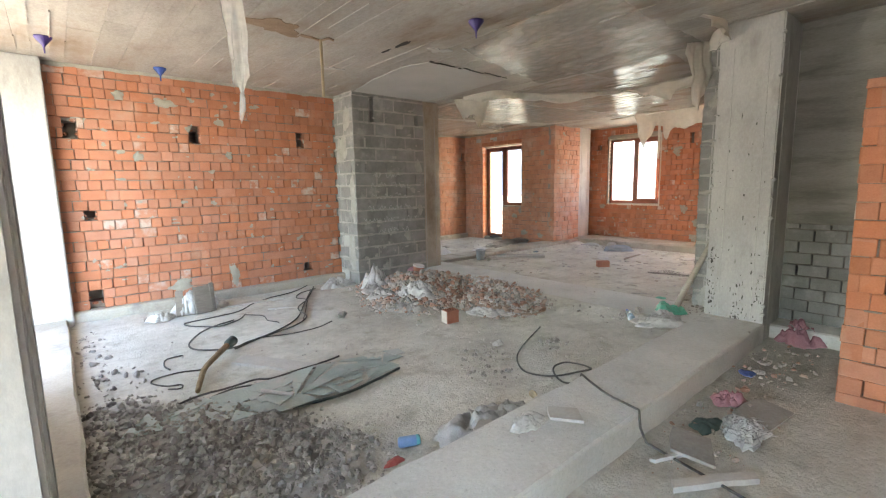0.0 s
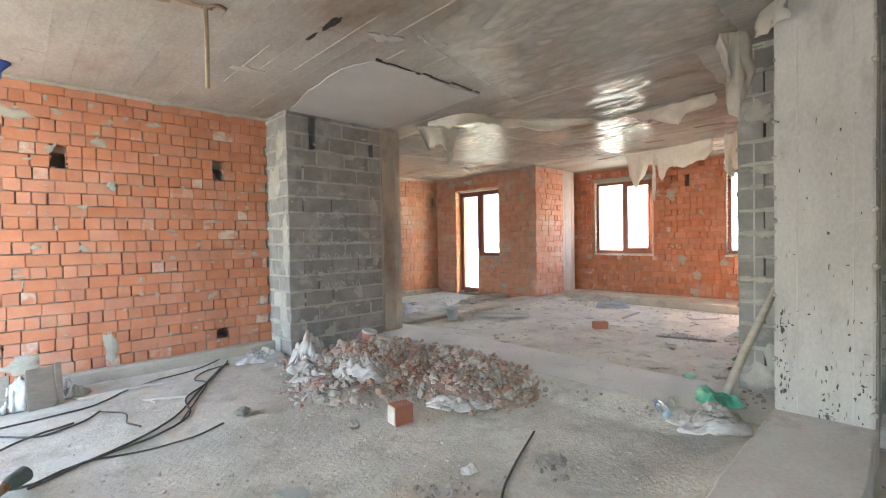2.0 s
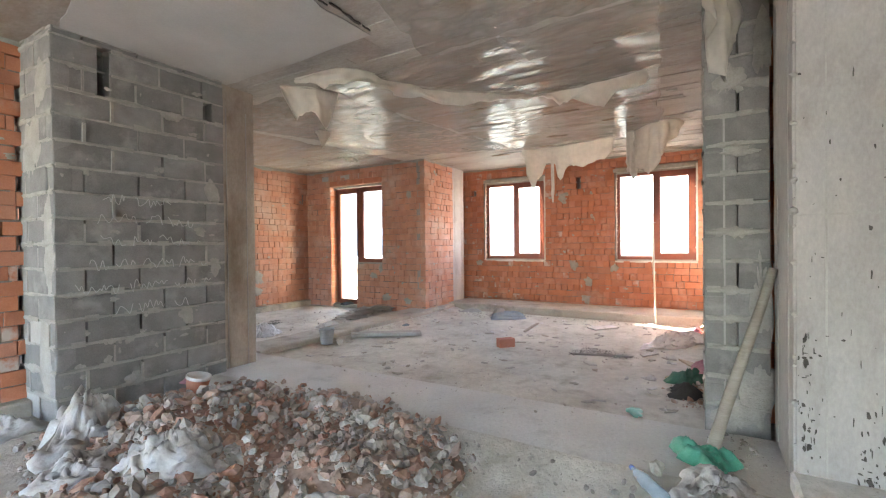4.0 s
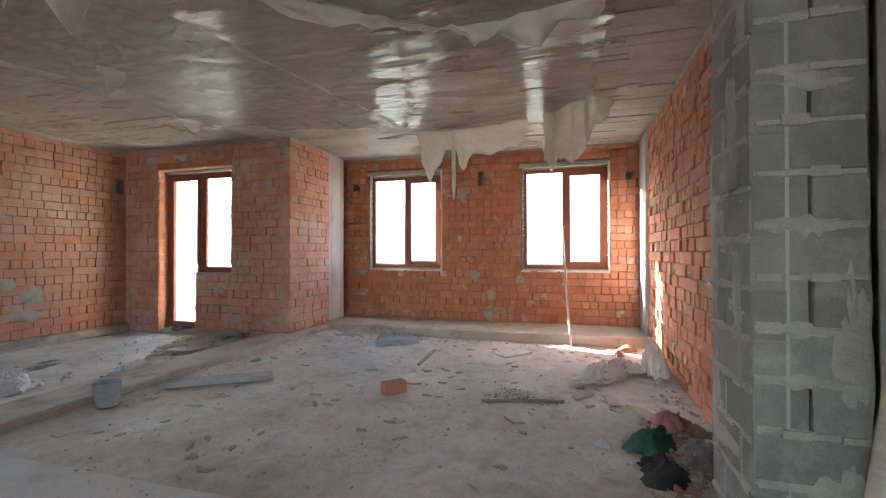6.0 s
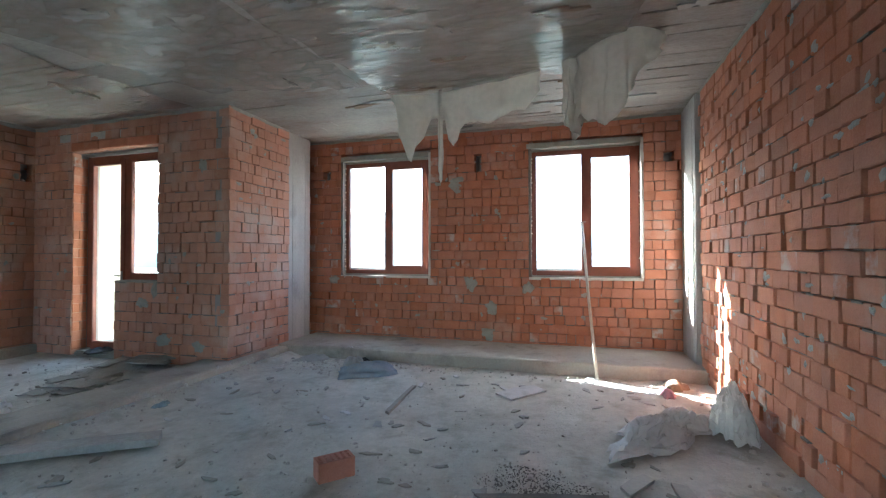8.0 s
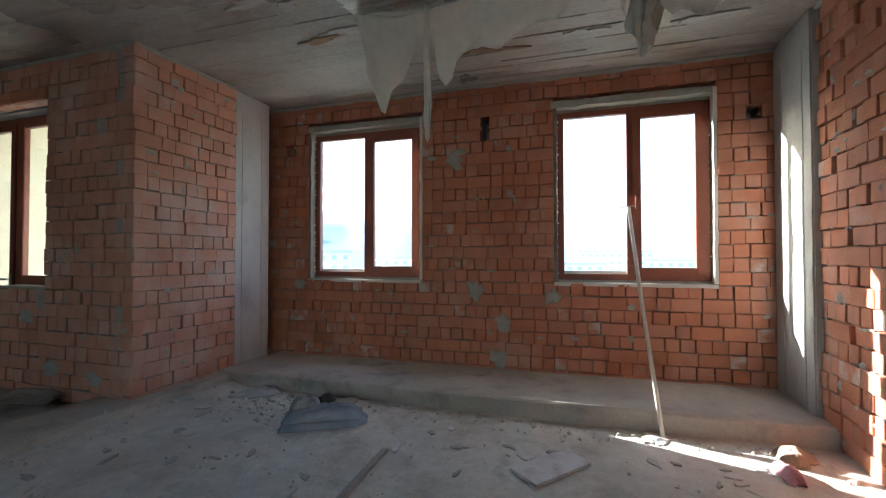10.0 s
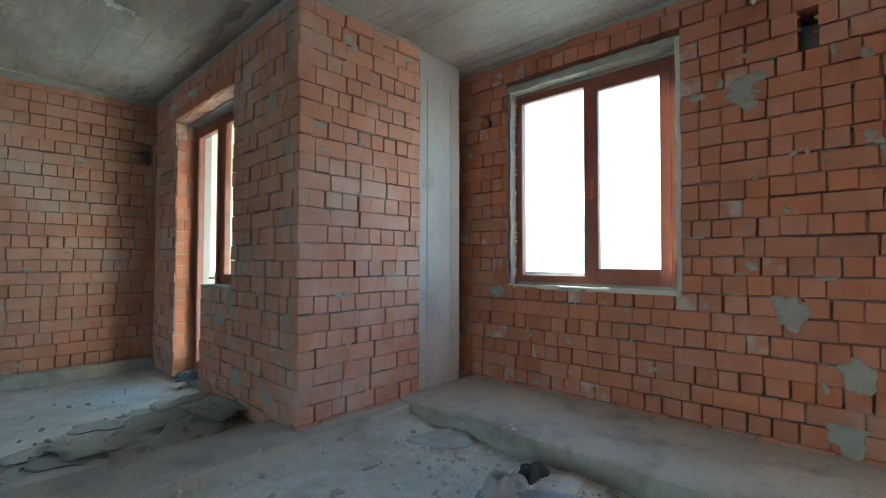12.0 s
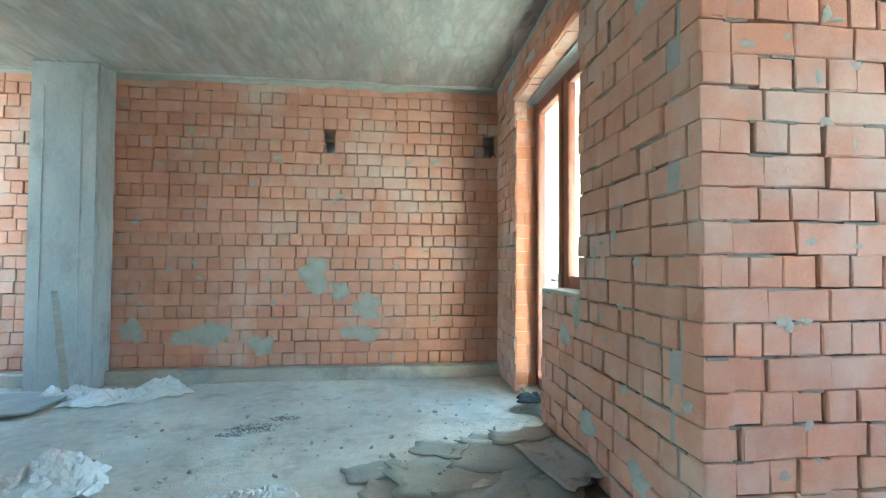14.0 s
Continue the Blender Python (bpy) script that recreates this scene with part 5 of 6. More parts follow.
def tub():
    x, y = 4.95, 6.35
    t = thing("paint_tub", "small reddish tub with a white rim on the rubble", "tub", pose(x, y, 0.20, 9, 6, 0))
    part("tub_body", lathe(bmesh.new(), [(0.0, 0.0), (0.075, 0.0), (0.09, 0.12)], 20), M_loose, t, smooth=True)
    part("rim", lathe(bmesh.new(), [(0.088, 0.11), (0.096, 0.115), (0.096, 0.14), (0.086, 0.14), (0.084, 0.12), (0.0, 0.118)], 20), M_bag, t, "white rim", smooth=True)


tub()


def hollow_brick(x, y, rot, label, z=None, mortar=False, size=(0.25, 0.12, 0.12), tilt=0):
    """A loose hollow brick lying so that its rows of holes show on top."""
    t = thing("loose_brick", label, "brick", pose(x, y, top_of(x, y) if z is None else z, tilt, 0, rot))
    lx, ly, lz = size
    bm = bmesh.new()
    xs = [-lx / 2 + lx * k / 13 for k in range(14)]
    ys = [-ly / 2 + ly * k / 7 for k in range(8)]
    for i in range(13):
        for j in range(7):
            if i % 2 and j % 2:
                continue
            box(bm, xs[i], xs[i + 1], ys[j], ys[j + 1], 0.03, lz)
    box(bm, -lx / 2, lx / 2, -ly / 2, ly / 2, 0, 0.03)
    bmesh.ops.remove_doubles(bm, verts=bm.verts[:], dist=1e-4)
    part("brick_body", bm, M_loose, t)
    if mortar:
        bm = bmesh.new()
        box(bm, -lx / 2 - 0.008, -lx / 2, -ly / 2 + 0.004, ly / 2 - 0.004, 0.004, lz - 0.006, 0.003)
        part("mortar_face", bm, M_plaster, t, "pale mortar stuck to the end")
    return t


hollow_brick(3.97, 4.45, -8, "hollow brick with a mortared end on the floor", None, True, (0.16, 0.12, 0.15))
hollow_brick(8.47, 5.07, -42, "red hollow brick standing alone on the floor", None, False, (0.22, 0.115, 0.115))
# the last, tan one is a piece of foam; the others are masonry
for x, y, s in ((3.66, 4.66, 0.06), (3.12, 5.52, 0.08), (5.10, 4.12, 0.07), (5.55, 2.95, 0.06), (3.14, 2.58, 0.06)):
    bm = bmesh.new()
    chunk(bm, (0, 0, s * 0.45), s, random.Random(int(x * 100)), 1.2, 2)
    tagged(link("brick_fragment", bm, M_cane if y < 2.8 else (M_smear if s > 0.055 else M_rubble), None, pose(x, y, top_of(x, y))), "broken fragment of masonry or foam on the floor", "rubble", "fragments on the near floor")


def cable(name, label, pts, r=0.011, z=0.0):
    r *= 0.72
    P = spline([(x, y, 0.0) for x, y in pts], 10)
    hs = [top_of(p.x, p.y) for p in P]
    for i, p in enumerate(P):
        near_h = hs[max(0, i - 3):i + 4]
        p.z = max(hs[i], sum(near_h) / len(near_h)) + r * 0.8 + 0.004 + z
    return tagged(link(name, tube(bmesh.new(), P, r, 8), M_cable, smooth=True), label, "cable", "cables strewn over the floor")


cable("cable", "black rubber cable looping from the brick wall", [(3.55, 7.50), (3.23, 7.35), (2.89, 7.25), (2.54, 7.04), (2.26, 6.73), (1.88, 6.64), (1.62, 6.62), (1.62, 6.45), (1.87, 6.20), (2.13, 6.31), (2.27, 6.50)])
cable("cable", "black cable snaking across the dusty floor", [(3.62, 7.41), (3.21, 6.72), (2.90, 6.33), (2.80, 5.84), (2.50, 5.55), (2.24, 5.47), (1.95, 5.38), (1.78, 5.30), (1.54, 5.42), (1.46, 5.56), (1.50, 5.82), (1.73, 6.15), (2.08, 6.31)], 0.012, 0.006)
cable("cable", "second black cable beside the first", [(3.50, 7.25), (3.05, 6.48), (2.72, 5.92), (2.40, 5.60), (2.08, 5.43), (1.79, 5.27)], 0.012)
cable("cable", "short curl of black cable", [(1.35, 5.42), (1.21, 5.41), (1.17, 5.24), (1.19, 5.12)], 0.01)
cable("cable", "curled end of thin cable", [(1.40, 4.92), (1.23, 4.99), (1.06, 4.98), (1.02, 4.89), (1.11, 4.73), (1.20, 4.68), (1.18, 4.60), (1.10, 4.65)], 0.009)
cable("cable", "black cable lying along the broken glass", [(1.09, 4.27), (1.24, 4.32), (1.42, 4.31), (1.66, 4.33), (1.80, 4.26), (2.04, 4.27), (2.27, 4.28), (2.45, 4.33)], 0.012, 0.01)
cable("cable", "black cable crossing the broken glass", [(1.3, 4.2), (1.5, 4.26), (1.75, 4.17), (2.0, 4.2), (2.3, 4.2)], 0.01, 0.015)
cable("cable", "thin cable end trailing to the kerb", [(2.27, 6.50), (2.42, 6.30), (2.40, 6.05), (2.46, 5.86)], 0.009)
cable("cable", "black cable along the foot of the wall", [(3.6, 7.3), (3.3, 7.18), (3.12, 6.9), (3.18, 6.7), (3.05, 6.4), (2.9, 6.1), (2.72, 5.75)], 0.01, 0.004)
cable("cable", "thin cable lying past the board", [(2.1, 5.45), (2.4, 5.35), (2.7, 5.35), (2.95, 5.45)], 0.009)
cable("cable", "dark cable looping over the raised strip", [(4.53, 3.57), (4.13, 3.41), (3.79, 3.26), (3.59, 3.11), (3.47, 2.93), (3.49, 2.78), (3.59, 2.67), (3.78, 2.60), (3.89, 2.55), (3.93, 2.66), (3.87, 2.79), (3.73, 2.81), (3.60, 2.72), (3.50, 2.57), (3.42, 2.40), (3.30, 2.20), (3.21, 2.02), (3.17, 1.85), (3.14, 1.70), (3.08, 1.4), (3.0, 1.1)], 0.011)


def hose():
    h = thing("suction_hose", "brown ribbed hose with a green metal mouth", "hose", pose(0, 0, 0))
    P = spline([(1.70, 5.20, 0.085), (1.58, 5.07, 0.06), (1.42, 4.85, 0.04), (1.32, 4.58, 0.035), (1.26, 4.40, 0.03)], 14)
    bm = bmesh.new()
    tube(bm, P, 0.028, 12, 0.018)
    part("hose_body", bm, M_hose, h, smooth=True)
    bm = bmesh.new()
    for i in range(2, len(P) - 2, 2):
        d = (P[i + 1] - P[i - 1]).normalized() * 0.006
        tube(bm, [P[i] - d, P[i] + d], 0.0305 - 0.011 * i / len(P), 12)
    part("rib", bm, M_hose, h, "raised ribs of the hose")
    bm = bmesh.new()
    A, B = Vector((1.70, 5.20, 0.085)), Vector((1.82, 5.33, 0.10))
    lathe(bm, [(0.032, 0.0), (0.046, 0.03), (0.05, 0.12), (0.044, 0.12), (0.04, 0.04), (0.0, 0.03)], 20)
    bmesh.ops.transform(bm, matrix=(B - A).to_track_quat("Z", "Y").to_matrix().to_4x4(), verts=bm.verts[:])
    bmesh.ops.translate(bm, vec=A, verts=bm.verts[:])
    part("mouth", bm, M_mouth, h, "dark green metal mouth", smooth=True)


hose()


def broken_glass():
    """Sheets of dusty greenish glass, broken and overlapping."""
    rng = random.Random(44)
    t = thing("broken_glass", "pile of broken dusty greenish glass sheets", "glass", pose(0, 0, 0))
    def area(p):
        return abs(sum(p[k][0] * p[(k + 1) % len(p)][1] - p[(k + 1) % len(p)][0] * p[k][1] for k in range(len(p)))) / 2
    def split(p):
        """Crack a plate along a slanting line through its middle."""
        cx, cy = sum(q[0] for q in p) / len(p), sum(q[1] for q in p) / len(p)
        cx, cy = cx + rng.uniform(-0.05, 0.05), cy + rng.uniform(-0.04, 0.04)
        a = rng.uniform(0, 3.14)
        nx, ny = -math.sin(a), math.cos(a)
        A, B = [], []
        for k in range(len(p)):
            p0, p1 = p[k], p[(k + 1) % len(p)]
            d0, d1 = (p0[0] - cx) * nx + (p0[1] - cy) * ny, (p1[0] - cx) * nx + (p1[1] - cy) * ny
            (A if d0 >= 0 else B).append(p0)
            if d0 * d1 < 0:
                f = d0 / (d0 - d1)
                q = (p0[0] + (p1[0] - p0[0]) * f, p0[1] + (p1[1] - p0[1]) * f)
                A.append(q)
                B.append(q)
        return [r for r in (A, B) if len(r) >= 3]
    sheets = [([(1.62, 3.62), (2.70, 3.68), (2.58, 4.10), (2.0, 4.22), (1.55, 4.12)], 0.018), ([(1.02, 3.78), (1.80, 3.66), (1.86, 4.16), (1.15, 4.22)], 0.010), ([(0.72, 3.95), (1.25, 3.82), (1.30, 4.10), (0.85, 4.20)], 0.004), ([(2.45, 3.86), (2.98, 3.92), (2.95, 4.05), (2.5, 4.1)], 0.006)]
    for outline, lay in sheets:
        todo, pieces = [outline], []
        while todo:
            p = todo.pop()
            if len(p) >= 3 and area(p) > rng.uniform(0.006, 0.05):
                todo += split(p)
            elif area(p) > 0.0008:
                pieces.append(p)
        for p in pieces:
            cx, cy = sum(q[0] for q in p) / len(p), sum(q[1] for q in p) / len(p)
            bm = bmesh.new()
            outline_mesh(bm, [((x - cx) * 0.97 + rng.uniform(-0.006, 0.006), (y - cy) * 0.97 + rng.uniform(-0.006, 0.006)) for x, y in p], 0, 0.006)
            bmesh.ops.recalc_face_normals(bm, faces=bm.faces[:])
            part("shard", bm, M_shard, t, m=pose(cx + rng.gauss(0, 0.02), cy + rng.gauss(0, 0.015), top_of(cx, cy) + 0.012 + lay + rng.uniform(0, 0.014), rng.gauss(0, 3), rng.gauss(0, 3), rng.gauss(0, 7)))
    bm = bmesh.new()
    tube(bm, spline([(x, y, top_of(x, y) + 0.02) for x, y in ((1.72, 3.65), (2.11, 3.60), (2.41, 3.64), (2.70, 3.70))], 6), 0.011, 6)
    part("edge_strip", bm, M_edge, t, "dark rubber strip along the glass")
    bm = bmesh.new()
    tube(bm, [Vector((1.62, 4.0, 0.06)), Vector((1.78, 3.78, 0.05))], 0.014, 8)
    part("white_strip", bm, M_bag, t, "short white plastic strip")


broken_glass()
plank("plank", "pale dusty board lying by the glass", 1.72, 4.93, 2.16, 4.20, 0.20, 0.022, M_paleboard, 1)
plank("plank", "thin board lying along the kerb", 2.15, 7.10, 3.0, 7.05, 0.06, 0.02, M_paleboard, 2)
plank("plank", "pale stick near the cables", 2.6, 6.6, 2.95, 6.4, 0.04, 0.015, M_paleboard, 3)


def leaning_boards():
    t = thing("leaning_panels", "grey-brown boards leaning in a small stack by the wall", "board", pose(1.92, 6.98, top_of(1.92, 6.98)))
    for k, (dx, w, h, lean, rz, m, lab) in enumerate(((0.0, 0.20, 0.36, -14, 8, M_dkwood, ""), (0.12, 0.05, 0.38, -8, 10, M_dkwood, "narrow brown batten"), (-0.28, 0.09, 0.33, -20, -12, M_dkwood, ""))):
        bm = bmesh.new()
        box(bm, -w / 2, w / 2, 0, 0.03, 0, h, 0.004)
        part("panel", bm, m, t, lab, pose(dx, 0.03 * k, 0.004, lean, 0, rz))


leaning_boards()


def shovel():
    s = thing("shovel", "shovel with a worn grey handle leaning on the pier", "shovel", pose(0, 0, 0))
    A, B = Vector((5.93, 2.68, 0.16)), Vector((6.30, 2.345, 1.22))
    P = [A + (B - A) * (k / 10) + Vector((0, 0, 0.012 * math.sin(k * 0.6))) for k in range(11)]
    part("handle", tube(bmesh.new(), P, 0.036, 10, 0.026), M_wood, s, "worn grey timber handle", smooth=True)
    d = (A - B).normalized()
    bm = bmesh.new()
    tube(bm, [A - d * 0.05, A + d * 0.05], 0.03, 10)
    part("socket", bm, M_steel, s, "steel socket")


shovel()
heaped("green_bag", "crumpled bright green plastic bag at the pier foot", "bag", 5.86, 2.72, 0.21, 0.14, 0.17, 30, M_green, 23, None, 8)
heaped("green_scrap", "small green plastic scrap on the floor", "plastic", 6.75, 3.22, 0.12, 0.05, 0.03, 20, M_green, 24)


def bottle():
    x, y = 5.40, 2.98
    b = thing("water_bottle", "clear bluish plastic bottle lying by the strip", "bottle", pose(x, y, top_of(x, y) + 0.04, 90, 0, 125))
    part("bottle_body", lathe(bmesh.new(), [(0.0, -0.15), (0.034, -0.15), (0.04, -0.14), (0.037, -0.05), (0.04, 0.0), (0.038, 0.08), (0.016, 0.14), (0.014, 0.16)], 20), M_bottle, b, smooth=True)
    part("cap", lathe(bmesh.new(), [(0.0, 0.185), (0.016, 0.185), (0.016, 0.16), (0.0, 0.16)], 16), M_blue, b, "blue cap", smooth=True)


bottle()


def litter_panel(x, y, rot, w, d, label, m, tilt=0.0, lift=0.0):
    bm = bmesh.new()
    rng = random.Random(int(x * 77 + y * 13))
    pts = [(-w / 2, -d / 2), (w / 2 * rng.uniform(0.8, 1), -d / 2 * rng.uniform(0.8, 1)), (w / 2, d / 2 * rng.uniform(0.7, 1)), (w * 0.1, d / 2), (-w / 2 * rng.uniform(0.7, 1), d / 2 * rng.uniform(0.8, 1))]
    outline_mesh(bm, pts, 0, 0.018)
    bmesh.ops.recalc_face_normals(bm, faces=bm.faces[:])
    return tagged(link("plaster_slab", bm, m, None, pose(x, y, top_of(x, y) + lift, tilt, 0, rot)), label, "slab", "broken slabs on the floor")


litter_panel(3.28, 1.52, 20, 0.30, 0.24, "broken grey board propped in the alcove litter", M_board, 8, 0.02)
litter_panel(4.05, 1.36, -10, 0.42, 0.26, "pale broken board lying in the alcove", M_board, 5, 0.012)
litter_panel(2.78, 2.06, 40, 0.16, 0.20, "broken chip of pale slab on the strip", M_paleboard, 0, 0.0)
litter_panel(2.72, 2.43, -35, 0.42, 0.28, "grey slab of set mortar on the floor", M_board, 0, 0.004)
litter_panel(2.50, 2.50, 70, 0.26, 0.10, "splintered grey board propped on the sacks", M_board, 24, 0.05)
litter_panel(2.40, 2.36, 20, 0.20, 0.13, "broken pale board by the sacks", M_paleboard, 14, 0.04)
litter_panel(2.95, 2.36, 15, 0.30, 0.16, "grey flake of mortar skin on the strip", M_paleboard, 0, 0.0)
plank("plank", "pale batten lying in the alcove", 2.85, 1.45, 3.25, 1.18, 0.07, 0.03, M_paleboard, 4)
plank("plank", "thin white batten beside the strip", 3.0, 1.62, 3.24, 1.5, 0.03, 0.02, M_bag, 5)


# chalk writing that cannot be read
def chalk():
    """Rows of faint zigzag scribble, a stroke for each word."""
    rng = random.Random(8)
    t = thing("chalk_marks", "rows of unreadable whitish chalk scribbles on the block pier", "writing", pose(4.26, 7.02, 0))
    for z, u0, u1 in ((1.80, 0.32, 0.92), (1.64, 0.28, 1.05), (1.46, 0.30, 1.12), (1.26, 0.22, 1.2), (1.06, 0.12, 1.24), (0.88, 0.4, 1.0)):
        u = u0
        while u < u1:
            P, k, end = [], 0, min(u + rng.uniform(0.12, 0.34), u1 + 0.03)
            while u < end:
                P.append((u, -0.0115, z + rng.choice((1, -1)) * rng.uniform(0.0, 0.05)))
                u += rng.uniform(0.008, 0.03)
                k += 1
            if len(P) > 2:
                part("stroke", tube(bmesh.new(), spline(P, 3), 0.0029, 5), M_chalk, t)
            u += rng.uniform(0.03, 0.08)


chalk()


# ---- overhead ----
def funnel(x, y, m, label):
    f = thing("ceiling_box", label, "fitting", pose(x, y, CEIL - 0.105), "plastic cones under the ceiling")
    part("cone", lathe(bmesh.new(), [(0.0, 0.0), (0.008, 0.0), (0.014, 0.02), (0.07, 0.09), (0.072, 0.106), (0.0, 0.107)], 20), m, f, smooth=True)
    part("spout", lathe(bmesh.new(), [(0.0, -0.05), (0.006, -0.05), (0.009, 0.004)], 12), m, f, smooth=True)


funnel(3.70, 3.71, M_violet, "dark violet plastic cone fixed under the ceiling")
funnel(1.72, 7.25, M_funnel, "blue plastic cone hanging under the ceiling")
funnel(0.64, 6.60, M_violet, "dark plastic cone fixed under the ceiling")


def cane():
    c = thing("hanging_cane", "pale cane hanging from a rusty hook in the ceiling", "stick", pose(2.77, 5.0, 0))
    part("stick", tube(bmesh.new(), [Vector((0, 0, CEIL - 0.02)), Vector((0.004, 0.004, 2.8)), Vector((0, 0, 2.53))], 0.015, 10), M_cane, c, smooth=True)
    bm = bmesh.new()
    tube(bm, spline([(-0.07, 0.03, CEIL - 0.012), (0, 0, CEIL - 0.03), (0.06, -0.05, CEIL - 0.012), (0.12, -0.05, CEIL - 0.02)], 5), 0.012, 8)
    part("hook", bm, M_rust, c, "rusty hook")


cane()


def ceiling_blot(name, label, cx, cy, rx, ry, m, seed, drop=0.006, rough=0.5):
    rng = random.Random(seed)
    bm = bmesh.new()
    outline_mesh(bm, blotch(0, 0, rx, ry, rng, 30, rough), -drop, 0.0)
    bmesh.ops.recalc_face_normals(bm, faces=bm.faces[:])
    return tagged(link(name, bm, m, None, pose(cx, cy, CEIL)), label, "ceiling", "", "structure")


def ceiling_patch():
    bm = bmesh.new()
    rng = random.Random(2)
    base = [(4.30, 7.0), (4.13, 6.2), (4.08, 5.4), (4.2, 5.03), (4.8, 5.0), (5.2, 5.08), (5.66, 5.05), (5.72, 6.0), (5.75, 7.05)]
    pts = []
    for (ax, ay), (bx, by) in zip(base, base[1:] + base[:1]):
        for k in range(6):
            t = k / 6
            pts.append((ax + (bx - ax) * t + rng.uniform(-0.012, 0.012), ay + (by - ay) * t + rng.uniform(-0.012, 0.012)))
    outline_mesh(bm, pts, CEIL - 0.012, CEIL - 0.002)
    bmesh.ops.recalc_face_normals(bm, faces=bm.faces[:])
    tagged(link("ceiling_patch", bm, M_ceil_patch), "smooth trowelled patch in the ceiling", "ceiling", "", "structure")
    # the crack is a row of thin plates with its shade in the colour
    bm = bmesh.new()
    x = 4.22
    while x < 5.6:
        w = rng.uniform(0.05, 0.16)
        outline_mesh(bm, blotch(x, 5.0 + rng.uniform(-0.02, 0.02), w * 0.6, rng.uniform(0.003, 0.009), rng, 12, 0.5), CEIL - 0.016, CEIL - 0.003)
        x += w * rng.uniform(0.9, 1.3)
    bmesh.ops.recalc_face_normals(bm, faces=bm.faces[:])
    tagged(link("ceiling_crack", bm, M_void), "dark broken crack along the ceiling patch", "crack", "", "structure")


ceiling_patch()
ceiling_blot("ceiling_stain", "rusty brown stain with flaking paper on the ceiling", 2.30, 4.95, 0.22, 0.2, M_rust, 1)
ceiling_blot("ceiling_stain", "brown flake stuck to the ceiling", 2.62, 5.05, 0.16, 0.03, M_rust, 2)
# slots and chip are flat plates, their inner shade painted near-black
ceiling_blot("ceiling_hole", "dark plate painted as the shade of a ceiling slot", 3.56, 4.68, 0.028, 0.15, M_hole_shade, 3, 0.004, 0.3)
ceiling_blot("ceiling_hole", "dark plate painted as the shade of a ceiling slot", 3.55, 4.98, 0.015, 0.10, M_hole_shade, 4, 0.004, 0.3)
ceiling_blot("ceiling_hole", "dark plate painted as the shade of a ceiling chip beside the pier", 9.95, 6.45, 0.10, 0.03, M_hole_shade, 5, 0.004, 0.4)
# a dark grey smear, not an opening
ceiling_blot("ceiling_hole", "dark grey smear on the ceiling over the window wall", 11.98, 5.12, 0.12, 0.07, M_soot, 6, 0.004, 0.5)
for k, (x, y, rx, ry) in enumerate(((3.4, 6.0, 0.12, 0.05), (4.0, 4.6, 0.1, 0.07), (4.4, 4.4, 0.16, 0.05), (6.6, 4.2, 0.2, 0.06), (7.4, 7.2, 0.12, 0.2), (9.3, 8.6, 0.08, 0.28), (8.3, 8.9, 0.06, 0.2))):
    ceiling_blot("ceiling_flake", "flaking skin of cement on the ceiling", x, y, rx, ry, M_ceil_patch, 10 + k, 0.01, 0.7)


rng_c = random.Random(91)
for k in range(46):
    x, y = rng_c.uniform(6.5, 11.6), rng_c.uniform(2.8, 7.2)
    ceiling_blot("ceiling_flake", "dark flake of cement skin and dirt on the ceiling", x, y, rng_c.uniform(0.02, 0.06), rng_c.uniform(0.04, 0.22), rng_c.choice((M_rust, M_ceil_patch, M_ceil_patch)), 200 + k, 0.014, 0.7)


def film_sheet(name, label, corners, nx, ny, seed, sag=0.03, material=None):
    """Plastic film stretched under the ceiling, wrinkled along its pull."""
    bm = bmesh.new()
    a, b, c, d = [Vector((*p, 0)) for p in corners]
    rows = []
    for j in range(ny + 1):
        row = []
        for i in range(nx + 1):
            u, v = i / nx, j / ny
            edge = 0.05 * noise.noise((u * 9, v * 9, seed))
            p = (a * (1 - u) + b * u) * (1 - v) + (d * (1 - u) + c * u) * v
            w = 0.5 + 0.5 * noise.noise((p.x * 4.5, p.y * 1.3, seed)) + 0.3 * noise.noise((p.x * 11, p.y * 4, seed + 2))
            z = CEIL - 0.013 - sag * max(0.0, w) - 0.012 * max(0, noise.noise((p.x * 1.1, p.y * 1.1, seed + 5)))
            if i in (0, nx) or j in (0, ny):
                p = p + Vector((edge * 2, edge * 2, 0))
            row.append(bm.verts.new((p.x, p.y, z)))
        rows.append(row)
    for r0, r1 in zip(rows, rows[1:]):
        for i in range(nx):
            bm.faces.new((r0[i], r0[i + 1], r1[i + 1], r1[i]))
    return tagged(link(name, bm, material or M_ceilfilm, smooth=True), label, "plastic film")


film_sheet("ceiling_film", "shiny wrinkled plastic film stuck under the ceiling", [(6.2, 3.0), (10.45, 3.3), (10.55, 5.6), (6.3, 6.3)], 90, 70, 1)
film_sheet("ceiling_film", "grimy plastic film clinging to the ceiling", [(6.2, 6.35), (10.2, 5.7), (9.9, 7.4), (6.4, 8.6)], 80, 50, 2, 0.03, M_dullfilm)
film_sheet("ceiling_film", "shiny grey film stuck to the ceiling of the bay", [(6.0, 8.7), (10.2, 7.95), (10.3, 10.75), (4.7, 10.75)], 70, 50, 4, 0.02)
film_sheet("ceiling_film", "dull film stuck to the ceiling near the column", [(3.9, 2.6), (6.15, 2.6), (6.2, 4.9), (4.2, 4.4)], 50, 50, 3, 0.02, M_dullfilm)


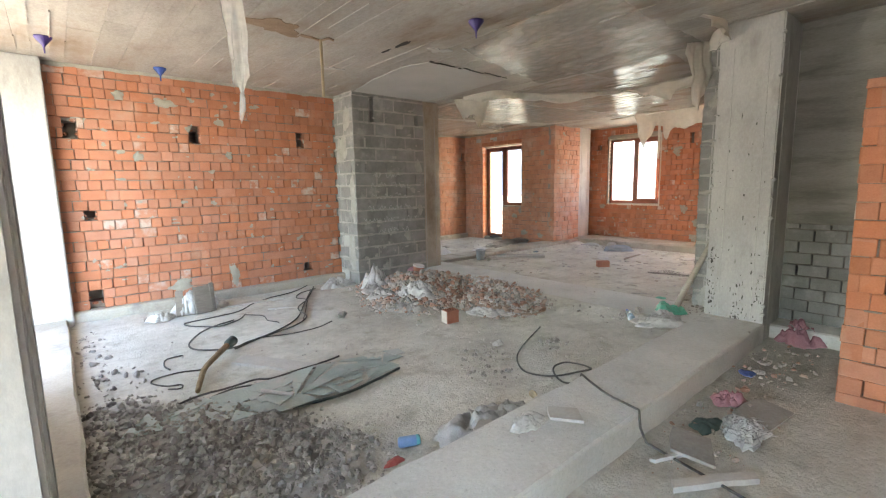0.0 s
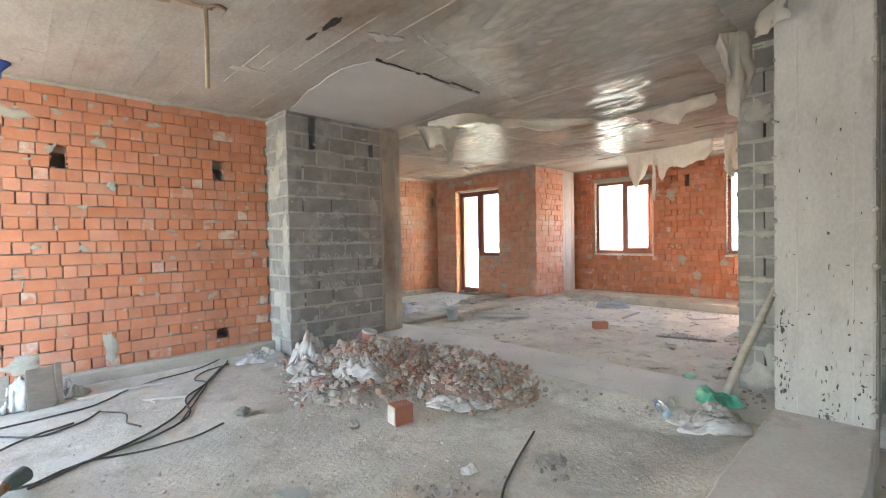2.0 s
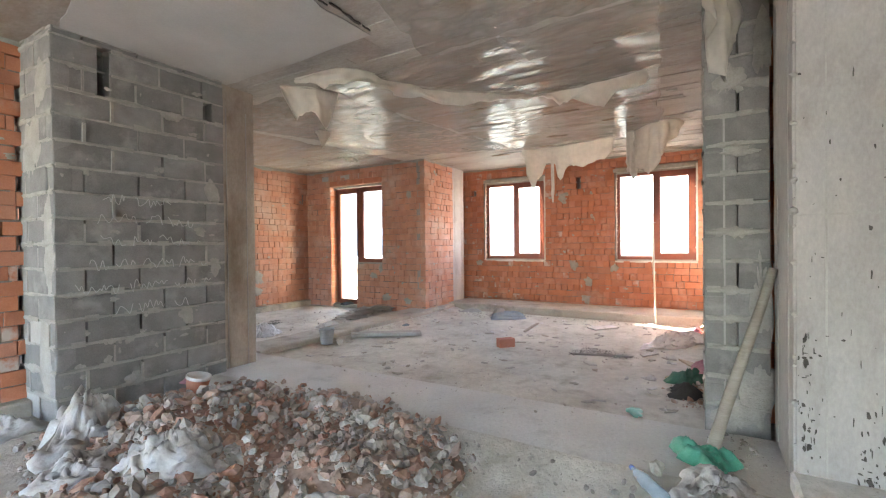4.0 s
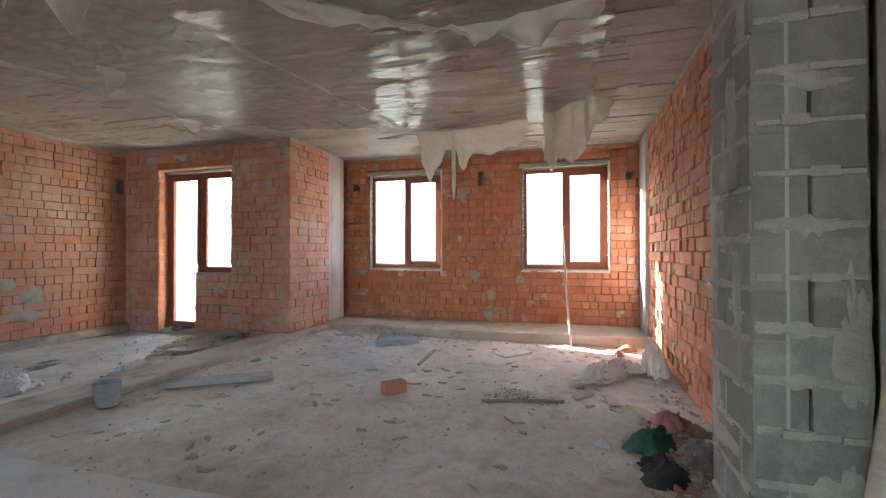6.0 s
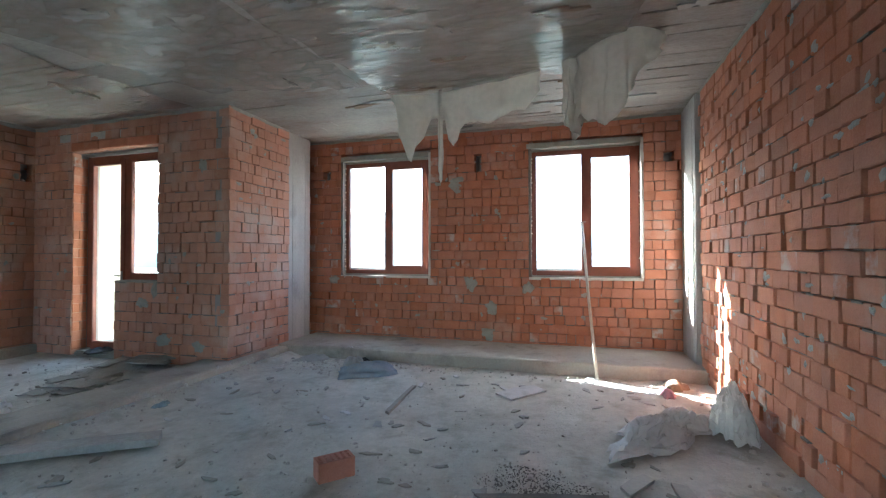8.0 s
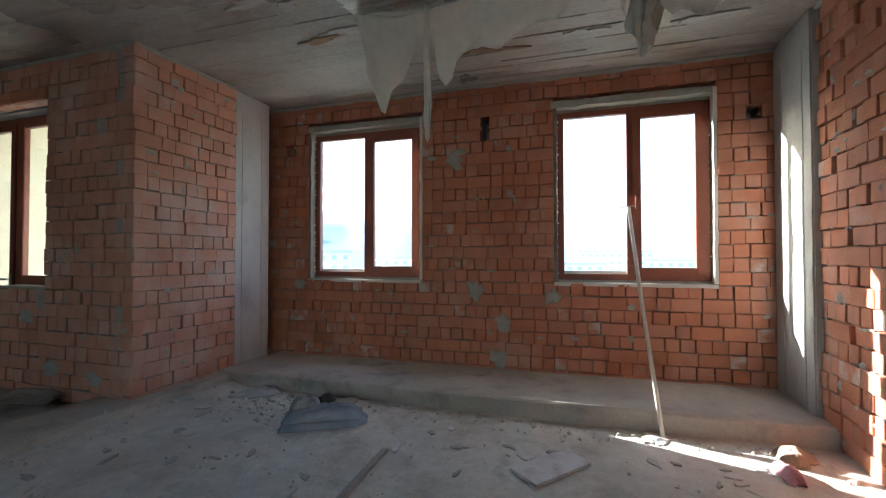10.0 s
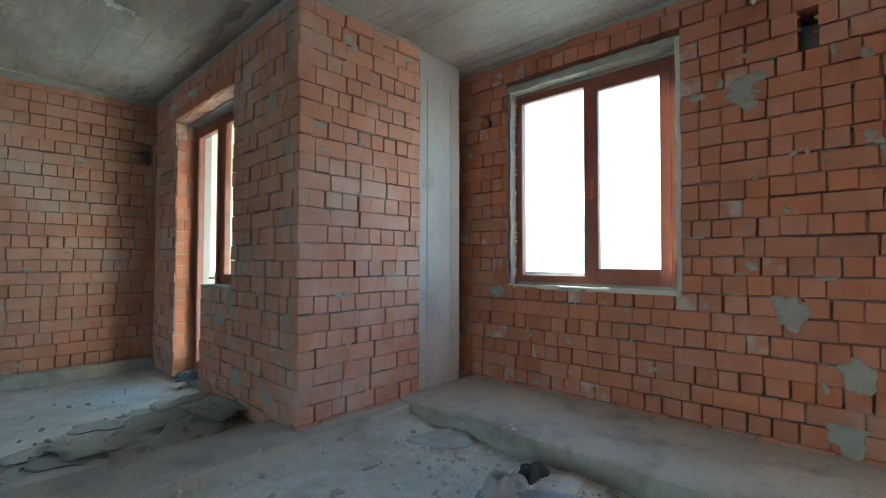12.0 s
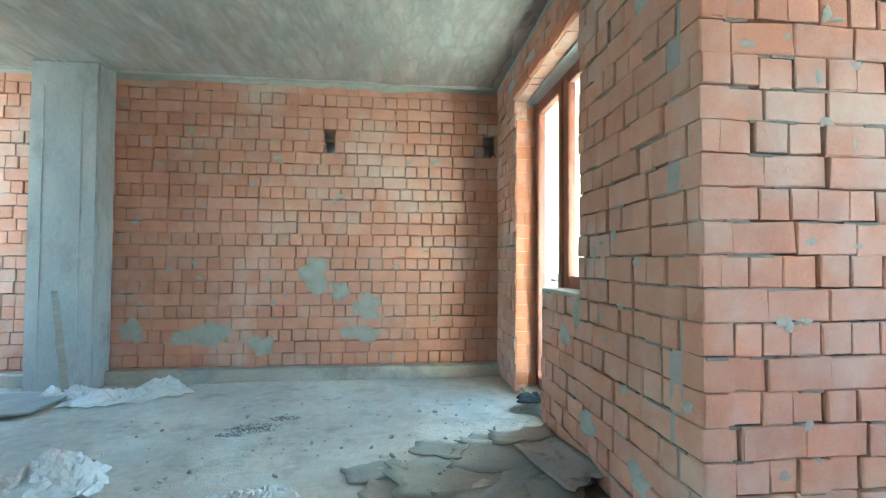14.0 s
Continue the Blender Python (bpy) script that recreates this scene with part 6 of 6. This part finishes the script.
def drape(name, label, line, drops, seed, material=None, sway=0.06, nz=14):
    """Film torn loose along a line overhead, hanging in ragged tongues."""
    P = spline([(x, y, 0) for x, y in line], 10)
    n = len(P) - 1
    bm = bmesh.new()
    rows = []
    for i, p in enumerate(P):
        u = i / n * (len(drops) - 1)
        k = min(int(u), len(drops) - 2)
        f = u - k
        f = f * f * (3 - 2 * f)
        drop = drops[k] * (1 - f) + drops[k + 1] * f + 0.035 * noise.noise((i * 0.9, seed, 0))
        t = (P[min(i + 1, n)] - P[max(i - 1, 0)]).normalized()
        side = Vector((-t.y, t.x, 0))
        row = []
        for j in range(nz + 1):
            v = j / nz
            s = sway * (noise.noise((i * 0.28, v * 1.2, seed)) * 1.4 + 0.4 * noise.noise((i * 0.9, v * 2.5, seed + 3))) * v ** 0.6
            pinch = 0.03 * noise.noise((i * 0.4, v * 3, seed + 8)) * v
            row.append(bm.verts.new(p + side * s + t * pinch + Vector((0, 0, CEIL - 0.012 - max(drop, 0.015) * v))))
        rows.append(row)
    for r0, r1 in zip(rows, rows[1:]):
        for j in range(nz):
            bm.faces.new((r0[j], r1[j], r1[j + 1], r0[j + 1]))
    ob = link(name, bm, material or M_torn, smooth=True)
    s = ob.modifiers.new("thickness", "SOLIDIFY")
    s.thickness = 0.002
    return tagged(ob, label, "plastic film", "torn film hanging from the ceiling")


drape("hanging_film", "torn milky plastic film hanging in ragged tongues", [(10.52, 5.58), (10.66, 5.3), (10.62, 4.9), (10.52, 4.5), (10.34, 3.98)], [0.06, 0.46, 0.74, 0.52, 0.26, 0.30, 0.60, 0.36, 0.38, 0.42, 0.38, 0.34, 0.2], 1)
drape("hanging_film", "narrow torn strip of film", [(10.58, 5.06), (10.56, 5.01)], [0.80, 0.98, 0.86], 2, None, 0.03)
drape("hanging_film", "twisted rope of torn film hanging low", [(10.22, 3.78), (10.14, 3.72), (10.16, 3.64), (10.08, 3.60), (10.10, 3.54)], [0.40, 0.62, 0.74, 0.68, 0.5, 0.3], 3, M_torn, 0.10)
drape("hanging_film", "wide flap of dirty film peeling off the ceiling", [(10.14, 3.66), (9.9, 3.46), (9.75, 3.22), (9.9, 2.98)], [0.3, 0.62, 0.72, 0.50, 0.28, 0.08], 4, M_torn, 0.12)
drape("hanging_film", "sagging edge of a film sheet loose across the ceiling", [(5.98, 6.3), (6.08, 5.65), (6.72, 5.43), (7.35, 4.9), (7.75, 4.35), (7.72, 3.8), (7.6, 3.2)], [0.05, 0.16, 0.13, 0.10, 0.17, 0.08, 0.05, 0.16, 0.28, 0.10], 5, M_torn, 0.16)
drape("hanging_film", "dirty film hanging beside the block pier", [(5.98, 2.74), (6.03, 2.64), (6.12, 2.57), (6.24, 2.62)], [0.08, 0.36, 0.74, 0.5, 0.2, 0.08], 6, M_torn, 0.14)
drape("hanging_film", "small rag of film by the concrete column", [(6.05, 6.6), (6.25, 6.35), (6.55, 6.25)], [0.05, 0.34, 0.26, 0.42, 0.12], 7, M_torn, 0.08)
drape("hanging_film", "small torn film rag under the ceiling", [(7.5, 7.6), (7.7, 7.5)], [0.06, 0.26, 0.08], 8, M_torn, 0.05)
drape("hanging_film", "small torn film rag near the balcony door", [(9.2, 8.75), (9.45, 8.6), (9.7, 8.75)], [0.02, 0.07, 0.05, 0.02], 9, M_torn, 0.06)
drape("hanging_film", "long thin strip of clear film hanging in the near room", [(1.52, 3.86), (1.60, 3.95), (1.70, 4.02)], [0.25, 0.62, 0.80, 1.02, 0.7], 10, M_film, 0.07)
drape("hanging_film", "torn film at the top of the concrete column", [(5.2, 2.3), (5.55, 2.22), (5.8, 2.4)], [0.02, 0.10, 0.16, 0.2], 11, M_torn, 0.08)

# ---- the far room ----
def bucket():
    x, y = 7.38, 7.30
    b = thing("bucket", "grey dented metal bucket on the floor", "bucket", pose(x, y, top_of(x, y)))
    part("bucket_body", lathe(bmesh.new(), [(0.0, 0.012), (0.078, 0.012), (0.08, 0.0), (0.083, 0.02), (0.106, 0.205), (0.111, 0.212), (0.106, 0.218), (0.100, 0.208), (0.078, 0.03), (0.0, 0.026)], 28), M_bucket, b, smooth=True)
    bm = bmesh.new()
    P = [Vector((0.108 * math.cos(a), 0.108 * math.sin(a) * 0.98, 0.20 - 0.02 * math.sin(a))) for a in [math.pi * k / 14 for k in range(15)]]
    tube(bm, P, 0.004, 6)
    part("handle", bm, M_steel, b, "wire handle lying on the rim")


bucket()
litter_panel(7.55, 7.22, 15, 0.16, 0.12, "pale chunk leaning by the bucket", M_smear, 55, 0.0)
plank("plank", "grey dusty plank lying on the floor", 7.92, 7.34, 8.52, 6.48, 0.17, 0.05, M_board, 6, 0.03)


def folded_trousers():
    """Jeans dropped in a flat fold: a broad lower layer, one leg doubled over it, a rumpled waist."""
    t = thing("folded_trousers", "blue-grey denim trousers dropped in a flat fold on the floor", "clothes", pose(10.72, 5.95, top_of(10.72, 5.95), 0, 0, -62))
    def layer(name, hx, hy, z0, h, seed, dx=0.0, dy=0.0, label="", material=None):
        bm = bmesh.new()
        n, m = 26, 16
        V = []
        for j in range(m + 1):
            for i in range(n + 1):
                u, v = i / n * 2 - 1, j / m * 2 - 1
                wob = 1 + 0.07 * noise.noise((u * 2.0, v * 2.0, seed))
                rim = max(0.0, 1 - (abs(u) ** 3.5 + abs(v) ** 3.5)) ** 0.7
                fold = 1 - 2.2 * abs(noise.noise((u * 1.6 + v * 0.8, v * 2.6, seed + 3)))
                V.append(bm.verts.new((dx + u * hx * wob, dy + v * hy * (1 + 0.08 * noise.noise((u * 1.7, seed, 4))), z0 + rim * h * (0.5 + 0.5 * fold) + 0.004)))
        for j in range(m):
            for i in range(n):
                k = j * (n + 1) + i
                bm.faces.new((V[k], V[k + 1], V[k + n + 2], V[k + n + 1]))
        ob = part(name, bm, material or M_denim, t, label, smooth=True)
        q = ob.modifiers.new("thickness", "SOLIDIFY")
        q.thickness = 0.005
    layer("leg", 0.33, 0.19, 0.0, 0.09, 3)
    layer("leg", 0.30, 0.14, 0.06, 0.085, 8, -0.01, -0.03)
    layer("waist", 0.12, 0.11, 0.085, 0.11, 15, -0.16, 0.05, "rumpled paler waistband", M_rag)


folded_trousers()
heaped("grey_cloth", "grey cloth crumpled by the ledge", "clothes", 11.12, 6.92, 0.24, 0.13, 0.10, -25, M_rag, 42, None, 6)
heaped("black_cloth", "small black rag on the floor", "clothes", 11.12, 6.22, 0.12, 0.08, 0.09, 0, M_blackrag, 43)
litter_panel(11.12, 5.98, 10, 0.30, 0.12, "flat pale scrap by the trousers", M_paleboard)
litter_panel(10.45, 4.18, -40, 0.50, 0.26, "thin whitish sheet lying on the floor", M_bag, 0, 0.006)
plank("plank", "thin stick lying on the floor", 9.57, 5.21, 10.36, 5.26, 0.045, 0.025, M_wood, 7)
heaped("plastic_sheet", "crumpled clear plastic sheet on the floor", "plastic film", 9.72, 3.02, 0.60, 0.24, 0.20, -35, M_sheet, 44, None, 6, 0.8)
heaped("plastic_sheet", "whitish plastic standing against the brick wall", "plastic film", 9.84, 2.58, 0.24, 0.13, 0.44, 10, M_sheet, 45, None, 6, 0.9)
plank("charred_plank", "thin charred batten on a sooty patch", 8.48, 4.19, 8.66, 3.50, 0.05, 0.02, M_dkcloth, 8)


rubble("soot_patch", "sooty black patch of ash on the floor", [(8.7, 3.86, 0.12, 0.36, 0.0), (8.84, 3.95, 0.08, 0.2, 0.0), (8.58, 3.7, 0.07, 0.16, 0.0)], 1700, 0.002, 0.009, M_soot, 66, 1.15)
heaped("green_canvas", "dark green crumpled canvas on a litter heap", "canvas", 7.84, 2.88, 0.30, 0.15, 0.14, -20, M_dkgreen, 46, None, 6)
heaped("dirty_cloth", "dirty grey cloth bundle by the pier", "cloth", 7.70, 2.60, 0.24, 0.13, 0.11, -10, M_dkcloth, 47, None, 6)
heaped("pink_cloth", "faded pink bundle on the litter heap", "cloth", 8.06, 2.76, 0.15, 0.10, 0.13, 10, M_pink, 48, 0.08, 10, 0.6)
litter_panel(8.34, 2.84, 25, 0.40, 0.16, "bent brown cardboard flap on the litter heap", M_cane, 14, 0.05)
litter_panel(7.95, 2.98, -30, 0.30, 0.10, "torn brown cardboard strip on the floor", M_cane, 6, 0.01)
heaped("brown_rag", "brown rag on the litter heap", "cloth", 8.30, 2.60, 0.20, 0.12, 0.13, 20, M_rust, 49, None, 6)
rubble("rubble_patch", "litter of brick crumbs and dirt by the pier", [(7.9, 2.72, 0.55, 0.2, 0.04), (7.4, 2.85, 0.3, 0.2, 0.01)], 260, 0.008, 0.04, M_rubble, 68)
heaped("dark_rag", "dark rag at the foot of the brick wall", "cloth", 7.45, 2.88, 0.2, 0.14, 0.12, 20, M_blackrag, 50, None, 6)
heaped("paper_scrap", "crumpled pale wrapper on the floor", "paper", 7.80, 3.22, 0.05, 0.07, 0.06, 0, M_bag, 51)
heaped("blue_wrapper", "blue-white crumpled wrapper by the strip", "paper", 9.17, 7.22, 0.09, 0.06, 0.05, 0, M_bottle, 52)
heaped("brown_rag", "brown clump in the sunlit corner", "cloth", 11.02, 2.72, 0.14, 0.10, 0.12, 0, M_rust, 53)
litter_panel(8.79, 3.09, 10, 0.24, 0.10, "torn pale board scrap on the floor", M_paleboard, 4, 0.008)
litter_panel(8.84, 3.34, -35, 0.28, 0.09, "bent pale strip on the floor", M_paleboard, 5, 0.008)
litter_panel(8.06, 3.87, 40, 0.16, 0.10, "broken pale chip on the floor", M_paleboard, 6, 0.006)
heaped("pale_scrap", "pale scrap in the strip of sun", "paper", 11.12, 3.52, 0.12, 0.06, 0.04, 0, M_bag, 54)
heaped("pale_scrap", "pinkish scrap in the sunlit corner", "paper", 10.75, 2.85, 0.13, 0.07, 0.07, 0, M_pink, 55)
rubble("floor_grit", "chips and crumbs strewn over the far floor", [(8.4, 4.8, 2.6, 2.3, 0.0), (7.4, 5.8, 1.2, 1.2, 0.0)], 1700, 0.003, 0.018, M_grit, 61, 1.0)
rubble("rubble_patch", "crumbs along the window ledge", [(11.1, 4.9, 0.16, 2.2, 0.0), (10.9, 6.5, 0.45, 0.7, 0.0)], 620, 0.005, 0.026, M_grit, 62, 1.0)
rubble("rubble_patch", "crumbs at the foot of the brick wall", [(9.3, 2.52, 1.9, 0.12, 0.0)], 130, 0.006, 0.035, M_grit, 63, 1.0)
rubble("rubble_patch", "broken crumbs along the foot of the brick pier", [(10.2, 7.35, 0.9, 0.08, 0.0), (8.6, 7.3, 1.2, 0.1, 0.0)], 170, 0.005, 0.028, M_grit, 64, 1.0)
rng_s = random.Random(71)
for k in range(120):
    x, y = rng_s.uniform(6.7, 11.1), rng_s.uniform(2.7, 7.2)
    bm = bmesh.new()
    outline_mesh(bm, blotch(0, 0, rng_s.uniform(0.03, 0.075), rng_s.uniform(0.012, 0.035), rng_s, 9, 0.5), 0, rng_s.uniform(0.006, 0.014))
    bmesh.ops.recalc_face_normals(bm, faces=bm.faces[:])
    tagged(link("floor_scrap", bm, rng_s.choice((M_paleboard, M_bag, M_smear, M_wood, M_board, M_tar, M_rag)), None, pose(x, y, top_of(x, y), rng_s.uniform(-4, 4), rng_s.uniform(-4, 4), rng_s.uniform(0, 360))), "flat scrap of board or plaster on the floor", "scrap", "scraps on the far floor")


def prop_pole():
    p = thing("prop_pole", "whitish thin pole leaning against the window", "pole", pose(0, 0, 0))
    A, B = Vector((11.16, 3.46, 0.0)), Vector((12.16, 3.60, 1.77))
    part("shaft", tube(bmesh.new(), [A, A * 0.5 + B * 0.5 + Vector((0, 0.008, 0)), B], 0.017, 10), M_pole, p, smooth=True)
    bm = bmesh.new()
    tube(bm, [B + Vector((-0.02, 0.07, -0.005)), B + Vector((-0.02, -0.05, 0.005))], 0.006, 6)
    part("crossbar", bm, M_steel, p, "thin dark crossbar at the top")
    bm = bmesh.new()
    outline_mesh(bm, blotch(A.x, A.y + 0.03, 0.04, 0.12, random.Random(4), 14, 0.4), top_of(A.x, A.y), top_of(A.x, A.y) + 0.012)
    part("foot", bm, M_pole, p, "splayed pale foot")


prop_pole()

# ---- the northern bay ----
def tar_sheets():
    rng = random.Random(17)
    t = thing("tar_paper_sheets", "broken curling sheets of grey tar paper on the floor", "roofing felt", pose(0, 0, 0))
    for k, (x, y, w, d, rz, lift) in enumerate(((9.55, 8.62, 0.62, 0.44, 10, 0.0), (9.95, 8.80, 0.66, 0.42, -20, 0.03), (9.15, 8.72, 0.34, 0.2, 25, 0.0), (9.98, 8.35, 0.6, 0.42, 40, 0.02), (10.12, 9.05, 0.42, 0.26, -5, 0.05), (9.55, 8.95, 0.34, 0.2, -30, 0.01), (9.72, 8.30, 0.5, 0.3, 5, 0.0), (10.2, 8.55, 0.3, 0.5, 15, 0.09), (9.30, 8.45, 0.4, 0.22, -10, 0.0), (9.8, 9.1, 0.24, 0.16, 50, 0.0))):
        bm = bmesh.new()
        n, m = 8, 6
        V = []
        for j in range(m + 1):
            for i in range(n + 1):
                u, v = i / n - 0.5, j / m - 0.5
                curl = 0.14 * max(0, abs(u) - 0.3) ** 1.3 + 0.05 * noise.noise((u * 3 + k, v * 3, k)) * 0.5
                V.append(bm.verts.new((u * w * (1 + 0.25 * noise.noise((v * 4, k, 0))), v * d * (1 + 0.3 * noise.noise((u * 4, k, 5))), max(0.0, curl))))
        for j in range(m):
            for i in range(n):
                bm.faces.new((V[j * (n + 1) + i], V[j * (n + 1) + i + 1], V[(j + 1) * (n + 1) + i + 1], V[(j + 1) * (n + 1) + i]))
        s = part("sheet", bm, M_tar, t, m=pose(x, y, top_of(x, y) + 0.006 + lift, rng.uniform(-3, 3), rng.uniform(-3, 3) - lift * 100, rz), smooth=True)
        q = s.modifiers.new("thickness", "SOLIDIFY")
        q.thickness = 0.007


tar_sheets()
heaped("plastic_sheet", "crumpled clear plastic heaped at the column foot", "plastic film", 6.95, 10.38, 0.44, 0.22, 0.20, 20, M_sheet, 56, None, 6, 0.9)
heaped("plastic_sheet", "clear plastic heap on the bay floor", "plastic film", 6.42, 10.42, 0.24, 0.15, 0.12, 0, M_sheet, 57, None, 6, 0.9)
heaped("plastic_sheet", "crumpled clear plastic on the floor of the bay", "plastic film", 7.4, 8.72, 0.30, 0.22, 0.17, 0, M_sheet, 58, None, 7, 0.9)
heaped("plastic_sheet", "clear plastic bag on the floor of the bay", "plastic film", 8.52, 8.42, 0.2, 0.15, 0.16, 0, M_sheet, 59, None, 8, 0.9)
heaped("door_debris", "dark clump of debris in the doorway", "debris", 10.45, 9.72, 0.16, 0.13, 0.12, 0, M_blackrag, 60, 0.075)
litter_panel(6.05, 10.1, 10, 0.9, 0.7, "flat pale board on the floor of the bay", M_board, 0, 0.03)
rubble("rubble_patch", "crumbs and flakes on the bay floor", [(8.6, 9.2, 1.6, 0.9, 0.0), (9.8, 9.3, 0.6, 0.8, 0.0)], 240, 0.005, 0.024, M_grit, 65, 1.0)


rubble("soot_patch", "black sooty smear on the bay floor", [(8.25, 9.5, 0.18, 0.09, 0.0), (8.42, 9.68, 0.12, 0.05, 0.0), (8.12, 9.38, 0.09, 0.04, 0.0)], 1300, 0.002, 0.008, M_soot, 67, 1.15)
plank("plank", "dark stick leaning on the bay column", 6.42, 10.35, 6.20, 10.5, 0.06, 0.02, M_wood, 9, 0.02, 0.0, 0.9)

# ---- single bricks and blocks of the walls ----
for parent, me, name, m in LATER:
    ob = new(name, me)
    ob.parent = parent
    ob.matrix_basis = m
